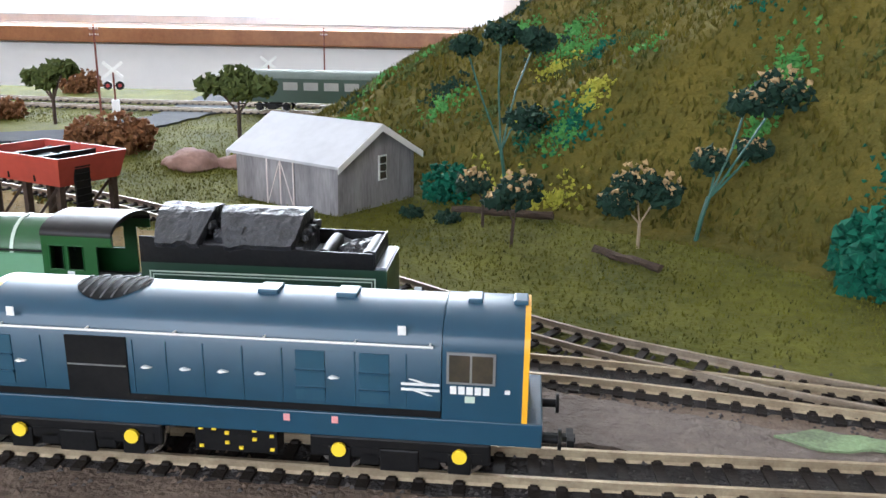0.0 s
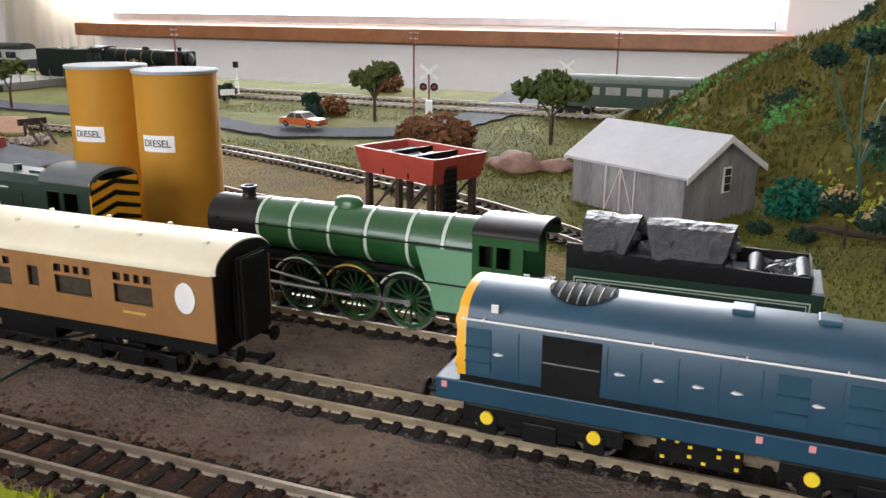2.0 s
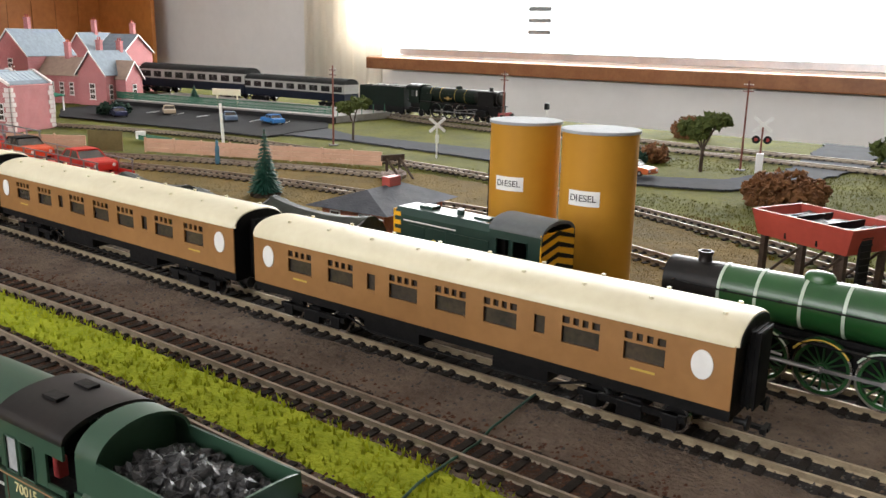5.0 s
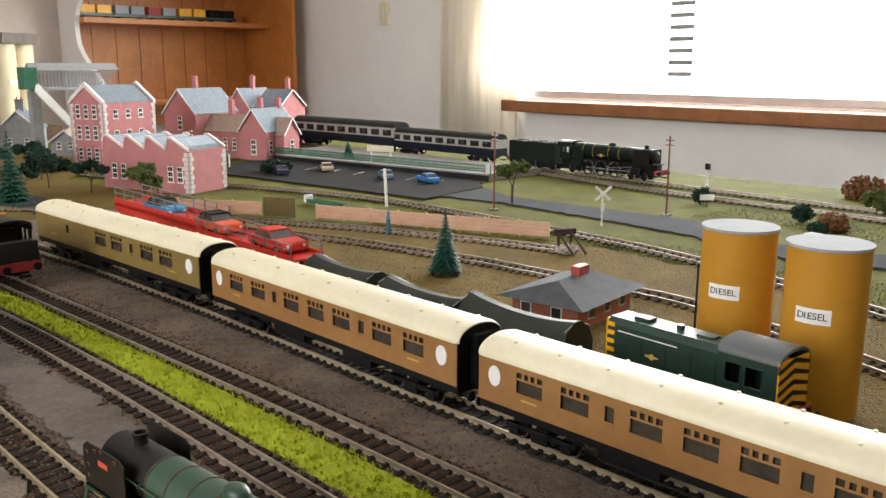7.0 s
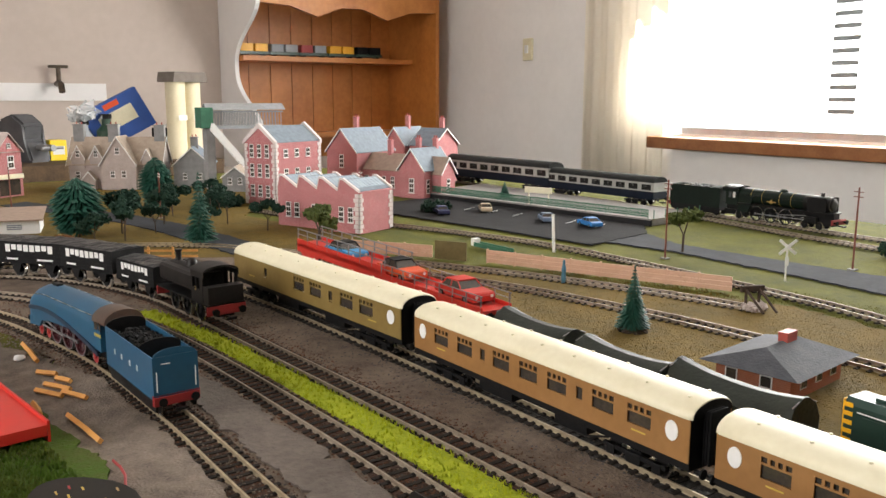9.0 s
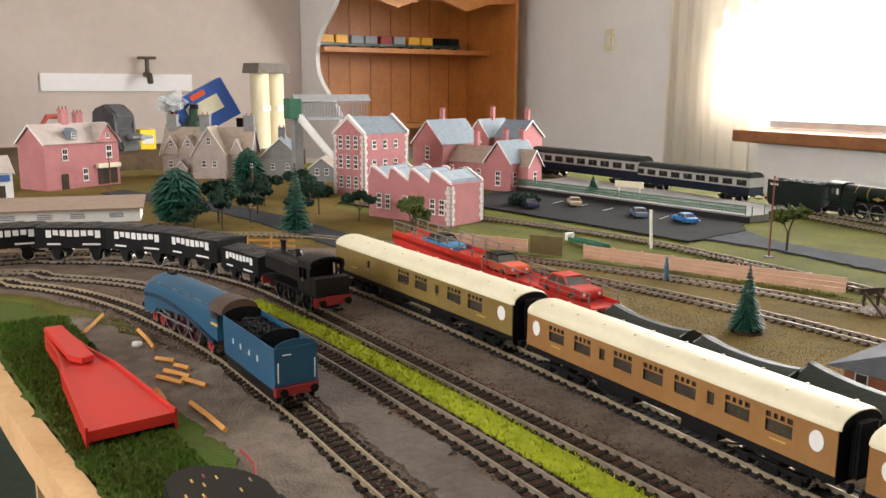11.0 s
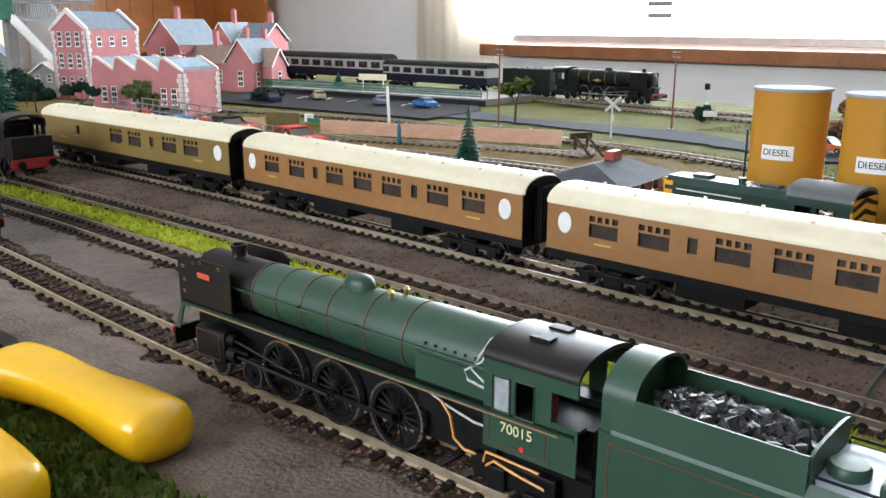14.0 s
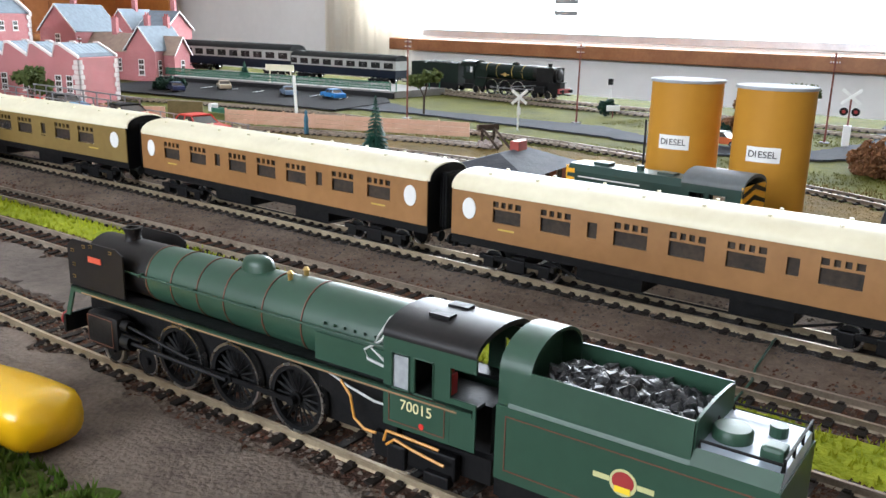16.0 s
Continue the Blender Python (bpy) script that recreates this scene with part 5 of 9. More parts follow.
for s in (-1, 1):
    # raised running plate with its drooping front
    bm = bm_new()
    prism(bm, [(lx(-.4770), .0180), (lx(-.4745), .0180), (lx(-.4700), .0288), (lx(-.285), .0288), (lx(-.285), .0312), (lx(-.4715), .0312)], *sorted((s * .0150, s * .0157)), 'y')
    rp = part("valance", bm, M_BRGREEN, g, "green valance with orange line")
    bm = bm_new()
    box(bm, lx(-.4650), lx(-.290), *sorted((s * .0157, s * .01585)), .0290, .0295)
    part("lining", bm, mat("tan_lining", (0.34, 0.20, 0.10), (0.28, 0.16, 0.08), 90, 0.45), rp)
    bm = bm_new()
    box(bm, lx(-.472), lx(-.285), *sorted((s * .0085, s * .0157)), .0302, .0312)
    part("running_plate", bm, M_BLACK, g)
    # smoke deflector
    bm = bm_new()
    prism(bm, [(lx(-.4735), .0312), (lx(-.4390), .0312), (lx(-.4390), .0480), (lx(-.4430), .0500), (lx(-.4700), .0500), (lx(-.4735), .0470)], *sorted((s * .0142, s * .0148)), 'y')
    dfl = part("smoke_deflector", bm, M_SMOKE, g, "black smoke deflector with red nameplate")
    bm = bm_new()
    box(bm, lx(-.4600), lx(-.4520), *sorted((s * .0148, s * .0151)), .0425, .0447)
    part("nameplate", bm, mat("red_nameplate", (0.62, 0.10, 0.05), (0.55, 0.08, 0.04), 90, 0.4), dfl, "small red nameplate")
    for u, v in ((-.4700, .0455), (-.4695, .0400), (-.4700, .0350), (-.4625, .0480), (-.4580, .0488), (-.4460, .0482)):
        bm = bm_new()
        box(bm, lx(u) - .0009, lx(u) + .0009, *sorted((s * .0148, s * .0150)), v - .0006, v + .0006)
        hh = part("hand_hole_rim", bm, M_BRASS, dfl, "brass rimmed hand hole")
        bm = bm_new()
        box(bm, lx(u) - .0006, lx(u) + .0006, *sorted((s * .0150, s * .01515)), v - .0003, v + .0003)
        part("hand_hole", bm, M_BLACK, dfl)
    bm = bm_new()
    box(bm, lx(-.4640), lx(-.4440), *sorted((s * .0085, s * .0160)), .0085, .0230, .0035)
    cyl(bm, (lx(-.4440), s * .0125, .0135), (lx(-.4390), s * .0125, .0135), .0030, n=12)
    cyl(bm, (lx(-.4440), s * .0125, .0195), (lx(-.4400), s * .0125, .0195), .0022, n=12)
    cy = smooth(part("cylinder", bm, M_BLACK, g))
    lining(cy, s, .0160, lx(-.4620), lx(-.4465), .0105, .0215, .00025, M_ORLINE)
    disc_wheel(g, lx(-.4560), s * .0083, .0062)
    disc_wheel(g, lx(-.4350), s * .0083, .0062)
    disc_wheel(g, lx(-.3130), s * .0083, .0066)
    bm = bm_new()
    box(bm, lx(-.3220), lx(-.2920), *sorted((s * .0095, s * .0125)), .0050, .0130, .0006)
    box(bm, lx(-.3160), lx(-.3090), *sorted((s * .0120, s * .0140)), .0035, .0115, .0008)
    box(bm, lx(-.3020), lx(-.2930), *sorted((s * .0110, s * .0145)), .0030, .0070, .0006)
    part("trailing_truck", bm, M_BLACK, g)
    bm = bm_new()
    prism(bm, [(lx(-.345), .0215), (lx(-.3135), .0120), (lx(-.3135), .0285), (lx(-.345), .0285)], *sorted((s * .0095, s * .0118)), 'y')
    part("ashpan", bm, M_BLACK, g)
    # pipes on the firebox
    bm = bm_new()
    tube(bm, [(lx(-.3150), s * .0040, .0516), (lx(-.3185), s * .0090, .0492), (lx(-.3205), s * .0120, .0440), (lx(-.3225), s * .0130, .0400), (lx(-.3170), s * .0136, .0372), (lx(-.3130), s * .0140, .0368)], .00045, 6)
    tube(bm, [(lx(-.3140), s * .0050, .0513), (lx(-.3170), s * .0098, .0490), (lx(-.3190), s * .0126, .0430), (lx(-.3250), s * .0132, .0390), (lx(-.3235), s * .0136, .0365), (lx(-.3130), s * .0142, .0352)], .00045, 6)
    tube(bm, [(lx(-.3400), s * .0130, .0278), (lx(-.3300), s * .0148, .0262), (lx(-.3200), s * .0148, .0240), (lx(-.3125), s * .0148, .0240)], .0004, 6)
    part("steam_pipe", bm, mat("pale_grey_pipe", (0.55, 0.56, 0.53), (0.45, 0.46, 0.43), 90, 0.4), g, "pale grey painted steam pipe")
    bm = bm_new()
    tube(bm, [(lx(-.3330), s * .0150, .0275), (lx(-.3290), s * .0152, .0235), (lx(-.3275), s * .0152, .0165), (lx(-.3235), s * .0152, .0140), (lx(-.3190), s * .0152, .0140)], .00045, 6)
    tube(bm, [(lx(-.3160), s * .0152, .0125), (lx(-.3150), s * .0152, .0160), (lx(-.3100), s * .0152, .0160), (lx(-.2960), s * .0152, .0155)], .00045, 6)
    tube(bm, [(lx(-.3150), s * .0152, .0115), (lx(-.3120), s * .0152, .0140), (lx(-.3050), s * .0152, .0125), (lx(-.2940), s * .0152, .0110)], .00045, 6)
    part("injector_pipe", bm, M_COPPER, g, "bright orange injector pipe")
    for i in range(7):
        bm = bm_new()
        u = lx(-.3420 + i * .0040)
        cyl(bm, (u, s * .0112, .0430), (u, s * .0128, .0434), .0005, n=8)
        part("washout_plug", bm, M_DKGREEN, _b)
rods(g, n_w, .0124, .0112, .0124, lx(-.4520), M_BLACK)
bm = bm_new()
for _u, _v in ((-.3640, .0035), (-.3650, -.0030)):
    lathe(bm, [(.0009, -.002), (.0009, .002), (.0013, .0024), (.0005, .0034)], 10, (lx(_u), _v, .0505))
part("safety_valve", bm, M_BRASS, g, "brass safety valves")
_rf = cab_shell(g, lx(-.3160), lx(-.2925), .0185, .0526, .0155, M_BRGREEN, M_SMOKE, .0085, roof_h=.0064)
for _k in (-.005, .005):
    bm = bm_new()
    box(bm, lx(-.306), lx(-.299), _k - .002, _k + .002, .0518, .0531)
    part("roof_vent", bm, M_BLACK, _rf)
for s in (-1, 1):
    bm = bm_new()
    box(bm, lx(-.2925), lx(-.2840), *sorted((s * .0148, s * .0154)), .0185, .0330)
    part("cab_door", bm, M_BRGREEN, g)
    lining(g, s, .0155, lx(-.3140), lx(-.2940), .0200, .0305, .0003, M_ORLINE, "cab_lining")
    bm = bm_new()
    cyl(bm, (lx(-.3020), s * .0155, .0213), (lx(-.3020), s * .0158, .0213), .0009, n=12)
    part("route_disc", bm, M_RED, g, "small red route disc")
    cu = bpy.data.curves.new("cab_number", 'FONT')
    cu.body, cu.size, cu.align_x, cu.align_y, cu.extrude = "70015", .0046, 'CENTER', 'CENTER', .0001
    cu.materials.append(mat("cream_yellow_numeral", (0.80, 0.74, 0.42), (0.75, 0.68, 0.36), 90, 0.5))
    o = new("cab_number", cu)
    o.parent = g
    o.matrix_local = pose(lx(-.3040), s * .0157, .0262, 90, 0, 0 if s < 0 else 180)
    o["label"] = "cream painted cab number"
bm = bm_new()
bmesh.ops.create_icosphere(bm, subdivisions=2, radius=.0011, matrix=Matrix.Translation((lx(-.2965), -.009, .0385)))
box(bm, lx(-.2980), lx(-.2950), -.0105, -.0075, .031, .0375, .0004)
part("crew_figure", bm, M_REDDARK, g, "tiny plain red and dark shape in the cab")
buffers(g, lx(-.478), -1, .0140, M_REDDARK, M_BLACK)
for s in (-1, 1):
    bm = bm_new()
    box(bm, lx(-.3128), lx(-.3066), *sorted((s * .0149, s * .0152)), .0305, .0412)
    # White reflection on the front cab window is put into the pane's colour.
    part("window_pane", bm, mat("cab_glass_painted_reflection", (0.42, 0.44, 0.45), (0.28, 0.30, 0.31), 60, 0.1), g, "cab window glass with a painted pale reflection")

t = tender(at_rail(LINE_D, -0.2490) @ Matrix.Scale(0.965, 4), "mid green tender with round crest and coal load", .0365, .0150, .0365, .0158, M_BRGREEN, None, None, .036, wheels=3)
for s in (-1, 1):
    bm = bm_new()
    prism(bm, [(s * .0158, .0362), (s * .0153, .0376), (s * .0146, .0472), (s * .0139, .0472), (s * .0146, .0376), (s * .0150, .0362)], -.0330, .0160)
    part("bunker_side", bm, M_BRGREEN, t)
    bm = bm_new()
    prism(bm, [(s * .0159, .0362), (s * .0159, .0368), (s * .0136, .0404), (s * .0130, .0400)], .0160, .0362)
    part("tank_shoulder", bm, M_BRGREEN, t)
    lining(t, s, .0158, -.0335, .0335, .0180, .0340, .0003, M_ORLINE)
    bm = bm_new()
    pts = [(.0005 + .0036 * math.cos(k * .3142), .0265 + .0036 * math.sin(k * .3142)) for k in range(20)]
    prism(bm, pts, *sorted((s * .0158, s * .0160)), 'y')
    box(bm, -.0075, -.0032, *sorted((s * .0158, s * .0160)), .0258, .0272)
    box(bm, .0042, .0085, *sorted((s * .0158, s * .0160)), .0258, .0272)
    em = part("crest", bm, mat("cream_crest", (0.62, 0.60, 0.30), (0.5, 0.5, 0.22), 120, 0.5), t, "round cream and red crest")
    bm = bm_new()
    pts = [(.0005 + .0029 * math.cos(k * .3142), .0268 + .0026 * math.sin(k * .3142)) for k in range(20)]
    prism(bm, pts, *sorted((s * .0160, s * .0161)), 'y')
    part("crest_field", bm, M_REDDARK, em, "red crest field")
    bm = bm_new()
    box(bm, -.0016, .0026, *sorted((s * .0161, s * .0162)), .0238, .0254)
    part("crest_base", bm, M_AXLEYEL, em)
for _u, _h in ((-.0335, .0545), (.0160, .0480)):
    bm = bm_new()
    prism(bm, [(-.0140, .0365), (-.0140, .0465)] + [(-.0140 * math.cos(radians(q)), .0465 + (_h - .0465) * math.sin(radians(q))) for q in range(15, 180, 15)] + [(.0140, .0465), (.0140, .0365)], _u - .0004, _u + .0004)
    part("bunker_end", bm, M_BRGREEN, t)
bm = bm_new()
prism(bm, [(-.0148, .0365)] + [(-.0148 * math.cos(radians(q)), .0460 + .0092 * math.sin(radians(q))) for q in range(0, 181, 12)] + [(.0148, .0365), (.0140, .0365)] + [(.0140 * math.cos(radians(q)), .0460 + .0082 * math.sin(radians(q))) for q in range(0, 181, 12)] + [(-.0140, .0365)], -.0365, -.0270)
smooth(part("front_hood", bm, M_BRGREEN, t, "curved green front hood"), 50)
coal_heap(t, -.027, .0145, .0125, .0385, .0055, 330, 21)
bm = bm_new()
box(bm, .0165, .0360, -.0134, .0134, .0360, .0402)
dk = part("rear_deck", bm, mat("pale_blue_grey_deck", (0.42, 0.48, 0.56), (0.34, 0.40, 0.47), 60, 0.3), t, "glossy pale grey rear deck")
bm = bm_new()
lathe(bm, [(.0048, 0), (.0048, .0022), (.0042, .0030), (.0001, .0032)], 22, (.0215, -.003, .0402))
smooth(part("water_filler", bm, M_BRGREEN, t), 40)
bm = bm_new()
box(bm, .0295, .0350, -.0100, -.0045, .0402, .0438, .001)
cyl(bm, (.030, .005, .0402), (.030, .005, .0430), .0022, n=12)
part("vent_box", bm, M_BRGREEN, t)
bm = bm_new()
for s in (-1, 1):
    tube(bm, [(.017, s * .0128, .0402), (.017, s * .0128, .0420), (.0355, s * .0128, .0420), (.0355, s * .0128, .0402)], .0004, 5)
tube(bm, [(.0358, -.0125, .0430), (.0358, .0125, .0430)], .0004, 5)
for _v in (-.0125, -.004, .004, .0125):
    cyl(bm, (.0358, _v, .040), (.0358, _v, .0430), .0004, n=5)
part("deck_rail", bm, M_BLACK, t)

# ---- blue streamlined engine and tender
a4 = thing("streamlined_locomotive", at_rail(LINE_D, -0.937), "garter blue streamlined steam engine with dark lower stripe", "locomotive")
rings = []
for x, zt, hw, zb in ((-.0960, .0300, .0100, .0180), (-.0940, .0350, .0128, .0150), (-.0900, .0400, .0142, .0140), (-.0820, .0445, .0150, .0140), (-.0720, .0478, .0152, .0150), (-.0600, .0492, .0152, .0185), (-.0400, .0496, .0152, .0215), (.0000, .0499, .0153, .0235), (.0300, .0500, .0155, .0235), (.0600, .0500, .0157, .0180), (.0700, .0500, .0157, .0170)):
    r_ = [(x, -hw, zb), (x, -hw, zb + (zt - zb) * .55)]
    r_ += [(x, -hw * math.cos(radians(q)), zb + (zt - zb) * (.55 + .45 * math.sin(radians(q)))) for q in range(15, 180, 15)]
    r_ += [(x, hw, zb + (zt - zb) * .55), (x, hw, zb)]
    rings.append(r_)
bm = bm_new()
loft(bm, rings)
_b = smooth(part("casing", bm, M_A4BLUE, a4), 50)
for s in (-1, 1):
    bm = bm_new()
    prev = None
    pts = []
    for i in range(13):
        u = i / 12
        pts.append((-.088 + .150 * u, .0325 - .002 * u - .0150 * max(0, u - .35) ** 1.6 / .65 ** 1.6 - .004 * max(0, .2 - u) * 5))
    prism(bm, [(x, z) for x, z in pts] + [(x, z - .0035) for x, z in pts[::-1]], *sorted((s * .0146, s * .0160)), 'y')
    part("side_stripe", bm, mat("dark_navy_stripe", (0.015, 0.03, 0.06), (0.012, 0.024, 0.05), 60, 0.4), a4, "dark navy sweeping side stripe")
    bm = bm_new()
    prism(bm, [(-.090, .0100), (-.066, .0120), (-.060, .0185), (-.090, .0185)], *sorted((s * .0132, s * .0150)), 'y')
    part("skirt", bm, M_A4BLUE, a4)
    for u in (-.042, -.0155, .011):
        spoked_wheel(a4, u, s * .0083, .0126, mat("dark_maroon", (0.08, 0.015, 0.02), (0.06, 0.012, 0.015), 60, 0.5) if u < -.04 else bpy.data.materials["dark_maroon"], M_GREYMET, 14)
    for u in (-.078, -.060, .043):
        disc_wheel(a4, u, s * .0083, .0065, M_REDDARK)
    bm = bm_new()
    box(bm, .0600, .0660, *sorted((s * .0157, s * .0160)), .0345, .0410)
    wn = part("window_pane", bm, M_DARKWIN, a4)
    bm = bm_new()
    box(bm, .0680, .0715, *sorted((s * .0157, s * .0160)), .0345, .0410)
    part("window_pane", bm, M_DARKWIN, a4)
    for k in range(5):
        bm = bm_new()
        box(bm, .0590 + k * .0026, .0608 + k * .0026, *sorted((s * .0157, s * .0160)), .0290, .0315)
        part("number_bar", bm, M_GOLD, a4, "small gold number bar")
    bm = bm_new()
    tube(bm, [(-.08, s * .0150, .0402), (-.05, s * .0150, .0440), (.055, s * .0152, .0445)], .00035, 5)
    part("handrail", bm, M_STEEL, a4)
bm = bm_new()
box(bm, -.090, .070, -.006, .006, .007, .024)
part("frames", bm, M_BLACK, a4)
bm = bm_new()
prism(bm, [(-.0160, .0405)] + [(-.0160 * math.cos(radians(q)), .0415 + .0100 * math.sin(radians(q))) for q in range(0, 181, 12)] + [(.0160, .0405)], .0560, .0800)
smooth(part("cab_roof", bm, mat("bronzed_black_roof", (0.10, 0.055, 0.035), (0.05, 0.035, 0.028), 40, 0.4), a4, "weathered bronze black cab roof"), 40)
bm = bm_new()
box(bm, -.062, -.050, -.0028, .0028, .0485, .0512, .001)
part("chimney", bm, M_BLACK, a4)
rods(a4, [-.042, -.0155, .011], .0126, .0108, .0126, -.078)
buffers(a4, -.093, -1, .0138, M_BLACK)

t = tender(at_rail(LINE_D, -0.7925), "garter blue corridor tender half full of coal", .0520, .0140, .0440, .0158, M_A4BLUE, None, None, .036)
for k, u in enumerate((-.030, -.014, .004, .020)):
    for s in (-1, 1):
        bm = bm_new()
        box(bm, u - .0014, u + .0014, *sorted((s * .0158, s * .0160)), .0270, .0310)
        part("lettering", bm, mat("silver_letter", (0.45, 0.5, 0.52), (0.4, 0.44, 0.46), 90, 0.4), t, "small silver letter bar")
for u in (-.0515, .0230, .0512):
    bm = bm_new()
    prism(bm, [(-.0150, .036), (-.0150, .0440)] + [(-.0150 * math.cos(radians(q)), .0440 + .0052 * math.sin(radians(q))) for q in range(15, 180, 15)] + [(.0150, .0440), (.0150, .036)], u - .0004, u + .0004)
    part("bulkhead", bm, M_A4BLUE if u > .05 else M_BLACK, t)
coal_heap(t, -.046, .021, .0140, .0375, .0035, 260, 31, M_MATTBLACK)
bm = bm_new()
tube(bm, [(.0525, -.010, .039), (.0530, -.004, .039)], .0004, 5)
tube(bm, [(.0525, -.0135, .020), (.0530, -.0135, .034)], .0004, 5)
tube(bm, [(.0525, .0135, .020), (.0530, .0135, .034)], .0004, 5)
part("grab_rail", bm, M_WHITE, t)
bm = bm_new()
box(bm, .0520, .0532, -.0158, .0158, .0100, .0160)
part("buffer_beam_face", bm, M_REDDARK, t, "dark red buffer beam")

# ---- dark green pacific on the back line, and its tender
AX = 0.0
_p, _h = on_line(LINE_K1, -1.083)
M_BLKGREEN = mat("blackish_green_paint", (0.009, 0.017, 0.012), (0.006, 0.011, 0.008), 40, 0.5, spec=0.15)
g, _b, _s = steam_engine(pose(_p.x, _p.y, RT, 0, 0, _h + 180) @ Matrix.Scale(1.16, 4), "steam_locomotive", "blackish green rebuilt express engine by the window", [-.032, -.006, .020], .0122, [(-.060, .0112, .0372), (0, .0116, .0372), (.052, .0122, .0370)], [(-.102, .0110, .0372), (-.060, .0112, .0372)], (.024, .052), (.052, .078), M_BLKGREEN, M_BLKGREEN, M_BLKGREEN, M_BLACK, M_STEEL, -.084, -.02, .026, [-.04, -.02, .01, .03], M_GOLD, front=-.112)
for s in (-1, 1):
    for u in (-.032, -.006, .020):
        spoked_wheel(g, u, s * .0083, .0122, M_BLACK, M_STEEL, 12)
    for u in (-.088, -.064, .052):
        disc_wheel(g, u, s * .0083, .0065)
    bm = bm_new()
    box(bm, -.105, .078, *sorted((s * .008, s * .0152)), .0245, .0262)
    part("running_plate", bm, M_BLACK, g)
    bm = bm_new()
    box(bm, -.100, -.070, *sorted((s * .0140, s * .0147)), .0262, .0470)
    part("smoke_deflector", bm, M_BLACK, g)
    bm = bm_new()
    box(bm, -.086, -.066, *sorted((s * .009, s * .0155)), .009, .019, .002)
    part("cylinder", bm, M_BLACK, g)
    bm = bm_new()
    cyl(bm, (-.010, s * .0150, .0330), (-.010, s * .0156, .0330), .0030, n=14)
    box(bm, -.018, -.002, *sorted((s * .0148, s * .0153)), .0322, .0338)
    part("nameplate", bm, M_BRASS, g, "round brass nameplate")
rods(g, [-.032, -.006, .020], .0122, .0108, .0122, -.080)
cab_shell(g, .052, .074, .022, .0515, .0155, M_BLKGREEN, M_BLACK)
buffers(g, -.112, -1, .0138, M_BLACK, M_REDDARK)
_p, _h = on_line(LINE_K1, -1.240)
t = tender(pose(_p.x, _p.y, RT, 0, 0, _h + 180) @ Matrix.Scale(1.16, 4), "blackish green high sided tender by the window", .050, .0140, .0450, .0156, M_BLKGREEN, None, None, .042)
coal_heap(t, -.045, .03, .013, .041, .005, 120, 41)

# ---- green shunter


def shunter(m):
    c = thing("shunter_locomotive", m, "green diesel shunter with black and yellow striped ends", "locomotive")
    bm = bm_new()
    box(bm, -.0560, .0560, -.0160, .0160, .0095, .0170, .0004)
    part("frame", bm, M_BLACK, c)
    W = .0112
    bm = bm_new()
    prism(bm, [(W, .0170), (W, .0380), (W - .003, .0415)] + [(-W + .003, .0415), (-W, .0380), (-W, .0170)], -.0530, .0200)
    b = part("hood", bm, M_SHUNT, c)
    cab_shell(c, .0200, .0520, .0170, .0475, .0155, M_SHUNT, mat("grey_cab_roof", (0.11, 0.125, 0.13), (0.085, 0.095, 0.10), 60, 0.5), .001, roof_h=.0065)
    for x, nm in ((-.0534, "nose"), (.0525, "cab_back")):
        hw, zt = (W, .0405) if nm == "nose" else (.0155, .0425)
        bm = bm_new()
        box(bm, x - .0004, x + .0004, -hw, hw, .0170, zt)
        e = part("end_panel", bm, M_YELLOW, c, "yellow end panel with black stripes")
        d = -1 if nm == "nose" else 1
        for k in range(5):
            z0 = .0172 + k * .0052
            for s in (-1, 1):
                bm = bm_new()
                prism(bm, [(0, z0 + .0026), (s * hw, z0 - .0012 + .0026 - .002), (s * hw, z0 + .0006 - .002 + .0026), (0, z0 + .0050)] if z0 + .005 < zt + .002 else [(0, z0), (s * hw, z0 - .001), (s * hw, z0 + .001), (0, z0 + .002)], *sorted((x + d * .0004, x + d * .0007)))
                part("stripe", bm, M_BLACK, e)
    for s in (-1, 1):
        bm = bm_new()
        for k in range(5):
            box(bm, -.0530, -.0480, *sorted((s * W, s * (W + .0003))), .0185 + k * .0046, .0208 + k * .0046)
        part("side_stripes", bm, M_YELLOW, b, "yellow hazard bars")
        bm = bm_new()
        tube(bm, [(-.045, s * (W + .0009), .0355), (-.006, s * (W + .0009), .0355)], .00035, 5)
        part("handrail", bm, M_WHITE, b)
        for u in (-.036, -.020, -.004, .010):
            bm = bm_new()
            box(bm, u - .0065, u + .0065, *sorted((s * W, s * (W + .0004))), .0190, .0335)
            part("hood_door", bm, M_SHUNT, b)
        bm = bm_new()
        cyl(bm, (-.022, s * (W + .0004), .0265), (-.022, s * (W + .0007), .0265), .0017, n=12)
        box(bm, -.0262, -.0178, *sorted((s * (W + .0004), s * (W + .0006))), .0260, .0270)
        part("crest", bm, M_GOLD, b, "small gold crest")
        for u in (-.030, 0, .030):
            disc_wheel(c, u, s * .0083, .0088)
        bm = bm_new()
        box(bm, -.038, .038, *sorted((s * .0120, s * .0135)), .0075, .0098)
        part("coupling_rod", bm, M_REDDARK, c)
    bm = bm_new()
    box(bm, -.040, -.030, -.004, .004, .0415, .0432, .0004)
    cyl(bm, (-.012, 0, .0415), (-.012, 0, .0440), .0022, n=12)
    box(bm, .000, .010, -.0035, .0035, .0415, .0425)
    part("roof_fitting", bm, M_SHUNT, c)
    buffers(c, -.056, -1, .0138, M_BLACK, M_REDDARK)
    buffers(c, .056, 1, .0138, M_BLACK, M_REDDARK)
    return c


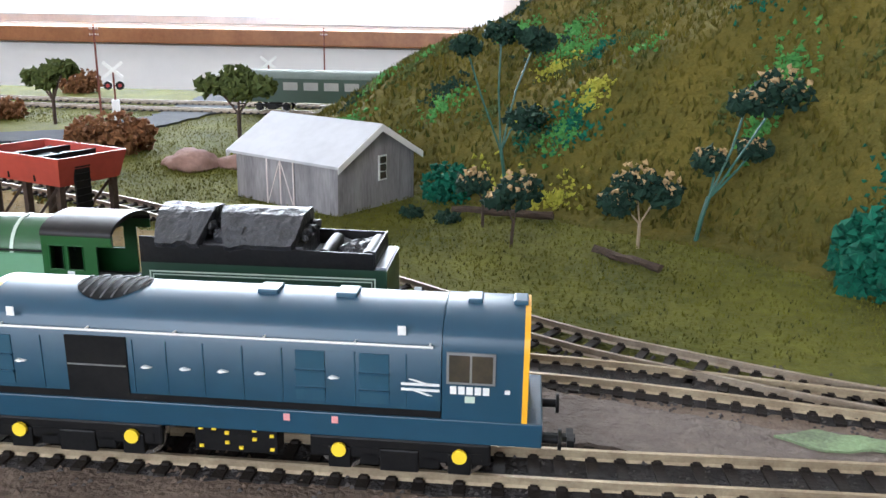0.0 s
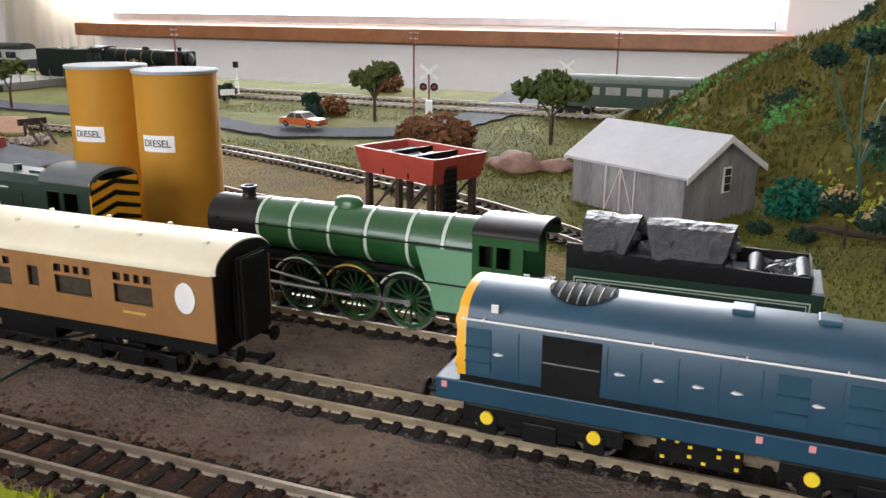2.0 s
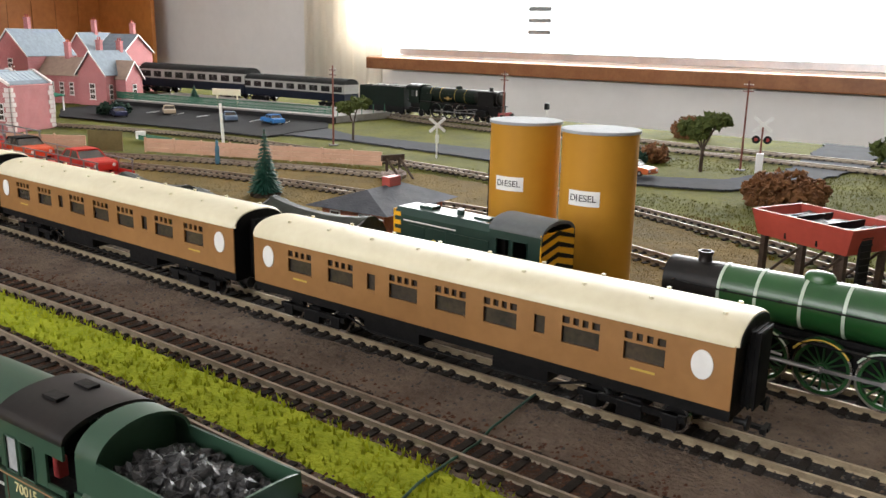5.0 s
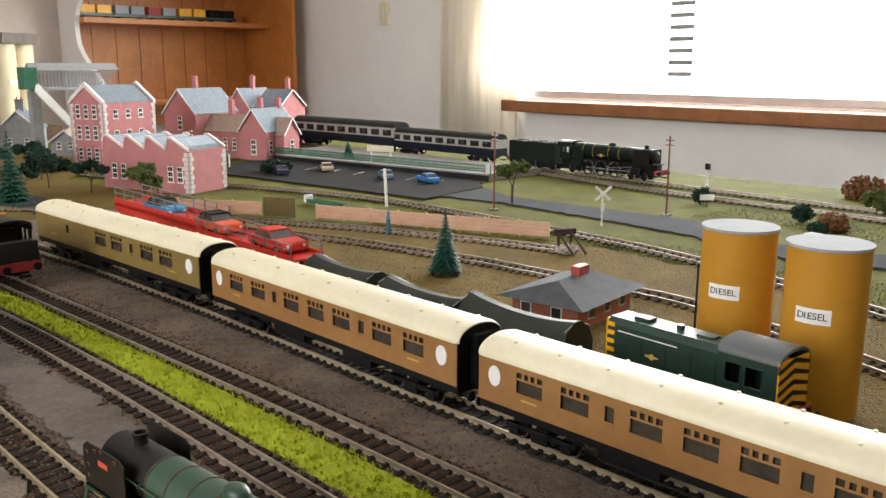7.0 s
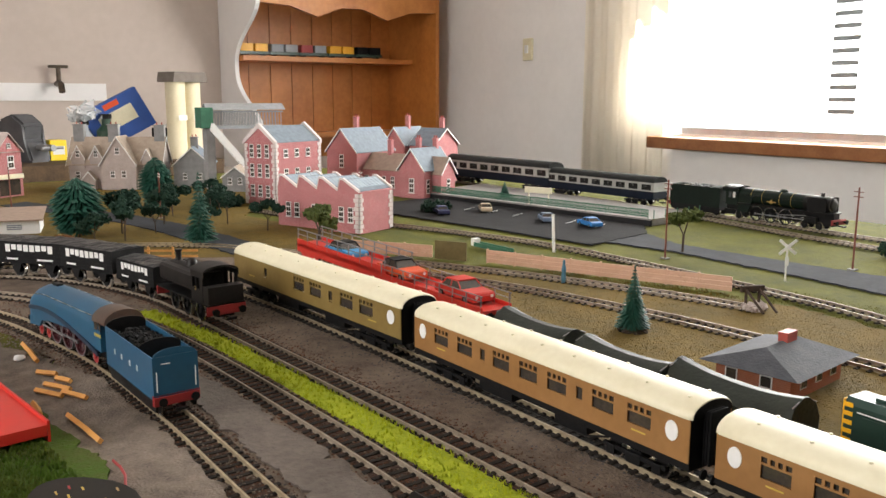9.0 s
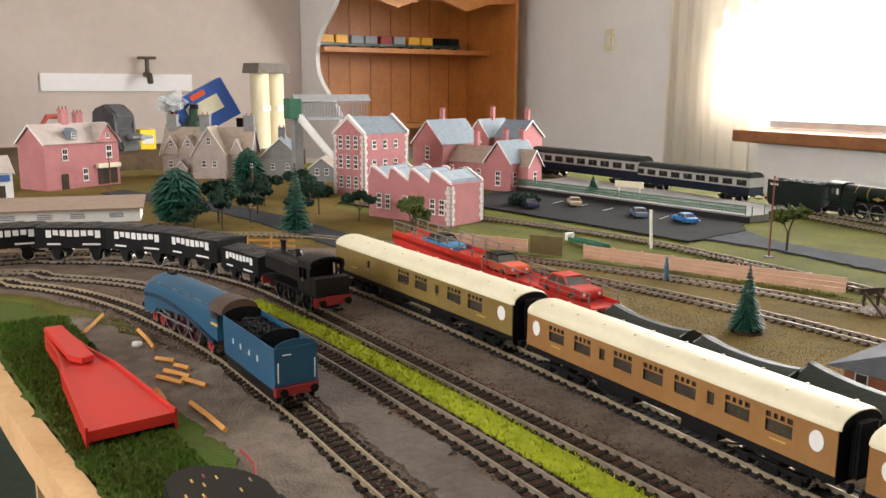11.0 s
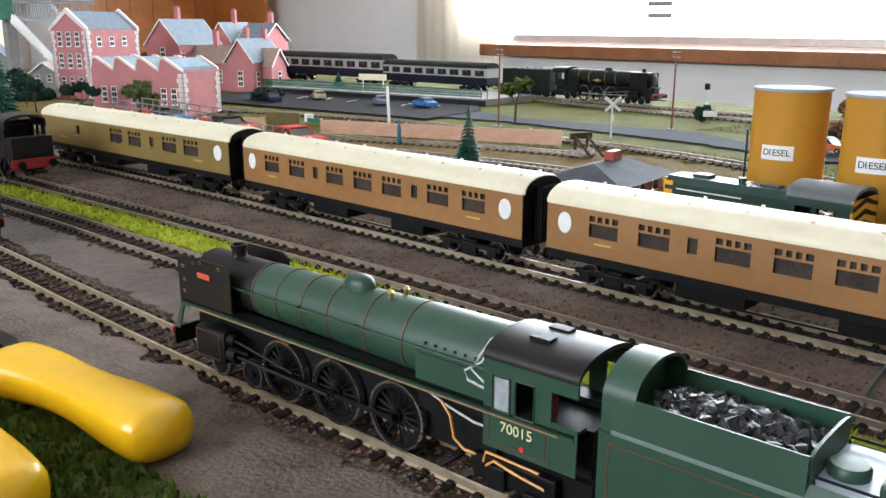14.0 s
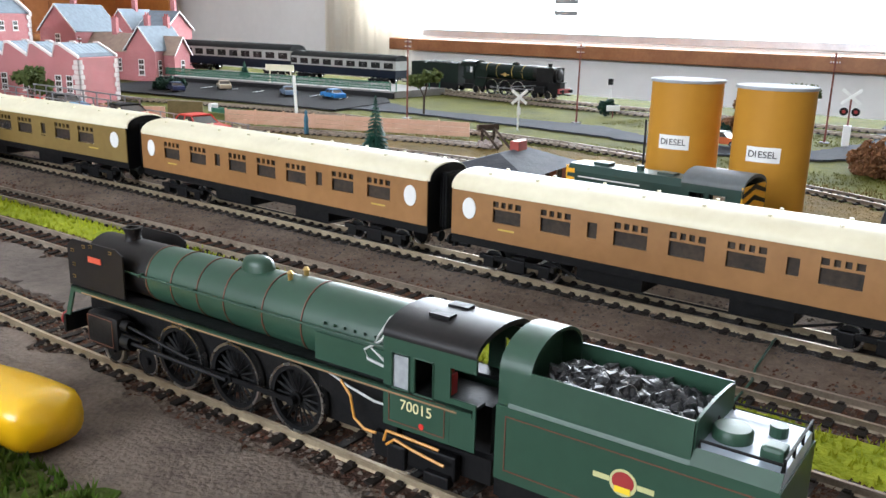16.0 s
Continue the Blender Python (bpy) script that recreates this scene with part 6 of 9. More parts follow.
shunter(at_rail(LINE_S, -0.3785) @ Matrix.Diagonal((1.06, 1, 1.14, 1)))

# ---- sheeted wagons and red car carriers


def sheeted_wagon(m):
    c = thing("sheeted_wagon", m, "long wagon under a sagging dark green tarpaulin", "wagon", "sheeted wagons")
    L = .056
    bm = bm_new()
    rows = []
    for i in range(25):
        u = -1 + i / 12
        k = 1 if abs(u) < .97 else .9
        sag = .0060 * (1 - abs(u) ** 2.2)
        zt = .0435 - sag
        rows.append([(u * L, -.0165 * k, .013), (u * L, -.0168 * k, .0250), (u * L, -.0120 * k, zt - .0070), (u * L, -.0030, zt), (u * L, .0030, zt), (u * L, .0120 * k, zt - .0070), (u * L, .0168 * k, .0250), (u * L, .0165 * k, .013)])
    loft(bm, rows)
    tp = smooth(part("tarpaulin", bm, M_TARP, c), 30)
    for e in (-1, 1):
        bm = bm_new()
        tube(bm, [(e * L * .985, -.0120, .0372), (e * L * .985, 0, .0438), (e * L * .985, .0120, .0372)], .0006, 6)
        part("hoop", bm, M_GREYMET, tp, "pale edge hoop")
        buffers(c, e * L, e, .0132)
    bm = bm_new()
    box(bm, -L + .001, L - .001, -.0150, .0150, .0100, .0135)
    part("underframe", bm, M_BLACK, c)
    bogie(c, -L + .014, .020)
    bogie(c, L - .014, .020)
    return c


_w = sheeted_wagon(at_rail(LINE_S, -0.517) @ Matrix.Diagonal((.90, 1, .79, 1)))
copy_thing(_w, at_rail(LINE_S, -0.621) @ Matrix.Diagonal((.92, 1, .79, 1)))
copy_thing(_w, at_rail(LINE_S, -0.729) @ Matrix.Diagonal((.95, 1, .79, 1)))


def toy_car(m, label, body, roof, glass=M_DARKWIN, k=1.0, group="toy cars"):
    c = thing("toy_car", m, label, "car", group)
    L, W = .0285 * k, .0112 * k
    bm = bm_new()
    prof = [(-L, .0030), (L, .0030), (L, .0085), (L * .93, .0100), (L * .42, .0108), (-L * .62, .0108), (-L * .97, .0100), (-L, .0080)]
    prism(bm, [(x, z * k) for x, z in prof], -W, W, 'y')
    bmesh.ops.bevel(bm, geom=list(bm.edges), offset=.0007 * k, segments=2, affect='EDGES')
    smooth(part("body", bm, body, c), 30)
    bm = bm_new()
    loft(bm, [[(L * .40, -W * .93, .0106 * k), (-L * .62, -W * .93, .0106 * k), (-L * .62, W * .93, .0106 * k), (L * .40, W * .93, .0106 * k)], [(L * .12, -W * .78, .0160 * k), (-L * .42, -W * .78, .0160 * k), (-L * .42, W * .78, .0160 * k), (L * .12, W * .78, .0160 * k)]])
    part("cabin_glass", bm, glass, c, "dark window glass")
    bm = bm_new()
    box(bm, -L * .44, L * .14, -W * .80, W * .80, .0158 * k, .0170 * k, .0004)
    rf = part("roof", bm, roof, c)
    for x in (L * .14, -L * .15, -L * .44):
        for s in (-1, 1):
            bm = bm_new()
            e = {L * .14: L * .38, -L * .15: -L * .15, -L * .44: -L * .62}[x]
            tube(bm, [(x, s * W * .80, .0162 * k), (e, s * W * .94, .0106 * k)], .0005 * k, 5)
            part("pillar", bm, roof, rf)
    for x in (-L * .62, L * .60):
        for s in (-1, 1):
            bm = bm_new()
            cyl(bm, (x, s * W * .86, .0034 * k), (x, s * (W + .0003), .0034 * k), .0034 * k, n=14)
            w = part("wheel", bm, M_BLACK, c)
            bm = bm_new()
            cyl(bm, (x, s * (W + .0003), .0034 * k), (x, s * (W + .0006), .0034 * k), .0017 * k, n=10)
            part("hub", bm, M_GREYMET, w)
    for s in (-1, 1):
        bm = bm_new()
        cyl(bm, (L, s * W * .66, .0070 * k), (L + .0005, s * W * .66, .0070 * k), .0014 * k, n=10)
        part("headlight", bm, M_WHITE, c)
    return c


def car_carrier(m):
    c = thing("car_carrier", m, "red plastic car carrier wagon with grey rails", "wagon", "car carriers")
    L = .0795
    bm = bm_new()
    box(bm, -L, L, -.0165, .0165, .0120, .0155, .0003)
    for s in (-1, 1):
        box(bm, -L, L, *sorted((s * .0165, s * .0157)), .0085, .0185)
    part("deck", bm, M_RED, c)
    for s in (-1, 1):
        bm = bm_new()
        tube(bm, [(-L, s * .0160, .0262), (L, s * .0160, .0262)], .0005, 5)
        tube(bm, [(-L, s * .0160, .0222), (L, s * .0160, .0222)], .0004, 5)
        rl = part("side_rail", bm, M_GREYMET, c, "grey side rail")
        for i in range(9):
            bm = bm_new()
            u = -L + .002 + i * (2 * L - .004) / 8
            box(bm, u - .0005, u + .0005, s * .0160 - .0005, s * .0160 + .0005, .0155, .0265)
            part("post", bm, M_GREYMET, rl)
    for e in (-1, 1):
        bogie(c, e * .058, .022, .0055, M_RED)
        buffers(c, e * L, e, .0125)
    return c


_w = car_carrier(at_rail(LINE_S, -0.889) @ Matrix.Diagonal((1.22, 1.05, 1.30, 1)))
copy_thing(_w, at_rail(LINE_S, -1.093) @ Matrix.Diagonal((1.22, 1.05, 1.30, 1)))
for x, lab, b_, r_ in ((-0.846, "bright red toy car on the carrier wagon", M_RED, M_RED), (-0.969, "orange open toy car on the carrier wagon", M_ORANGE, M_MATTBLACK), (-1.104, "sky blue toy car with dark roof on the carrier", M_SKYBLUE, M_MATTBLACK)):
    toy_car(at_rail(LINE_S, x) @ Matrix.Translation((0, 0, .0202)), lab, b_, r_, k=1.2)

# ---- coal train on the second line


def line_at(line, s):
    for a, b in zip(line, line[1:]):
        d = (b - a).length
        if s <= d:
            p = a.lerp(b, s / d)
            return pose(p.x, p.y, RT, 0, 0, math.degrees(math.atan2(a.y - b.y, a.x - b.x)))
        s -= d
    return pose(line[-1].x, line[-1].y, RT)


_s0 = sum((b - a).length for a, b in zip(LINE_B, LINE_B[1:]) if b.x > -0.945)


def tank_engine(m):
    c = thing("tank_locomotive", m, "small black pannier tank steam engine", "locomotive")
    bm = bm_new()
    loft(bm, boiler_rings([(-.048, .0095, .0310), (.020, .0098, .0310)]))
    b = smooth(part("boiler", bm, M_SMOKE, c), 50)
    for s in (-1, 1):
        bm = bm_new()
        prism(bm, [(s * .0065, .0260), (s * .0145, .0260), (s * .0150, .0275), (s * .0150, .0375), (s * .0130, .0395), (s * .0065, .0395)], -.046, .019)
        part("pannier_tank", bm, M_SMOKE, c)
        for u in (-.028, -.003, .024):
            spoked_wheel(c, u, s * .0083, .0092, M_BLACK, M_STEEL, 10)
        bm = bm_new()
        box(bm, -.052, .052, *sorted((s * .006, s * .0158)), .0178, .0190)
        part("running_plate", bm, M_BLACK, c)
        bm = bm_new()
        box(bm, .0275, .0300, *sorted((s * .0151, s * .0154)), .028, .031)
        part("number_plate", bm, M_BRASS, c, "small brass plate")
    bm = bm_new()
    lathe(bm, [(.0036, -.002), (.0026, .001), (.0024, .0075), (.0032, .0085), (.0032, .0100)], 18, (-.040, 0, .0400))
    smooth(part("chimney", bm, M_SMOKE, c), 40)
    bm = bm_new()
    lathe(bm, [(.0048, -.001), (.0046, .003), (.0034, .0056), (.0008, .0066)], 18, (-.012, 0, .0400))
    smooth(part("dome", bm, M_SMOKE, c), 60)
    cab_shell(c, .0200, .0420, .0190, .0485, .0152, M_SMOKE, M_SMOKE, .002)
    bm = bm_new()
    box(bm, .0420, .0520, -.0150, .0150, .0190, .0330, .0004)
    part("bunker", bm, M_SMOKE, c)
    bm = bm_new()
    box(bm, -.048, .050, -.007, .007, .008, .019)
    part("frames", bm, M_BLACK, c)
    buffers(c, -.0520, -1, .0138, M_BLACK, M_REDDARK)
    buffers(c, .0520, 1, .0138, M_BLACK, M_REDDARK)
    return c


tank_engine(line_at(LINE_B, _s0 + .066) @ Matrix.Scale(1.2, 4))


def coal_wagon(m):
    c = thing("coal_wagon", m, "black open coal wagon with white lettering bars", "wagon", "coal wagons")
    L, W = .0345, .0160
    bm = bm_new()
    for s in (-1, 1):
        box(bm, -L, L, *sorted((s * W, s * (W - .001))), .0135, .0320)
        box(bm, *sorted((s * L, s * (L - .001))), -W + .001, W - .001, .0135, .0320)
    box(bm, -L + .001, L - .001, -W + .001, W - .001, .0135, .0150)
    b = part("body", bm, M_MATTBLACK, c)
    for s in (-1, 1):
        for k in range(5):
            bm = bm_new()
            box(bm, -L, L, *sorted((s * W, s * (W + .0002))), .0140 + k * .0037, .0173 + k * .0037)
            part("plank", bm, M_MATTBLACK, b)
        for k in range(8):
            bm = bm_new()
            hh = .0062 - .0022 * abs(math.sin((k - 3.5) * .3)) if k not in (0, 7) else .0068
            box(bm, -.0245 + k * .0063, -.0198 + k * .0063, *sorted((s * (W + .0002), s * (W + .0004))), .0300 - hh, .0298)
            part("lettering", bm, M_WHITE, b, "white painted letter bar")
        bm = bm_new()
        box(bm, -.024, -.012, *sorted((s * (W + .0002), s * (W + .0004))), .0165, .0180)
        box(bm, .008, .024, *sorted((s * (W + .0002), s * (W + .0004))), .0165, .0180)
        part("small_lettering", bm, M_WHITE, b, "white painted letter bar")
        for u in (-.0175, .0175):
            disc_wheel(c, u, s * .0083, .0062)
            bm = bm_new()
            prism(bm, [(u - .006, .0135), (u + .006, .0135), (u + .0025, .0050), (u - .0025, .0050)], *sorted((s * .0115, s * .0130)), 'y')
            part("axle_guard", bm, M_BLACK, c)
    bm = bm_new()
    rows = [[(-L + .001 + i * (2 * L - .002) / 14, -W + .001 + j * (2 * W - .002) / 7, .0290 + .0022 * math.sin(math.pi * j / 7) + .0016 * noise.noise((i * .9, j * .9, 4))) for j in range(8)] for i in range(15)]
    loft(bm, rows, closed=False)
    _o = part("coal_load", bm, M_COAL, c, "black coal load")
    _o.modifiers.new("thick", 'SOLIDIFY').thickness = -.003
    for e in (-1, 1):
        buffers(c, e * L, e, .0132)
    return c


_w = coal_wagon(line_at(LINE_B, _s0 + .184) @ Matrix.Scale(1.18, 4))
for _k in range(1, 7):
    copy_thing(_w, line_at(LINE_B, _s0 + .184 + .0960 * _k) @ Matrix.Scale(1.18, 4))

# ---- green railcar on the back line


def railcar(m):
    c = thing("railcar", m, "green passenger railcar with pale window band", "coach", "green railcar set")
    L, W = .128, .0178
    bm = bm_new()
    box(bm, -L, L, -W, W, .0125, .0415)
    b = part("body", bm, M_DKGREEN, c)
    bm = bm_new()
    prism(bm, [(W, .041)] + [(W * math.cos(radians(a)), .0415 + .0095 * math.sin(radians(a))) for a in range(0, 181, 15)] + [(-W, .041)], -L, L)
    smooth(part("roof", bm, mat("grey_green_roof", (0.16, 0.19, 0.17), (0.12, 0.145, 0.13), 60, 0.6), c), 50)
    for s in (-1, 1):
        for i in range(10):
            u = -.115 + i * .0255
            bm = bm_new()
            box(bm, u - .009, u + .009, *sorted((s * W, s * (W + .0003))), .0275, .037)
            part("window_pane", bm, mat("bright_window", (0.55, 0.58, 0.58), (0.35, 0.38, 0.38), 40, 0.15) if i == 0 and s < 0 else M_COACHGREY, b)
    for e in (-1, 1):
        bogie(c, e * .089, .034)
        buffers(c, e * L, e, .0132)
    return c


_w = railcar(at_rail(LINE_K2, -0.195))
copy_thing(_w, at_rail(LINE_K2, 0.075))

# ---------------------------------------------------------------- industry


def oil_tank(x, y):
    c = thing("oil_tank", pose(x, y, 0.002), "ochre yellow cylindrical oil tank with grey lid", "tank", "oil tanks")
    bm = bm_new()
    lathe(bm, [(.0228, 0), (.0228, .0985)], 40)
    smooth(part("shell", bm, M_OCHRE, c), 40)
    bm = bm_new()
    lathe(bm, [(.0236, .0985), (.0238, .0995), (.0236, .1003), (.001, .1004)], 40)
    smooth(part("lid", bm, M_GREYCARD, c, "grey card lid"), 40)
    a0 = math.atan2(-.42, .06)
    bm = bm_new()
    pts = [(.0230 * math.cos(a0 + k * .062), .0230 * math.sin(a0 + k * .062)) for k in range(-7, 8)]
    loft(bm, [[(px, py, .0568) for px, py in pts], [(px, py, .0658) for px, py in pts]], closed=False)
    lb = part("label", bm, M_WHITE, c, "white paper label")
    lb.modifiers.new("thick", 'SOLIDIFY').thickness = .0003
    bpy.context.view_layer.update()
    word = "DIESEL"
    for k, ch in enumerate(word):
        cu = bpy.data.curves.new("letter", 'FONT')
        cu.body, cu.size, cu.align_x, cu.align_y, cu.extrude = ch, .0056, 'CENTER', 'CENTER', .00006
        cu.materials.append(M_BLACK)
        o = new("letter", cu)
        o.parent = lb
        a = a0 + (k - 2.5) * .115
        o.matrix_local = Matrix.Translation((.0232 * math.cos(a), .0232 * math.sin(a), .0613)) @ pose(0, 0, 0, 90, 0, math.degrees(a) + 90)
    return c


oil_tank(-0.4010, 0.4240)
oil_tank(-0.3400, 0.4130)
ld = thing("tank_ladder", pose(-0.4262, 0.4230, 0.002), "thin black caged ladder beside the tank", "ladder")
for s in (-1, 1):
    bm = bm_new()
    box(bm, -.0005, .0005, s * .0032 - .0005, s * .0032 + .0005, 0, .072)
    part("rail", bm, M_BLACK, ld)
for k in range(14):
    bm = bm_new()
    cyl(bm, (0, -.0032, .004 + k * .005), (0, .0032, .004 + k * .005), .0004, n=5)
    part("rung", bm, M_BLACK, ld)

# brick yard office with hipped roof
of = thing("brick_office", pose(-0.562, 0.463, 0.001, 0, 0, 8), "small red brick yard office with grey hipped roof", "building")
bm = bm_new()
box(bm, -.030, .030, -.045, .040, 0, .0215)
_wl = part("wall", bm, M_REDBRICK, of)
bm = bm_new()
_e = [(-.040, -.055), (.040, -.055), (.040, .050), (-.040, .050)]
_z = .0210
v = [bm.verts.new((x, y, _z)) for x, y in _e] + [bm.verts.new((0, -.026, .0335)), bm.verts.new((0, .022, .0335))]
for q in ((0, 1, 4), (1, 2, 5, 4), (2, 3, 5), (3, 0, 4, 5), (3, 2, 1, 0)):
    bm.faces.new([v[k] for k in q])
rf = part("roof", bm, mat("dark_slate_card", (0.095, 0.10, 0.115), (0.06, 0.064, 0.075), 90, 0.75, bump=0.3), of)
bm = bm_new()
box(bm, -.004, .004, .000, .016, .0300, .0400, .0004)
part("chimney", bm, M_HOPRED, rf, "red brick chimney")
for y0 in (-.030, -.005, .020):
    bm = bm_new()
    box(bm, .0300, .0306, y0, y0 + .010, .008, .018)
    w = part("window", bm, M_WHITE, of)
    for k in range(2):
        bm = bm_new()
        box(bm, .0306, .0309, y0 + .0008 + k * .0046, y0 + .0048 + k * .0046, .0088, .0172)
        part("pane", bm, M_DARKWIN, w)
for x0 in (-.022, .006):
    bm = bm_new()
    box(bm, x0, x0 + .010, -.0456, -.0450, .008, .018)
    w = part("window", bm, M_WHITE, of)
    bm = bm_new()
    box(bm, x0 + .001, x0 + .009, -.0459, -.0456, .009, .017)
    part("pane", bm, M_DARKWIN, w)

# red coal hopper on timber legs
hp = thing("coal_hopper", pose(-0.2345, 0.5130, 0.0, 0, 0, -22), "oxide red coal hopper on dark timber trestle legs", "hopper")
for a, b_, nm in (((-.037, -.0235), (.037, -.0235), 0), ((-.037, .0235), (.037, .0235), 1), ((-.037, -.0235), (-.037, .0235), 2), ((.037, -.0235), (.037, .0235), 3)):
    bm = bm_new()
    k = .88
    ring0 = [(a[0] * k, a[1] * k, .0340), (b_[0] * k, b_[1] * k, .0340), (b_[0], b_[1], .0500), (a[0], a[1], .0500)]
    ctr = Vector((0, 0, 0))
    ins = [(x * .955, y * .93, z) for x, y, z in ring0]
    loft(bm, [ring0, ins])
    part("side_plate", bm, M_HOPRED, hp)
bm = bm_new()
box(bm, -.032, .032, -.020, .020, .0335, .0350)
part("floor_plate", bm, M_HOPRED, hp)
for u in (-.011, .012):
    bm = bm_new()
    box(bm, u - .0007, u + .0007, -.0215, .0215, .0350, .0485)
    part("divider", bm, M_BLACK, hp)
for u0, u1 in ((-.033, -.012), (-.010, .011), (.013, .034)):
    bm = bm_new()
    rows = [[(u0 + (u1 - u0) * i / 8, -.0205 + .041 * j / 8, .0425 + .004 * math.sin(math.pi * i / 8) + .003 * noise.noise((i * .7 + u0 * 90, j * .7, 3))) for j in range(9)] for i in range(9)]
    loft(bm, rows, closed=False)
    part("coal", bm, M_COAL, hp, "coal in the bin")
for x in (-.029, 0, .029):
    for y in (-.018, .018):
        bm = bm_new()
        box(bm, x - .0018, x + .0018, y - .0018, y + .0018, .001, .0340)
        part("leg", bm, M_TRUNK, hp)
for y in (-.018, .018):
    for a, b_ in ((-.029, 0), (0, .029)):
        bm = bm_new()
        tube(bm, [(a, y - .0022, .004), (b_, y - .0022, .032)], .0010, 4)
        part("brace", bm, M_TRUNK, hp)
bm = bm_new()
box(bm, .0335, .0350, -.012, -.002, .012, .0480)
for k in range(8):
    box(bm, .0350, .0356, -.012, -.002, .014 + k * .0042, .0148 + k * .0042)
part("ladder", bm, M_BLACK, hp, "black ladder plate")

# corrugated hut
O = Vector((-0.0775, 0.576, 0))
hu = thing("goods_hut", pose(O.x, O.y, 0.0, 0, 0, 60.5), "weathered pale grey goods hut with gabled roof", "building")
# local x runs along the gable wall, local y along the long wall
GW, LW, EV, PK = .0790, .0985, .0352, .0552
bm = bm_new()
prism(bm, [(0, 0), (GW, 0), (GW, EV), (GW / 2, PK), (0, EV)], 0, LW, 'y')
_wl = part("wall", bm, M_HUTWALL, hu)
for s in (0, 1):
    bm = bm_new()
    e = -.0045 if s == 0 else GW + .0045
    ze = EV - .0030
    prism(bm, [(GW / 2, PK + .0004), (e, ze), (e, ze + .0018), (GW / 2, PK + .0024)], -.0045, LW + .0045, 'y')
    part("roof", bm, M_HUTROOF, hu, "pale grey roof sheet")
    for yy in (-.0053, LW + .0045):
        bm = bm_new()
        prism(bm, [(GW / 2, PK + .0022), (e, ze + .0016), (e, ze - .0028), (GW / 2, PK - .0026)], yy, yy + .0008, 'y')
        part("bargeboard", bm, M_WHITE, hu)
bm = bm_new()
box(bm, -.0008, 0, .040, .066, .0, .0320)
dr = part("door", bm, M_HUTWALL, hu)
for q in ((.0395, .0405, 0, .0325), (.0655, .0665, 0, .0325), (.0405, .0655, .0315, .0325), (.0525, .0532, .001, .0315)):
    bm = bm_new()
    box(bm, -.0014, -.0008, *q)
    part("door_frame", bm, M_PINKTRIM, dr)
for a, b_ in (((.041, .002), (.052, .030)), ((.0535, .030), (.065, .002))):
    bm = bm_new()
    tube(bm, [(-.0011, a[0], a[1]), (-.0011, b_[0], b_[1])], .0004, 4)
    part("door_brace", bm, M_PINKTRIM, dr)
bm = bm_new()
box(bm, .040, .0485, -.0008, 0, .0180, .0355)
w = part("window", bm, M_WHITE, hu, "white framed window")
for k in range(3):
    bm = bm_new()
    box(bm, .0412, .0473, -.0012, -.0008, .0192 + k * .0053, .0238 + k * .0053)
    part("pane", bm, M_DARKWIN, w)

# ---------------------------------------------------------------- foliage


def clumps(bm, rnd, centre, spread, n, size, flat=.7):
    for _ in range(n):
        d = Vector((rnd.gauss(0, 1), rnd.gauss(0, 1), rnd.gauss(0, 1) * flat))
        d = d.normalized() * (rnd.random() ** .45)
        p = Vector(centre) + Vector((d.x * spread, d.y * spread, d.z * spread * flat))
        s = size * (.5 + rnd.random() * .9)
        q = Euler((rnd.random() * 6, rnd.random() * 6, rnd.random() * 6)).to_matrix()
        pts = [q @ Vector(v) * s * (.6 + .8 * rnd.random()) + p for v in ((1, 0, -.3), (-.6, .8, -.2), (-.5, -.9, 0), (.1, .2, .9), (.2, -.1, -.9))]
        vs = [bm.verts.new(v) for v in pts]
        for f in ((0, 1, 3), (1, 2, 3), (2, 0, 3), (1, 0, 4), (2, 1, 4), (0, 2, 4)):
            bm.faces.new([vs[k] for k in f])


def tree(m, label, h, crown, leaf, bark, seed, lean=0.0, trunk_r=.0012, blossom=None, name="tree", n=170, size=.0026):
    """A twig tree: bent trunk, limbs and crown heads. crown: list of (dx, dy, z, spread)."""
    rnd = random.Random(seed)
    c = thing(name, m, label, "tree" if name == "tree" else "bush", "twig trees")
    bm = bm_new()
    z0 = min(q[2] for q in crown) * .55
    tube(bm, [(0, 0, -.002), (lean * .2, 0, z0 * .5), (lean * .5, .0005, z0)], trunk_r, 6)
    for dx, dy, z, sp in crown:
        tube(bm, [(lean * .5, .0005, z0 * .95), (lean * .5 + dx * .5, dy * .5, (z0 + z) * .52), (dx, dy, z)], trunk_r * .55, 5)
        for _ in range(4):
            a = rnd.random() * 6.28
            tube(bm, [(dx * .8, dy * .8, z * .93), (dx + sp * .7 * math.cos(a), dy + sp * .7 * math.sin(a), z + sp * .2)], trunk_r * .3, 4)
    part("trunk", bm, bark, c)
    bm = bm_new()
    for dx, dy, z, sp in crown:
        clumps(bm, rnd, (dx, dy, z), sp, n, size)
    part("crown", bm, leaf, c)
    if blossom:
        bm = bm_new()
        for dx, dy, z, sp in crown:
            clumps(bm, rnd, (dx, dy, z + sp * .35), sp * .9, n // 4, size * .7)
        part("blossom", bm, blossom, c, "buff blossom flock")
    return c


def bush(m, label, spread, leaf, seed, n=420, size=.0028, flat=.7, category="bush"):
    rnd = random.Random(seed)
    bm = bm_new()
    clumps(bm, rnd, (0, 0, spread * flat * .55), spread, n, size, flat)
    o = link("bush", bm, leaf)
    o.matrix_world = m
    return tagged(o, label, category)


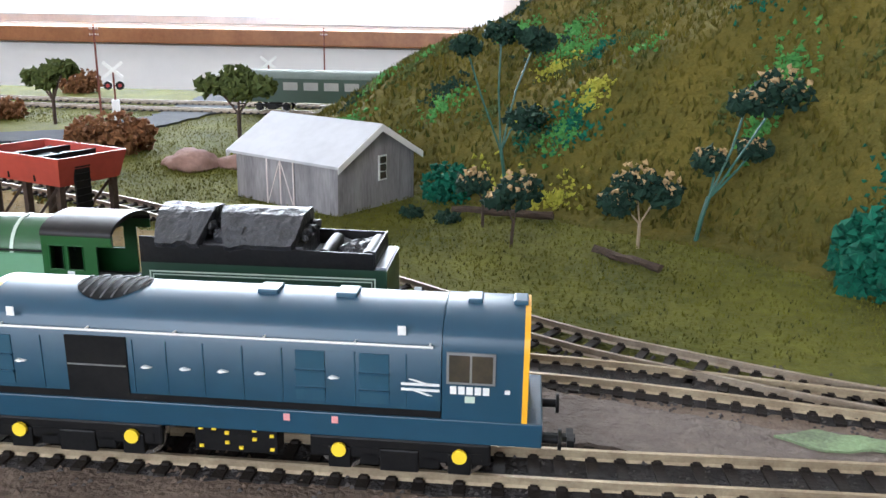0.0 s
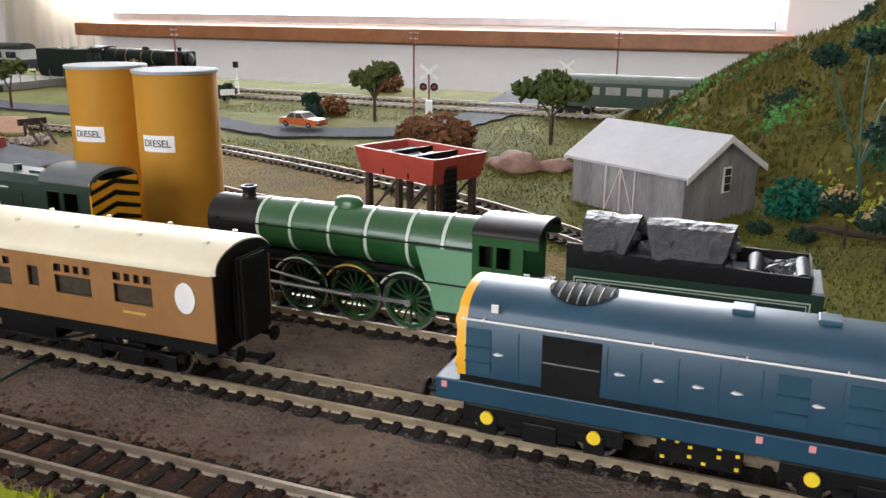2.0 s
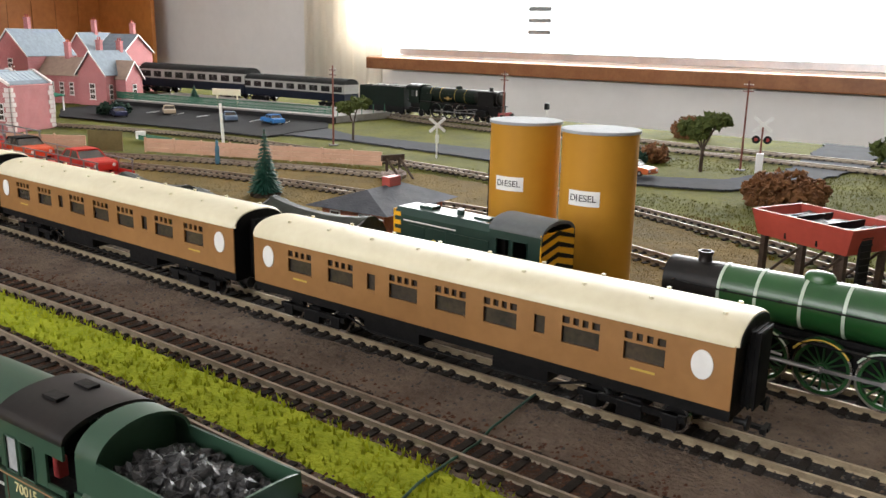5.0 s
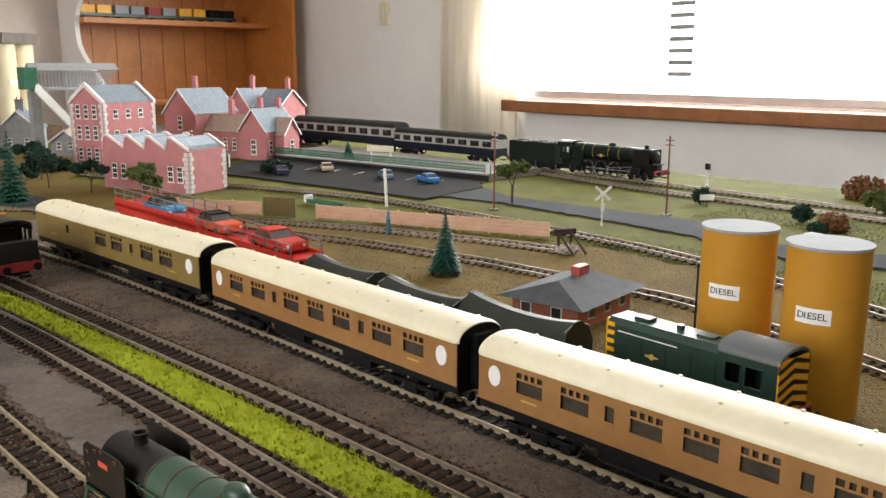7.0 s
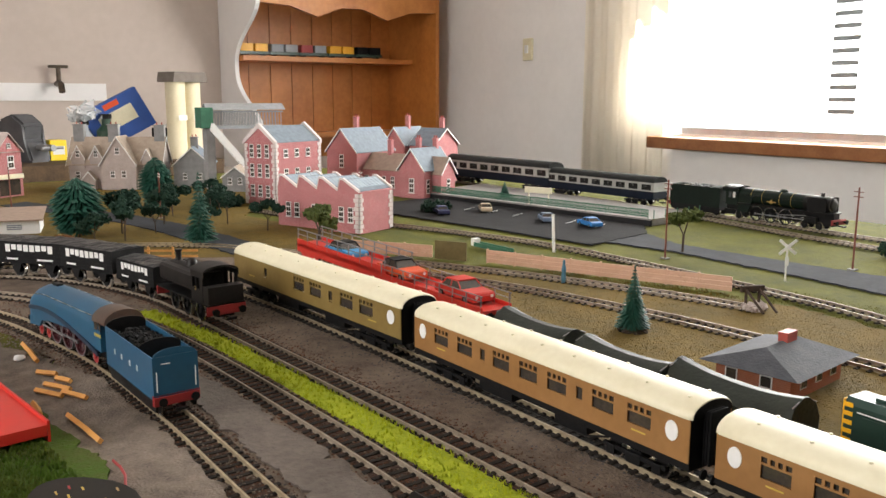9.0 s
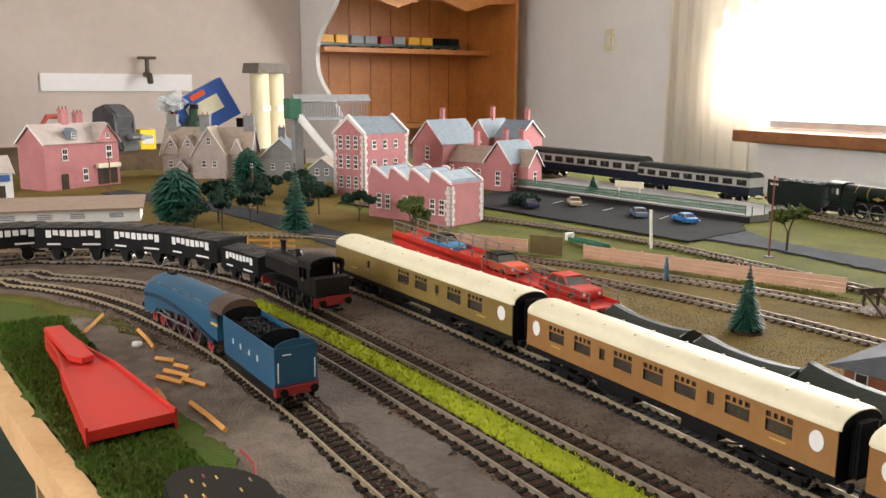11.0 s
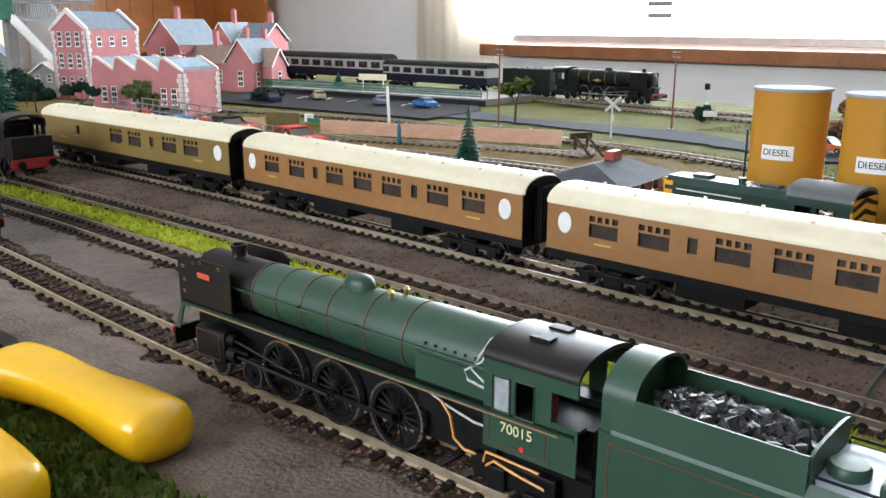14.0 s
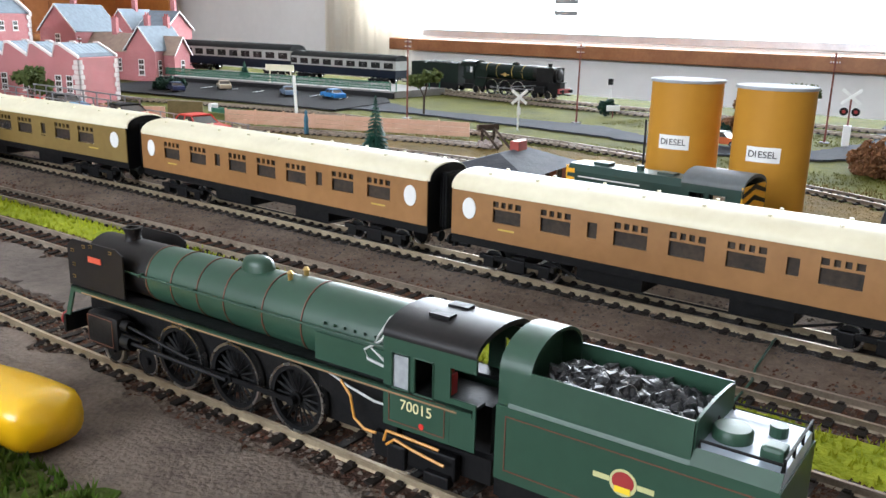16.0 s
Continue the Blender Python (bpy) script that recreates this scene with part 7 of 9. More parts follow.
def conifer(m, h, r, label, seed, round_top=False):
    c = thing("conifer", m, label, "tree", "bottle brush conifers")
    rnd = random.Random(seed)
    bm = bm_new()
    cyl(bm, (0, 0, 0), (0, 0, h * .96), .0012, .0005, 8)
    part("trunk", bm, M_TRUNK, c)
    bm = bm_new()
    layers = 17
    for i in range(layers):
        t_ = i / (layers - 1)
        z = h * (.10 + .86 * t_)
        rr = r * ((1 - t_) * .92 + .08) if not round_top else r * math.sqrt(max(.05, 1 - (2 * t_ - .9) ** 2 * .8))
        k = 26
        off = rnd.random()
        for j in range(k):
            a = 6.2832 * (j + off) / k
            l_ = rr * (.82 + .3 * rnd.random())
            w = rr * .085
            d, nn = Vector((math.cos(a), math.sin(a), 0)), Vector((-math.sin(a), math.cos(a), 0))
            p0 = Vector((0, 0, z + r * .10))
            p1 = Vector((0, 0, z - r * .12 * rnd.random())) + d * l_
            vs = [bm.verts.new(p) for p in (p0 - nn * w * .5, p0 + nn * w * .5, p1 + nn * w, p1 - nn * w, (p0 + p1) / 2 + Vector((0, 0, w * 1.6)))]
            for f in ((0, 1, 4), (1, 2, 4), (2, 3, 4), (3, 0, 4), (3, 2, 1, 0)):
                bm.faces.new([vs[q] for q in f])
    part("crown", bm, M_CONIFER, c)
    return c


# hill
FOOT = [(-0.30, 1.36), (-0.25, 1.00), (-0.175, 0.760), (-0.040, 0.650), (0.032, 0.612), (0.075, 0.580), (0.148, 0.538), (0.200, 0.482), (0.225, 0.450), (0.36, 0.405), (0.7, 0.36), (1.5, 0.33)]


def foot_distance(x, y):
    best, side = 9.0, 1
    dl = 9.0
    for i, (a, b) in enumerate(zip(FOOT, FOOT[1:])):
        ax, ay, bx, by = *a, *b
        t_ = max(0, min(1, ((x - ax) * (bx - ax) + (y - ay) * (by - ay)) / ((bx - ax) ** 2 + (by - ay) ** 2)))
        d = math.hypot(x - ax - t_ * (bx - ax), y - ay - t_ * (by - ay))
        if d < best:
            best, side = d, (bx - ax) * (y - ay) - (by - ay) * (x - ax)
        if i < 3:
            dl = min(dl, d)
    return (best if side > 0 else -best), dl


def hill_z(x, y):
    d, dl = foot_distance(x, y)
    if d < 0:
        return -0.004
    left = .62 * dl if dl < .22 else .136 + 0.95 * (dl - .22)
    front = 0.35 * d if d < .03 else .0105 + 1.25 * (d - .03)
    z = min(left, front)
    z = z if z < .30 else .30 + .15 * (z - .30)
    k = max(0, min(1, (y - .86) / .20))
    z *= 1 - .72 * k * k * (3 - 2 * k)
    n = noise.noise((x * 11, y * 11, 1)) * .012 + noise.noise((x * 34, y * 34, 7)) * .005 + noise.noise((x * 120, y * 120, 9)) * .0018
    return max(-0.003, z + n * min(1, d * 18))


bm = bm_new()
NX, NY = 150, 96
grid = [[bm.verts.new((-0.28 + 1.75 * i / NX * (0.45 + .55 * i / NX), 0.33 + 1.035 * j / NY, 0)) for j in range(NY + 1)] for i in range(NX + 1)]
for col in grid:
    for v in col:
        v.co.z = hill_z(v.co.x, v.co.y)
for i in range(NX):
    for j in range(NY):
        q = [grid[i][j], grid[i + 1][j], grid[i + 1][j + 1], grid[i][j + 1]]
        if max(p.co.z for p in q) > -0.0025:
            bm.faces.new(q)
for v in [v for v in bm.verts if not v.link_faces]:
    bm.verts.remove(v)
tagged(smooth(link("hill", bm, M_HILL), 60), "steep olive grass covered hillside beside the hut", "hill", kind="structure")


def on_hill(x0, x1, y0, y1, zmin=.004):
    def pick(rnd):
        x, y = x0 + (x1 - x0) * rnd.random(), y0 + (y1 - y0) * rnd.random()
        z = hill_z(x, y)
        return (x, y, z - .0005) if z > zmin else None
    return pick


tufts("hill_grass", on_hill(-0.2, 0.75, 0.36, 1.2), 42000, mat("hill_blade", (0.128, 0.106, 0.016), (0.064, 0.066, 0.011), 30, 0.95), "short olive grass fibres on the hill", .0042, 11)
tufts("hill_grass", on_hill(-0.2, 0.75, 0.36, 1.2), 2600, mat("dark_hill_blade", (0.045, 0.055, 0.010), (0.05, 0.060, 0.012), 30, 0.95), "dark grass fibres on the hill", .0050, 12)
_rnd = random.Random(77)
for mt, cnt, lab, rad in ((M_LEAFYEL, 12, "yellow green flock patch on the hill", .011), (M_LEAFBRT, 15, "bright green flock patch on the hill", .014), (M_LEAFTEAL, 9, "teal green flock patch on the hill", .013), (M_LEAFDK, 8, "dark green flock patch on the hill", .014), (M_LEAFOL, 14, "olive flock patch on the hill", .018)):
    bm = bm_new()
    for _ in range(cnt * 2):
        wide = .5 + .9 * _rnd.random()
        for _try in range(20):
            x, y = -0.14 + .62 * _rnd.random(), .50 + .48 * _rnd.random()
            if foot_distance(x, y)[0] > .02:
                break
        for _k in range(int(190 * wide)):
            a, rr = _rnd.random() * 6.28, rad * wide * abs(_rnd.gauss(0, .8))
            xx, yy = x + rr * math.cos(a), y + rr * math.sin(a) * .8
            zz = hill_z(xx, yy)
            if zz > .003:
                clumps(bm, _rnd, (xx, yy, zz + .0006), .0022, 1, .0021)
    tagged(link("flock_patch", bm, mt), lab, "foliage", kind="stuff")
bm = bm_new()
for _k in range(700):
    a, rr = _rnd.random() * 6.28, .034 * _rnd.random() ** .6
    xx, yy = .325 + rr * math.cos(a), .70 + rr * math.sin(a)
    clumps(bm, _rnd, (xx, yy, hill_z(xx, yy) + .001), .002, 1, .0028)
tagged(link("flock_patch", bm, M_LEAFBR), "russet brown flock patch on the hill", "foliage", kind="stuff")

# ---------------------------------------------------------------- hillside trees and meadow
tree(pose(0.028, 0.640, hill_z(0.028, 0.640)), "tall teal stemmed tree with three dark crown heads", .11, [(-.030, 0, .098, .011), (-.006, .004, .107, .013), (.018, -.002, .104, .012), (.012, .006, .050, .016)], M_LEAFDK, M_TRUNKG, 1, -.008, .0013)
tree(pose(0.146, 0.547, 0.004), "tall leaning teal stemmed tree with dark crown", .10, [(.040, .004, .085, .018), (.020, -.004, .080, .010), (.005, .006, .045, .011), (.030, .010, .052, .010)], M_LEAFDK, M_TRUNKG, 2, .010, .0014, M_FLOWER)
tree(pose(0.018, 0.566, 0.001), "small dark leaved tree at the hill foot", .035, [(-.006, 0, .027, .011)], M_LEAFDK, M_TRUNK, 3, 0, .0010, M_FLOWER)
tree(pose(0.038, 0.522, 0.001), "small twig tree with buff blossom", .035, [(.004, 0, .032, .014), (-.008, .004, .026, .009)], M_LEAFDK, M_TRUNK, 4, .002, .0010, M_FLOWER)
tree(pose(0.111, 0.532, 0.001), "dark leaved tree with pale trunk", .045, [(-.004, 0, .037, .014), (.012, .004, .032, .012), (-.014, -.003, .026, .011)], M_LEAFDK, M_PALEBARK, 5, 0, .0010, M_FLOWER)
bush(pose(-0.012, 0.640, 0.0), "dark teal bush beside the hut", .020, M_LEAFTEAL, 6, 420, .0026, .9)
bush(pose(0.225, 0.468, 0.004), "large bright teal green bush at the hill foot", .030, M_LEAFTEAL, 7, 900, .0032, .85)
for a, b_, r_, sd in (((-.005, .598, .003), (.062, .585, .004), .0024, 1), ((.085, .512, .003), (.118, .482, .003), .0022, 2)):
    rnd = random.Random(sd)
    bm = bm_new()
    pts = [Vector(a).lerp(Vector(b_), k / 7) + Vector((0, 0, .001 * rnd.random())) for k in range(8)]
    tube(bm, pts, r_, 7)
    for v in bm.verts:
        v.co += Vector((rnd.random() - .5, rnd.random() - .5, rnd.random() - .5)) * .0012
    tagged(link("log", bm, M_TRUNK), "grey brown fallen log lying on the grass", "log")
for x, y in ((-.03, .585), (-.005, .575)):
    bush(pose(x, y, 0), "low dark shrub on the meadow", .008, M_LEAFDK, int(x * 1000) + 90, 120, .002, .6)


def meadow(x0, x1, y0, y1, keep):
    def pick(rnd):
        x, y = x0 + (x1 - x0) * rnd.random(), y0 + (y1 - y0) * rnd.random()
        return (x, y, 0.0008) if keep(x, y) else None
    return pick


def raised(z, pick):
    def out(rnd):
        q = pick(rnd)
        return (q[0], q[1], z) if q else None
    return out


def clear_of(lines, gap):
    pts = [(p.x, p.y) for l in lines for p in l[::3]]

    def ok(x, y):
        return all((x - a) ** 2 + (y - b) ** 2 > gap * gap for a, b in pts)
    return ok


_free = clear_of([LINE_F, LINE_S, LINE_P, LINE_G, LINE_E], .017)
M_BLADE1 = mat("olive_blade", (0.140, 0.138, 0.017), (0.08, 0.085, 0.012), 30, 0.95)
M_BLADE2 = mat("ochre_blade", (0.200, 0.132, 0.027), (0.12, 0.086, 0.02), 30, 0.95)
M_BLADE3 = mat("green_blade", (0.070, 0.135, 0.014), (0.085, 0.10, 0.018), 30, 0.95)
M_BLADE4 = mat("lime_blade", (0.45, 0.50, 0.03), (0.30, 0.36, 0.02), 30, 0.95)
tufts("meadow_grass", meadow(-0.28, 0.45, 0.37, 0.80, _free), 30000, M_BLADE1, "short olive grass fibres on the meadow", .0014, 21)
tufts("meadow_grass", meadow(-0.28, 0.45, 0.37, 0.70, _free), 2000, mat("dark_blade", (0.05, 0.055, 0.012), (0.07, 0.07, 0.018), 30, 0.95), "dark olive grass fibres on the meadow", .0016, 22)
tufts("meadow_grass", meadow(-1.0, -0.28, 0.375, 0.68, _free), 18000, M_BLADE2, "short ochre grass fibres between sidings", .0018, 23)
tufts("meadow_grass", meadow(-0.75, -0.15, 0.68, 1.06, lambda x, y: _free(x, y) and not (0.76 < y < 0.95 and x < -.36)), 14000, M_BLADE1, "short olive grass fibres by the road", .0015, 24)
tufts("edge_grass", raised(.0040, meadow(-1.08, -0.27, -0.13, -0.008, lambda x, y: -0.062 + (x + .42) * .125 < y < -.028 + (min(x, -.36) + .6) * .09)), 26000, M_BLADE3, "green grass fibres along the layout edge", .0030, 25)


def on_strip(rnd):
    i = rnd.randrange(_k)
    r = _rows[min(i, len(_rows) - 1)]
    p = r[rnd.randrange(len(r))]
    return p[0] + rnd.gauss(0, .002), p[1] + rnd.gauss(0, .0016), p[2] - .0006


tufts("strip_grass", on_strip, 16000, M_BLADE4, "bright lime flock fibres between tracks", .0026, 26)

# ---------------------------------------------------------------- road side
tree(pose(-0.497, 0.950, 0.002), "olive foam tree on a forked trunk", .07, [(-.018, 0, .050, .015), (.004, .004, .058, .016), (.020, -.003, .062, .013), (-.004, -.004, .046, .012)], M_LEAFOL, M_TRUNK, 31, 0, .0022, None, n=200, size=.0036)
tree(pose(-0.251, 0.869, 0.002), "wide olive foam tree on a forked trunk", .08, [(-.026, 0, .054, .016), (0, .004, .062, .018), (.026, -.003, .054, .015), (.004, -.006, .050, .016)], M_LEAFOL, M_TRUNK, 32, 0, .0022, None, n=220, size=.0036)
bush(pose(-0.345, 0.790, 0.0), "heap of tangled russet brown brushwood", .040, M_LEAFBR, 33, 1500, .0032, .62)
bush(pose(-0.575, 0.985, 0.0), "brown twiggy bush beside the line", .020, M_LEAFBR, 34, 420, .0030, .8)
bush(pose(-0.660, 1.295, 0.0), "brown twiggy bush under the window", .032, M_LEAFBR, 35, 700, .0034, .75)
for x, y, s_ in ((-0.63, 1.02, .014), (-0.80, 1.06, .015), (-0.57, 0.93, .011)):
    bush(pose(x, y, 0.006), "small dark green shrub beside the line", s_, M_LEAFDK, int(abs(x) * 100), 220, .0028, .85)
bush(pose(-0.20, 1.28, 0.0), "round teal green bush near the wall", .024, M_LEAFTEAL, 37, 420, .003, .8)
for x, y, s_, sd in ((-0.238, 0.722, .020, 1), (-0.205, 0.735, .014, 2), (-0.262, 0.735, .010, 3)):
    bm = bm_new()
    bmesh.ops.create_icosphere(bm, subdivisions=3, radius=s_)
    for v in bm.verts:
        v.co *= 1 + .35 * noise.noise(v.co * 90 + Vector((sd * 5, 0, 0)))
        v.co.z *= .55
        v.co.z += s_ * .25
    o = link("rock", bm, M_ROCK)
    o.matrix_world = pose(x, y, 0)
    tagged(smooth(o, 50), "rounded pinkish brown rock on the grass", "rock", "rocks")
toy_car(pose(-0.537, 0.852, 0.004, 0, 0, -8), "small orange car with pale blue roof on the road", mat("orange_car_paint", (0.52, 0.12, 0.03), (0.45, 0.10, 0.025), 50, 0.35), M_COACHGREY, k=.95, group="road cars")


def pole(x, y, h, label, lean=0, m=M_RUSTPOLE):
    c = thing("telegraph_pole", pose(x, y, 0.001, 0, lean, 0), label, "pole", "telegraph poles")
    bm = bm_new()
    cyl(bm, (0, 0, 0), (0, 0, h), .0013, .0011, 8)
    part("post", bm, m, c)
    for z in (.94, .88):
        bm = bm_new()
        box(bm, -.0065, .0065, -.0006, .0006, h * z, h * z + .0012)
        a = part("crossarm", bm, m, c)
        for u in (-.005, -.002, .002, .005):
            bm = bm_new()
            cyl(bm, (u, 0, h * z + .0012), (u, 0, h * z + .0030), .0006, n=6)
            part("insulator", bm, M_WHITE, a)
    bm = bm_new()
    box(bm, -.005, .005, -.005, .005, 0, .0015)
    part("base", bm, M_CONC, c)
    return c


for x, y, h in ((-0.969, 0.790, .110), (-0.779, 0.932, .108), (-0.464, 0.992, .108), (-0.288, 1.345, .100), (-1.452, 0.575, .098), (-1.95, 0.10, .09), (-1.75, 0.32, .085)):
    pole(x, y, h, "rust brown telegraph pole with crossarms")


def cross_sign(x, y, lights, h=.05, turn=0):
    c = thing("crossing_sign", pose(x, y, 0.002, 0, 0, turn), "white railway crossing cross with red lamps" if lights else "plain white crossing cross post", "sign", "crossing signs")
    bm = bm_new()
    cyl(bm, (0, 0, 0), (0, 0, h), .0011, n=8)
    part("post", bm, M_RUSTPOLE if lights else M_WHITE, c)
    for s in (-1, 1):
        bm = bm_new()
        d = Vector((.0105, 0, s * .0085))
        n_ = Vector((-d.z, 0, d.x)).normalized() * .0018
        ctr = Vector((0, -.0015, h))
        p = [ctr - d - n_, ctr + d - n_, ctr + d + n_, ctr - d + n_]
        prism(bm, [(q.x, q.z) for q in p], -.0020 - s * .0003, -.0012 - s * .0003, 'y')
        part("cross_arm", bm, M_WHITE, c)
    if lights:
        for s in (-1, 1):
            bm = bm_new()
            cyl(bm, (s * .0065, -.0004, h * .70), (s * .0065, -.0025, h * .70), .0048, n=16)
            l_ = part("lamp_disc", bm, M_BLACK, c)
            bm = bm_new()
            cyl(bm, (s * .0065, -.0025, h * .70), (s * .0065, -.0032, h * .70), .0021, n=12)
            part("lens", bm, M_REDDARK, l_, "dark red lamp lens")
        bm = bm_new()
        box(bm, -.004, .004, -.004, .004, 0, h * .42, .0005)
        part("relay_box", bm, M_WHITE, c, "white equipment box")
    else:
        bm = bm_new()
        box(bm, -.0022, .0022, -.0016, -.0008, h * .45, h * .70)
        part("plate", bm, M_WHITE, c)
    return c


cross_sign(-0.436, 0.975, True, .058, 20)
cross_sign(-0.785, 0.796, False, .042, 60)
cross_sign(-0.325, 1.19, True, .055, 20)
for x, y, z in ((-1.092, 0.694, .055),):
    o = thing("marker_post", pose(x, y, 0.001, 0, -4, 0), "leaning plain white marker post", "post")
    bm = bm_new()
    box(bm, -.0016, .0016, -.0016, .0016, 0, z, .0003)
    part("post", bm, M_WHITE, o)
o = thing("signal_post", pose(-0.842, 1.143, 0.001), "white lattice signal post with black lamp head", "signal")
bm = bm_new()
prism(bm, [(-.0035, 0), (-.0022, 0), (-.0008, .040), (-.0014, .040)], -.0006, .0006, 'y')
prism(bm, [(.0035, 0), (.0022, 0), (.0008, .040), (.0014, .040)], -.0006, .0006, 'y')
for k in range(6):
    box(bm, -.003 + k * .0003, .003 - k * .0003, -.0005, .0005, .004 + k * .006, .005 + k * .006)
part("lattice", bm, M_WHITE, o)
bm = bm_new()
box(bm, -.004, .003, -.003, .003, .040, .050, .001)
part("lamp_head", bm, M_BLACK, o)
o = thing("road_sign", pose(-0.775, 1.03, 0.002, 0, 0, 45), "small tilted white notice board", "sign")
bm = bm_new()
box(bm, -.010, .010, -.0006, .0006, .010, .018)
part("board", bm, M_WHITE, o)
bm = bm_new()
cyl(bm, (0, .001, 0), (0, .001, .012), .0008, n=6)
part("post", bm, M_RUSTPOLE, o)

# buffer stop, pale fence, grey board and green ramp
o = thing("buffer_stop", pose(-0.712, 0.642, 0.002, 0, 0, -18), "brown timber buffer stop with rubble at its foot", "buffer stop")
for s in (-1, 1):
    bm = bm_new()
    tube(bm, [(-.012, s * .008, .022), (.020, s * .008, .002)], .0014, 5)
    tube(bm, [(-.010, s * .008, 0), (-.010, s * .008, .024)], .0016, 5)
    part("strut", bm, M_TRUNK, o)
bm = bm_new()
box(bm, -.0125, -.0090, -.014, .014, .018, .0245, .0004)
part("crossbeam", bm, M_TRUNK, o)
bm = bm_new()
clumps(bm, random.Random(8), (0, -.004, .003), .013, 90, .0035, .5)
part("rubble", bm, M_STONE, o)
FENCE = spline([(-1.255, 0.452), (-1.11, 0.548), (-1.02, 0.590), (-0.926, 0.629), (-0.84, 0.668), (-0.771, 0.700)], 0.0385)
for i, (a, b_) in enumerate(zip(FENCE, FENCE[1:])):
    if -1.155 < a.x < -1.10:
        continue
    d = b_ - a
    c = thing("fence_panel", pose(a.x, a.y, 0.001, 0, 0, math.degrees(math.atan2(d.y, d.x))), "pale pinkish wooden fence panel along the siding", "fence", "pale fence panels")
    L = d.length
    for z0, z1 in ((.001, .0062), (.0066, .0118), (.0122, .0180)):
        bm = bm_new()
        box(bm, .0006, L - .0006, -.0007, .0007, z0, z1)
        part("board", bm, M_WOODFENCE, c)
    bm = bm_new()
    box(bm, -.0010, .0010, -.0013, .0013, 0, .0195)
    part("post", bm, M_WOODFENCE, c)
bm = bm_new()
box(bm, -.024, .024, -.0008, .0008, 0, .026)
o = link("card_board", bm, mat("olive_card", (0.17, 0.135, 0.06), (0.12, 0.095, 0.04), 60, 0.85))
o.matrix_world = pose(-1.125, 0.535, 0.001, 0, 0, 30)
tagged(o, "plain olive brown card standing by the fence", "card")
o = thing("green_trough", pose(-1.150, 0.628, 0.002, 0, 0, 2), "green plastic ramp with white end", "ramp")
for s in (-1, 1):
    bm = bm_new()
    box(bm, -.038, .038, s * .006 - .0008, s * .006 + .0008, .001, .007)
    part("side", bm, M_PLATGREEN, o)
for k in range(12):
    bm = bm_new()
    box(bm, -.036 + k * .0062, -.034 + k * .0062, -.0052, .0052, .002, .0035)
    part("rung", bm, M_PLATGREEN, o)
bm = bm_new()
box(bm, -.046, -.038, -.006, .006, .001, .012, .001)
part("white_end", bm, M_WHITE, o, "white plastic end block")
bm = bm_new()
lathe(bm, [(.0022, 0), (.0030, .007), (.0024, .014), (.0030, .018), (.0022, .022), (.0015, .024), (.0020, .027), (.0005, .030)], 10)
o = link("figurine", bm, mat("dull_blue_plastic", (0.08, 0.20, 0.28), (0.06, 0.15, 0.21), 90, 0.6))
o.matrix_world = pose(-0.925, 0.562, 0.001)
tagged(o, "plain upright blue plastic figurine shape", "figurine")
conifer(pose(-0.729, 0.474, 0.001), .066, .0165, "small dark green bottle brush conifer", 51)
bush(pose(-0.729, 0.474, 0.0), "brown earth mound under the conifer", .014, M_TRUNK, 52, 160, .003, .35)

# platform with railing, name board, parked cars
pl = thing("platform", pose(0, 0, 0), "pale edged station platform with green railing", "platform", kind="structure")
bm = bm_new()
prism(bm, [(-1.19, 1.003), (-1.19, 1.145), (-1.85, 1.130), (-1.78, 0.905)], 0.001, 0.0130, 'z')
part("deck", bm, M_CONC, pl)
bm = bm_new()
prism(bm, [(-1.188, 1.000), (-1.188, 1.0035), (-1.78, 0.9055), (-1.78, 0.902)], 0.0005, 0.0105, 'z')
part("face", bm, M_LOT, pl, "dark platform face")
A_, B_ = Vector((-1.20, 1.006, .013)), Vector((-1.775, 0.910, .013))
for k in range(13):
    a, b_ = A_.lerp(B_, k / 13), A_.lerp(B_, (k + 1) / 13)
    bm = bm_new()
    cyl(bm, a, a + Vector((0, 0, .0155)), .0008, n=6)
    pst = part("post", bm, M_PLATGREEN, pl)
    bm = bm_new()
    for z in (.004, .008, .0145):
        tube(bm, [a + Vector((0, 0, z)), b_ + Vector((0, 0, z))], .0008, 4)
    for j in range(1, 16):
        p = a.lerp(b_, j / 16)
        tube(bm, [p + Vector((0, 0, .002)), p + Vector((0, 0, .0160))], .0009, 4)
    part("railing", bm, M_PLATGREEN, pl)
for k in range(5):
    p = Vector((-1.19, 1.01 + k * .03, .013))
    bm = bm_new()
    cyl(bm, p, p + Vector((0, 0, .0155)), .0008, n=6)
    part("post", bm, M_PLATGREEN, pl)
o = thing("name_board", pose(-1.459, 0.975, 0.013, 0, 0, 22), "cream station name board on two posts", "sign")
bm = bm_new()
box(bm, -.030, .030, -.0010, .0010, .022, .034, .0004)
part("board", bm, M_CREAMROOF, o)
for s in (-1, 1):
    bm = bm_new()
    box(bm, s * .022 - .001, s * .022 + .001, .0010, .0028, 0, .024)
    part("post", bm, M_CREAMROOF, o)
conifer(pose(-1.585, 0.99, 0.013), .035, .013, "small green potted conifer on the platform", 61)
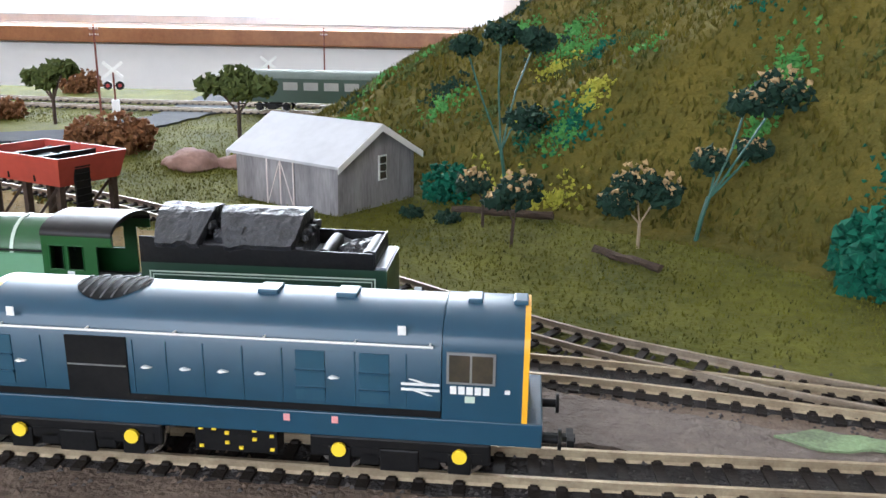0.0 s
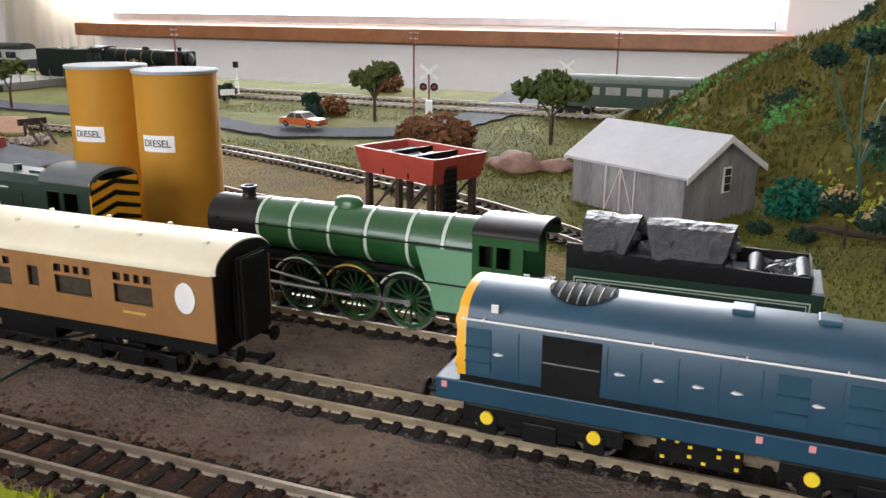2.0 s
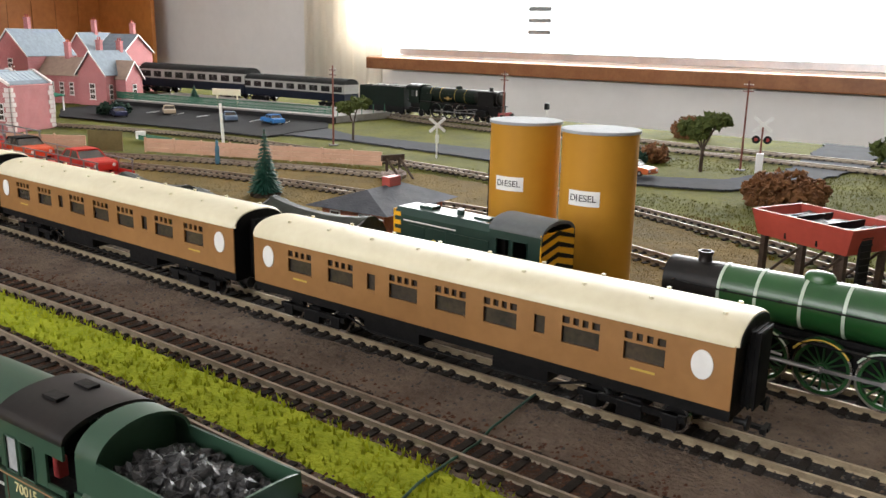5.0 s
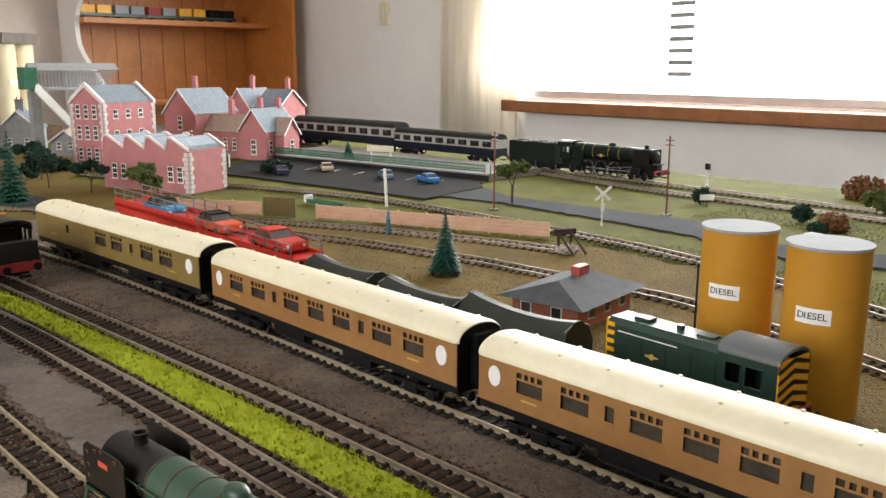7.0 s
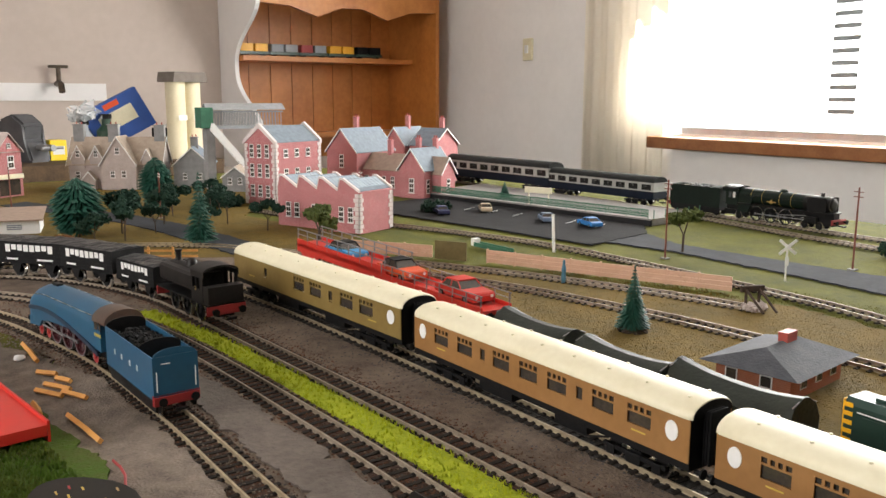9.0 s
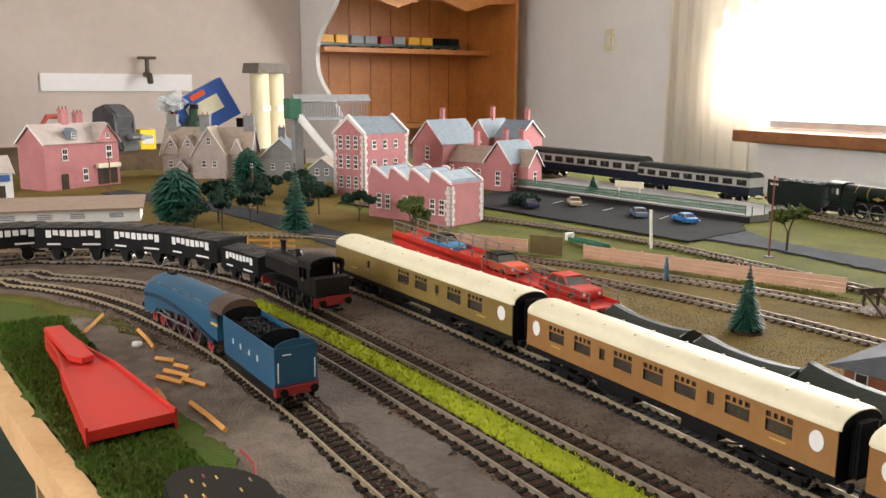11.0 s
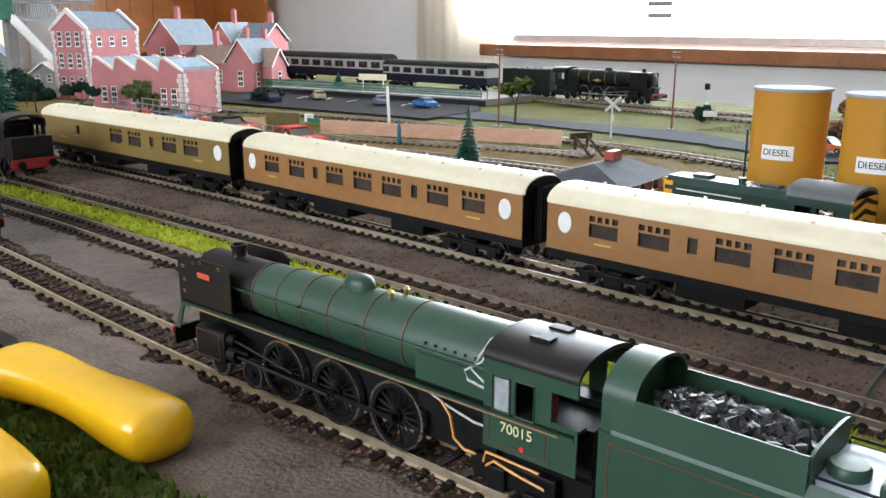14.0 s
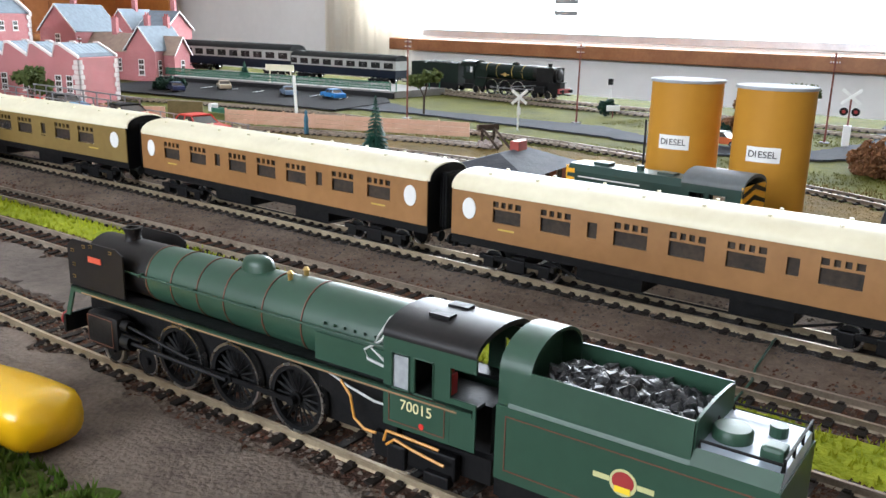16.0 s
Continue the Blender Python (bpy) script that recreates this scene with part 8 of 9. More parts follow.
for x, y, rz, lab, mt in ((-1.505, 0.775, 160, "dark navy blue car parked at the station", mat("navy_car_paint", (0.02, 0.035, 0.12), (0.016, 0.028, 0.1), 50, 0.3)), (-1.490, 0.868, 150, "beige saloon car parked at the station", mat("beige_car_paint", (0.50, 0.42, 0.30), (0.44, 0.36, 0.25), 50, 0.35)), (-1.322, 0.878, 150, "grey blue car parked at the station", mat("grey_blue_car_paint", (0.14, 0.20, 0.29), (0.11, 0.16, 0.24), 50, 0.35)), (-1.236, 0.902, 165, "bright blue car parked at the station", mat("bright_blue_car_paint", (0.03, 0.20, 0.52), (0.025, 0.17, 0.45), 50, 0.3))):
    toy_car(pose(x, y, 0.0036, 0, 0, rz), lab, mt, mt, k=.95, group="parked cars")
for k in range(6):
    bm = bm_new()
    box(bm, 0, .0010, 0, .045, .0036, .0040)
    o = link("bay_line", bm, M_WHITE)
    o.matrix_world = pose(-1.22 - k * .062, 0.900 - k * .011, 0, 0, 0, 25)
    tagged(o, "faded white parking bay line", "road marking", "bay lines", "structure")
tree(pose(-0.985, 0.845, 0.001), "olive foam tree behind the pole", .07, [(-.016, 0, .048, .014), (.008, .004, .056, .016)], M_LEAFOL, M_TRUNK, 62, 0, .0018, None, n=180, size=.0034)

# ---------------------------------------------------------------- village


def sash(parent, p, u, w, h, out, nz=2, arch=False):
    """A white framed sash window on a wall: p lower middle point, u along the wall, out outwards."""
    p, u, out = Vector(p), Vector(u).normalized(), Vector(out).normalized()
    up_v = Vector((0, 0, 1))

    def slab(name, a0, a1, z0, z1, d0, d1, mt, par):
        bm = bm_new()
        r0 = [p + u * a + up_v * z + out * d0 for a, z in ((a0, z0), (a1, z0), (a1, z1), (a0, z1))]
        r1 = [q + out * (d1 - d0) for q in r0]
        loft(bm, [r0, r1])
        return part(name, bm, mt, par)
    f = slab("window", -w / 2, w / 2, 0, h, 0, .0007, M_WHITE, parent)
    g_ = w * .12
    for k in range(nz):
        for s in (-1, 1):
            slab("pane", *sorted((s * g_ * .25, s * (w / 2 - g_))), h * (k + .12) / nz, h * (k + .88) / nz, .0007, .0010, M_DARKWIN, f)
    slab("sill", -w * .6, w * .6, -.0014, 0, 0, .0016, M_PINKTRIM, f)
    return f


def gabled(c, x0, x1, y0, y1, ev, pk, wall_m, roof_m, along='y', over=.003, barge=M_WHITE, z0=0.0):
    """A gabled block: ridge along x or y; roof sheets and bargeboards of their own."""
    bm = bm_new()
    if along == 'y':
        xm = (x0 + x1) / 2
        prism(bm, [(x0, z0), (x1, z0), (x1, ev), (xm, pk), (x0, ev)], y0, y1, 'y')
        w = part("wall", bm, wall_m, c)
        for e in (x0 - over, x1 + over):
            bm = bm_new()
            ze = ev - over * (pk - ev) / (xm - x0)
            prism(bm, [(xm, pk + .0003), (e, ze + .0003), (e, ze + .0018), (xm, pk + .0020)], y0 - over, y1 + over, 'y')
            r = part("roof", bm, roof_m, c)
            for yy in (y0 - over - .0007, y1 + over):
                bm = bm_new()
                prism(bm, [(xm, pk + .0022), (e, ze + .0020), (e, ze - .0016), (xm, pk - .0014)], yy, yy + .0007, 'y')
                part("bargeboard", bm, barge, c)
    else:
        ym = (y0 + y1) / 2
        prism(bm, [(y0, z0), (y1, z0), (y1, ev), (ym, pk), (y0, ev)], x0, x1, 'x')
        w = part("wall", bm, wall_m, c)
        for e in (y0 - over, y1 + over):
            bm = bm_new()
            ze = ev - over * (pk - ev) / (ym - y0)
            prism(bm, [(ym, pk + .0003), (e, ze + .0003), (e, ze + .0018), (ym, pk + .0020)], x0 - over, x1 + over, 'x')
            r = part("roof", bm, roof_m, c)
            for xx in (x0 - over - .0007, x1 + over):
                bm = bm_new()
                prism(bm, [(ym, pk + .0022), (e, ze + .0020), (e, ze - .0016), (ym, pk - .0014)], xx, xx + .0007, 'x')
                part("bargeboard", bm, barge, c)
    return w


def stack(c, x, y, z0, z1, wall_m=M_PINK, w=.0055, pots=2):
    bm = bm_new()
    box(bm, x - w, x + w, y - w * .8, y + w * .8, z0, z1)
    box(bm, x - w * 1.15, x + w * 1.15, y - w * .95, y + w * .95, z1, z1 + .0025)
    s = part("chimney_stack", bm, wall_m, c)
    for k in range(pots):
        bm = bm_new()
        cyl(bm, (x + (k - (pots - 1) / 2) * w, y, z1 + .0025), (x + (k - (pots - 1) / 2) * w, y, z1 + .0085), .0016, .0013, 10)
        part("chimney_pot", bm, M_HOPRED, s)


# saw-tooth factory: local x along the long wall away, local -y along the short wall
fa = thing("factory", pose(-1.388, 0.536, 0.001, 0, 0, 201.5), "pink brick saw-tooth roofed factory with stone quoins", "building")
FL, FW, FH = .183, .088, .068
bm = bm_new()
prof = [(0, 0), (FL, 0), (FL, FH)]
n_t = 4
for k in range(n_t, 0, -1):
    xa, xb = FL * k / n_t, FL * (k - 1) / n_t
    prof += [(xa - .006, FH + .0185), (xa - .012, FH + .0185), (xb + (.0 if k > 1 else 0), FH)] if k > 1 else [(xa - .006, FH + .0185), (xa - .012, FH + .0185), (0, FH)]
prism(bm, prof, -FW, 0, 'y')
w_ = part("wall", bm, M_PINK, fa)
for k in range(n_t):
    xa, xb = FL * (k + 1) / n_t - .013, FL * k / n_t + .002
    bm = bm_new()
    prism(bm, [(xb, FH + .0010), (xa, FH + .0188), (xa, FH + .0200), (xb, FH + .0024)], -FW + .004, -.004, 'y')
    r = part("roof_light", bm, M_SLATE, fa, "grey glazed roof light")
    for j in range(8):
        y0 = -FW + .008 + j * (FW - .016) / 8
        bm = bm_new()
        u0, u1 = .25, .92
        za, zb_ = FH + .0024 + (.0200 - .0024) * u0, FH + .0024 + (.0200 - .0024) * u1
        x_a, x_b = xb + (xa - xb) * u0, xb + (xa - xb) * u1
        prism(bm, [(x_a, za), (x_b, zb_), (x_b, zb_ + .0005), (x_a, za + .0005)], y0 + .0008, y0 + (FW - .016) / 8 - .0008, 'y')
        part("pane", bm, mat("pale_blue_glass", (0.38, 0.46, 0.52), (0.30, 0.37, 0.43), 60, 0.2) if k == 0 and j == 0 else bpy.data.materials["pale_blue_glass"], r)
    for yy in (-FW - .0008, -.0034):
        bm = bm_new()
        xs_, xe_ = FL * k / n_t, FL * (k + 1) / n_t
        prism(bm, [(xs_, FH), (xe_ - .012, FH + .0185), (xe_ - .006, FH + .0185), (xe_ - .0005, FH + .001), (xe_ - .0005, FH + .0045), (xe_ - .005, FH + .0220), (xe_ - .013, FH + .0220), (xs_, FH + .0040)], yy, yy + .0042, 'y')
        part("coping", bm, M_PINKTRIM, fa)
for u in (.018, .038, .078, .098, .138, .158):
    sash(fa, (u, 0.0, .018), (1, 0, 0), .0115, .0250, (0, 1, 0), 3)
for u, v in ((.0, .0), (.0, -FW)):
    for k in range(9):
        bm = bm_new()
        d = .011 if k % 2 else .008
        sy = 1 if v == 0 else -1
        box(bm, -.0008, d, *sorted((v + sy * .0008, v - sy * .004)), .0015 + k * .0072, .0080 + k * .0072)
        box(bm, -.0008, .002, *sorted((v + sy * .0008, v - sy * d)), .0015 + k * .0072, .0080 + k * .0072)
        part("quoin", bm, M_PINKTRIM, fa)

# three storey school
sc = thing("school_building", pose(-1.795, 0.566, 0.001, 0, 0, 201.5), "three storey pink brick building with stone parapets", "building")
SW, SL, SE, SP = .088, .135, .128, .160
gabled(sc, 0, SW, -SL, 0, SE, SP, M_PINK, M_SLATE, 'y', .0, M_PINKTRIM)
for yy in (-SL - .001, -.004):
    bm = bm_new()
    prism(bm, [(-.003, SE - .004), (SW / 2, SP - .002), (SW + .003, SE - .004), (SW + .003, SE + .004), (SW / 2, SP + .008), (-.003, SE + .004)], yy, yy + .006, 'y')
    part("parapet", bm, M_PINKTRIM, sc)
for z in (.018, .058, .098):
    for u in (.022, .044, .066):
        sash(sc, (u, 0.0007, z), (1, 0, 0), .0115, .0270 if z > .05 else .024, (0, 1, 0), 3)
    for v in (-.030, -.062, -.095):
        sash(sc, (-.0002, v, z), (0, 1, 0), .0125, .0175, (-1, 0, 0), 2)
for v in (0, -SL):
    for u in (0, SW):
        for k in range(16):
            bm = bm_new()
            d = .010 if k % 2 else .007
            su, sv = (1 if u == 0 else -1), (1 if v == 0 else -1)
            box(bm, *sorted((u - su * .0008, u + su * d)), *sorted((v + sv * .0008, v - sv * .003)), .002 + k * .0078, .0092 + k * .0078)
            box(bm, *sorted((u - su * .0008, u + su * .003)), *sorted((v + sv * .0008, v - sv * d)), .002 + k * .0078, .0092 + k * .0078)
            part("quoin", bm, M_PINKTRIM, sc)

# station house of several gabled ranges
st = thing("station_house", pose(-1.742, 0.884, 0.001, 0, 0, 201.5), "pink brick station house with slate roofs and chimneys", "building")
gabled(st, -.005, .062, -.105, .0, .066, .108, M_PINK, M_SLATE, 'y', .005)
gabled(st, .062, .215, -.075, -.012, .060, .092, M_PINK, M_BROWNROOF, 'x', .004)
gabled(st, .175, .265, -.125, .012, .098, .148, M_PINK, M_SLATE, 'y', .004)
gabled(st, -.030, .010, -.085, -.030, .056, .088, M_PINK, M_BROWNROOF, 'x', .004)
sash(st, (.028, .0002, .012), (1, 0, 0), .014, .032, (0, 1, 0), 3)
sash(st, (-.0302, -.058, .012), (0, 1, 0), .013, .030, (-1, 0, 0), 3)
sash(st, (-.0052, -.015, .012), (0, 1, 0), .011, .030, (-1, 0, 0), 3)
sash(st, (.220, .0122, .060), (1, 0, 0), .013, .030, (0, 1, 0), 3)
for u in (.09, .115, .14, .165):
    sash(st, (u, -.0118, .018), (1, 0, 0), .011, .026, (0, 1, 0), 3)
stack(st, .045, -.050, .085, .128)
stack(st, .120, -.044, .085, .122)
stack(st, .235, -.060, .130, .172)
stack(st, .030, -.095, .090, .126)
s2 = thing("station_annex", pose(-1.985, 1.075, 0.001, 0, 0, 201.5), "pink brick annex with steep slate roof and chimney", "building")
gabled(s2, 0, .075, -.110, 0, .100, .140, M_PINK, M_SLATE, 'x', .004)
gabled(s2, .085, .150, -.100, .010, .100, .142, M_PINK, M_SLATE, 'y', .004)
sash(s2, (-.0002, -.06, .040), (0, 1, 0), .012, .028, (-1, 0, 0), 3)
stack(s2, .015, -.06, .125, .165)
stack(s2, .118, -.05, .130, .170)
s3 = thing("station_canopy", pose(-1.655, 0.735, 0.0, 0, 0, 201.5), "small green roofed shelter beside the factory", "shelter")
bm = bm_new()
prism(bm, [(0, .030), (.035, .036), (.035, .038), (0, .032)], -.03, .0, 'y')
part("roof", bm, M_LEAFTEAL, s3, "bright green roof")
for u, v in ((.003, -.027), (.003, -.003), (.032, -.027), (.032, -.003)):
    bm = bm_new()
    box(bm, u - .001, u + .001, v - .001, v + .001, .001, .031)
    part("post", bm, M_WHITE, s3)

# pink shop house
ho = thing("shop_house", pose(-2.193, 0.006, 0.001, 0, 0, 119.5) @ Matrix.Diagonal((1.07, 1.1, 1.16, 1)), "pink brick house with dormer and shop front", "building")
gabled(ho, 0, .175, -.0, .085, .088, .120, M_PINK, M_STONE, 'x', .004)
bm = bm_new()
prism(bm, [(.115, .087), (.172, .087), (.1435, .119)], -.006, .04, 'y')
part("gable", bm, M_PINK, ho)
for s in (-1, 1):
    bm = bm_new()
    prism(bm, [(.1435, .1205), (.1435 + s * .032, .0850), (.1435 + s * .032, .0868), (.1435, .1223)], -.010, .042, 'y')
    part("gable_roof", bm, M_STONE, ho)
for u, z, w, h in ((.045, .055, .013, .022), (.150, .055, .015, .024), (.090, .014, .013, .024), (.1435, .094, .009, .009)):
    sash(ho, (u, -.0002 if z < .09 else -.0062, z), (1, 0, 0), w, h, (0, -1, 0), 2)
bm = bm_new()
box(bm, .034, .050, -.0008, 0, 0, .030)
part("door", bm, M_DARKWIN, ho, "dark doorway")
bm = bm_new()
box(bm, .116, .172, -.0085, 0, .036, .044)
part("shop_sign", bm, M_CREAMROOF, ho, "cream shop sign")
bm = bm_new()
box(bm, .120, .168, -.0012, 0, .004, .034)
part("shop_window", bm, M_DARKWIN, ho)
bm = bm_new()
box(bm, .058, .074, -.002, .020, .094, .108)
prism(bm, [(.056, .107), (.076, .107), (.066, .115)], -.004, .02, 'y')
dm = part("dormer", bm, M_SLATE, ho)
sash(ho, (.066, -.0022, .096), (1, 0, 0), .009, .010, (0, -1, 0), 2)
stack(ho, .080, .045, .110, .146, M_PINK, .008, 3)
stack(ho, .125, .060, .105, .138, M_PINK, .008, 3)
lw = thing("long_low_building", pose(-1.738, -0.150, 0.001, 0, 0, 77), "long white low building with brown flat roof", "building")
bm = bm_new()
box(bm, 0, .262, .0, .085, 0, .0250)
part("wall", bm, M_WHITE, lw)
bm = bm_new()
prism(bm, [(-.008, .0230), (.094, .0330), (.094, .0350), (-.008, .0252)], -.004, .268, 'x')
part("roof", bm, M_BROWNROOF, lw)
for u in (.06, .115, .165, .225):
    bm = bm_new()
    box(bm, u - .012, u + .012, -.0008, 0, .008, .018)
    w_ = part("window", bm, M_WHITE, lw)
    for k in range(3):
        bm = bm_new()
        box(bm, u - .011, u + .011, -.0014, -.0008, .009 + k * .003, .011 + k * .003)
        part("louvre", bm, mat("grey_louvre", (0.25, 0.27, 0.3), (0.2, 0.21, 0.24), 60, 0.5), w_)
sp = thing("white_shop", pose(-1.98, -0.17, 0.001, 0, 0, 100), "white shop with blue fascia and brown roof", "building")
gabled(sp, 0, .105, 0, .08, .062, .090, M_WHITE, M_STONE, 'x', .003)
bm = bm_new()
box(bm, .005, .10, -.003, 0, .046, .058)
part("fascia", bm, mat("blue_sign", (0.05, 0.12, 0.32), (0.04, 0.1, 0.27), 60, 0.4), sp, "blue shop fascia")
for u in (.03, .075):
    bm = bm_new()
    box(bm, u - .016, u + .016, -.0012, 0, .006, .038)
    part("shop_window", bm, M_DARKWIN, sp)

# grey stone cottages
M_BUFFROOF = mat("buff_slate_card", (0.44, 0.36, 0.29), (0.34, 0.27, 0.22), 90, 0.85, bump=0.3)
c = thing("stone_cottage", pose(-2.262, 0.470, 0.001, 0, 0, 241), "buff stone cottage row with dormer gables and white bargeboards", "building", "stone cottages")
gabled(c, 0, .215, -.095, 0, .064, .122, M_STONE, M_BUFFROOF, 'x', .005)
gabled(c, .055, .135, -.060, .022, .064, .126, M_STONE, M_BUFFROOF, 'y', .004)
for _u in (.150, .192):
    gabled(c, _u - .015, _u + .015, -.030, .004, .076, .104, M_STONE, M_BUFFROOF, 'y', .002, z0=.050)
gabled(c, .020, .044, -.030, .004, .072, .096, M_STONE, M_BUFFROOF, 'y', .002, z0=.050)
gabled(c, .150, .180, -.005, .020, .026, .044, M_STONE, M_BUFFROOF, 'y', .002)
for _u, _v, _z, _y in ((.095, .011, .085, .0222), (.082, .011, .030, .0222), (.108, .011, .030, .0222), (.150, .009, .078, .0042), (.192, .009, .078, .0042), (.195, .011, .028, .0002), (.028, .011, .028, .0002)):
    sash(c, (_u, _y, _z), (1, 0, 0), _v, .016, (0, 1, 0), 2)
stack(c, .010, -.048, .105, .150, M_GREYSTONE, .012, 2)
stack(c, .118, -.045, .112, .152, M_GREYSTONE, .012, 2)
stack(c, .200, -.048, .105, .152, M_GREYSTONE, .012, 2)
for x, y, rz, L, W, ev, pk, rf in ((-2.255, 0.590, 245, .090, .13, .055, .096, M_SLATE), (-2.085, 0.618, 240, .058, .10, .036, .058, M_BUFFROOF)):
    c = thing("stone_cottage", pose(x, y, 0.001, 0, 0, rz), "grey stone cottage with steep roof and white bargeboards", "building", "stone cottages")
    gabled(c, 0, L, -W, 0, ev, pk, M_GREYSTONE, rf, 'y', .004)
    for u in (.3, .7):
        sash(c, (L * u, .0002, .018), (1, 0, 0), .010, .016, (0, 1, 0), 2)
    if pk > .07:
        stack(c, L * .5, -W * .5, pk - .01, pk + .022, M_GREYSTONE, .009, 2)

# white pair of silos and footbridge
si = thing("grain_silo", FAR @ pose(-2.36, 0.580, 0.055, 0, 0, 25) @ Matrix.Diagonal((.85, .85, 1, 1)), "pair of cream card silos under a grey hood", "silo")
for s in (-1, 1):
    bm = bm_new()
    lathe(bm, [(.0285, 0), (.0285, .196)], 26, (0, s * .030, 0))
    a = smooth(part("silo", bm, mat("cream_card", (0.78, 0.70, 0.50), (0.72, 0.63, 0.43), 20, 0.8), si), 40)
    bm = bm_new()
    box(bm, .0286, .0294, s * .030 - .016, s * .030 + .016, .096, .109)
    part("paper_label", bm, M_WHITE, a)
bm = bm_new()
prism(bm, [(-.066, .191), (.066, .191), (.060, .216), (-.060, .216)], -.035, .035, 'x')
part("hood", bm, mat("brown_grey_card", (0.20, 0.17, 0.15), (0.15, 0.13, 0.11), 50, 0.8), si, "brown grey card hood")
fb = thing("footbridge", pose(-2.20, 0.66, 0.001, 0, 0, 90) @ Matrix.Diagonal((1, 1, 1.22, 1)), "grey footbridge with white lattice rails and stairs", "footbridge")
bm = bm_new()
box(bm, -.095, .095, -.016, .016, .118, .124)
part("deck", bm, M_GREYCARD, fb)
for s in (-1, 1):
    bm = bm_new()
    box(bm, -.095, .095, s * .016 - .0008, s * .016 + .0008, .150, .153)
    for k in range(24):
        box(bm, -.095 + k * .008, -.0935 + k * .008, s * .016 - .0006, s * .016 + .0006, .124, .150)
    part("railing", bm, M_GREYCARD, fb)
bm = bm_new()
prism(bm, [(-.022, .155), (.022, .155), (.0, .168)], -.10, .10, 'x')
part("roof", bm, M_GREYSTONE, fb)
bm = bm_new()
box(bm, -.115, -.085, -.022, .022, .120, .160, .001)
part("landing", bm, M_PLATGREEN, fb, "green landing")
for s in (-1, 1):
    bm = bm_new()
    box(bm, s * .090 - .010, s * .090 + .010, -.014, .014, 0, .118)
    part("tower", bm, M_GREYSTONE, fb)
for s in (-1, 1):
    bm = bm_new()
    prism(bm, [(-.095, .116), (-.090, .131), (.020, .022), (.020, .004)], -.030 + s * .007 - .0008, -.030 + s * .007 + .0008, 'y')
    part("stair_side", bm, M_WHITE, fb)
for k in range(14):
    bm = bm_new()
    u = k / 14
    box(bm, -.090 + .108 * u, -.083 + .108 * u, -.036, -.024, .116 - .112 * u, .118 - .112 * u)
    part("step", bm, M_GREYCARD, fb)

# trees of the village
_t = tree(pose(-1.528, 0.202, 0.002), "dark flat topped twig tree in the village", .06, [(-.022, 0, .050, .015), (.004, .010, .056, .016), (.024, -.004, .046, .014)], M_LEAFDK, M_TRUNK, 71, .002, .0013, None, n=120, size=.0038)
for x, y, rz, k in ((-1.502, 0.425, 80, .80), (-1.611, 0.396, 160, .85), (-1.66, 0.30, 30, .95), (-1.575, 0.262, 210, .75), (-1.72, 0.42, 120, .85), (-1.76, 0.345, 250, .95), (-1.49, 0.150, 300, .8), (-1.60, 0.215, 10, 1.1), (-1.83, 0.44, 60, .9), (-1.90, 0.36, 190, .95), (-1.545, 0.335, 95, .7)):
    copy_thing(_t, pose(x, y, 0.002, 0, 0, rz) @ Matrix.Scale(k, 4))
conifer(pose(-1.423, 0.286, 0.002), .112, .026, "tall dark green bottle brush conifer", 72)
conifer(pose(-1.60, 0.150, 0.002), .094, .043, "rounded dark green bottle brush tree", 73, True)
conifer(pose(-1.86, 0.345, 0.002), .105, .034, "rounded dark green bottle brush tree", 74, True)
tree(pose(-1.326, 0.434, 0.002), "lime topped tree on several twisted stems", .06, [(-.020, 0, .046, .014), (-.004, .008, .052, .013), (.014, -.004, .046, .015), (.022, .006, .036, .014)], M_LEAFOL, M_TRUNK, 75, 0, .0024, None, n=190, size=.0034)
bush(pose(-1.50, 0.105, 0.0), "reddish brown shrub behind the fence", .022, M_LEAFBR, 76, 420, .003, .7)
bush(pose(-1.86, 0.475, 0.0), "long dark green hedge", .045, M_LEAFDK, 77, 700, .004, .45)
bush(pose(-1.545, 0.79, 0.004), "dark creeping shrub by the car park", .030, M_LEAFDK, 78, 420, .0036, .5)

# orange rail fence and pond
RAILF = spline([(-1.50, -0.10), (-1.483, -0.037), (-1.433, 0.085), (-1.35, 0.18), (-1.301, 0.258)], 0.031)
for a, b_ in zip(RAILF, RAILF[1:]):
    d = b_ - a
    c = thing("rail_fence", pose(a.x, a.y, 0.001, 0, 0, math.degrees(math.atan2(d.y, d.x))), "orange matchwood post and rail fence", "fence", "orange rail fence")
    bm = bm_new()
    box(bm, -.0013, .0013, -.0013, .0013, 0, .020)
    part("post", bm, M_STICK, c)
    for z in (.006, .0135):
        bm = bm_new()
        box(bm, -.001, d.length + .001, -.0026, -.0013, z, z + .0028)
        part("rail", bm, M_STICK, c)
pd = thing("pond", pose(-1.570, 0.030, 0.001), "round pale turquoise pond with stone rim", "pond")
bm = bm_new()
ring = [[((.040 + dr) * math.cos(a * .1963) * 1.15, (.040 + dr) * math.sin(a * .1963), z) for dr, z in ((0, .001), (.006, .001), (.006, .0050), (0, .0050))] for a in range(33)]
loft(bm, ring, cap=False)
part("rim", bm, M_CONC, pd)
bm = bm_new()
prism(bm, [(.0405 * math.cos(a * .1963) * 1.15, .0405 * math.sin(a * .1963)) for a in range(32)], .001, .0032, 'z')
part("water", bm, mat("turquoise_water", (0.30, 0.55, 0.52), (0.25, 0.48, 0.46), 30, 0.1), pd)
bm = bm_new()
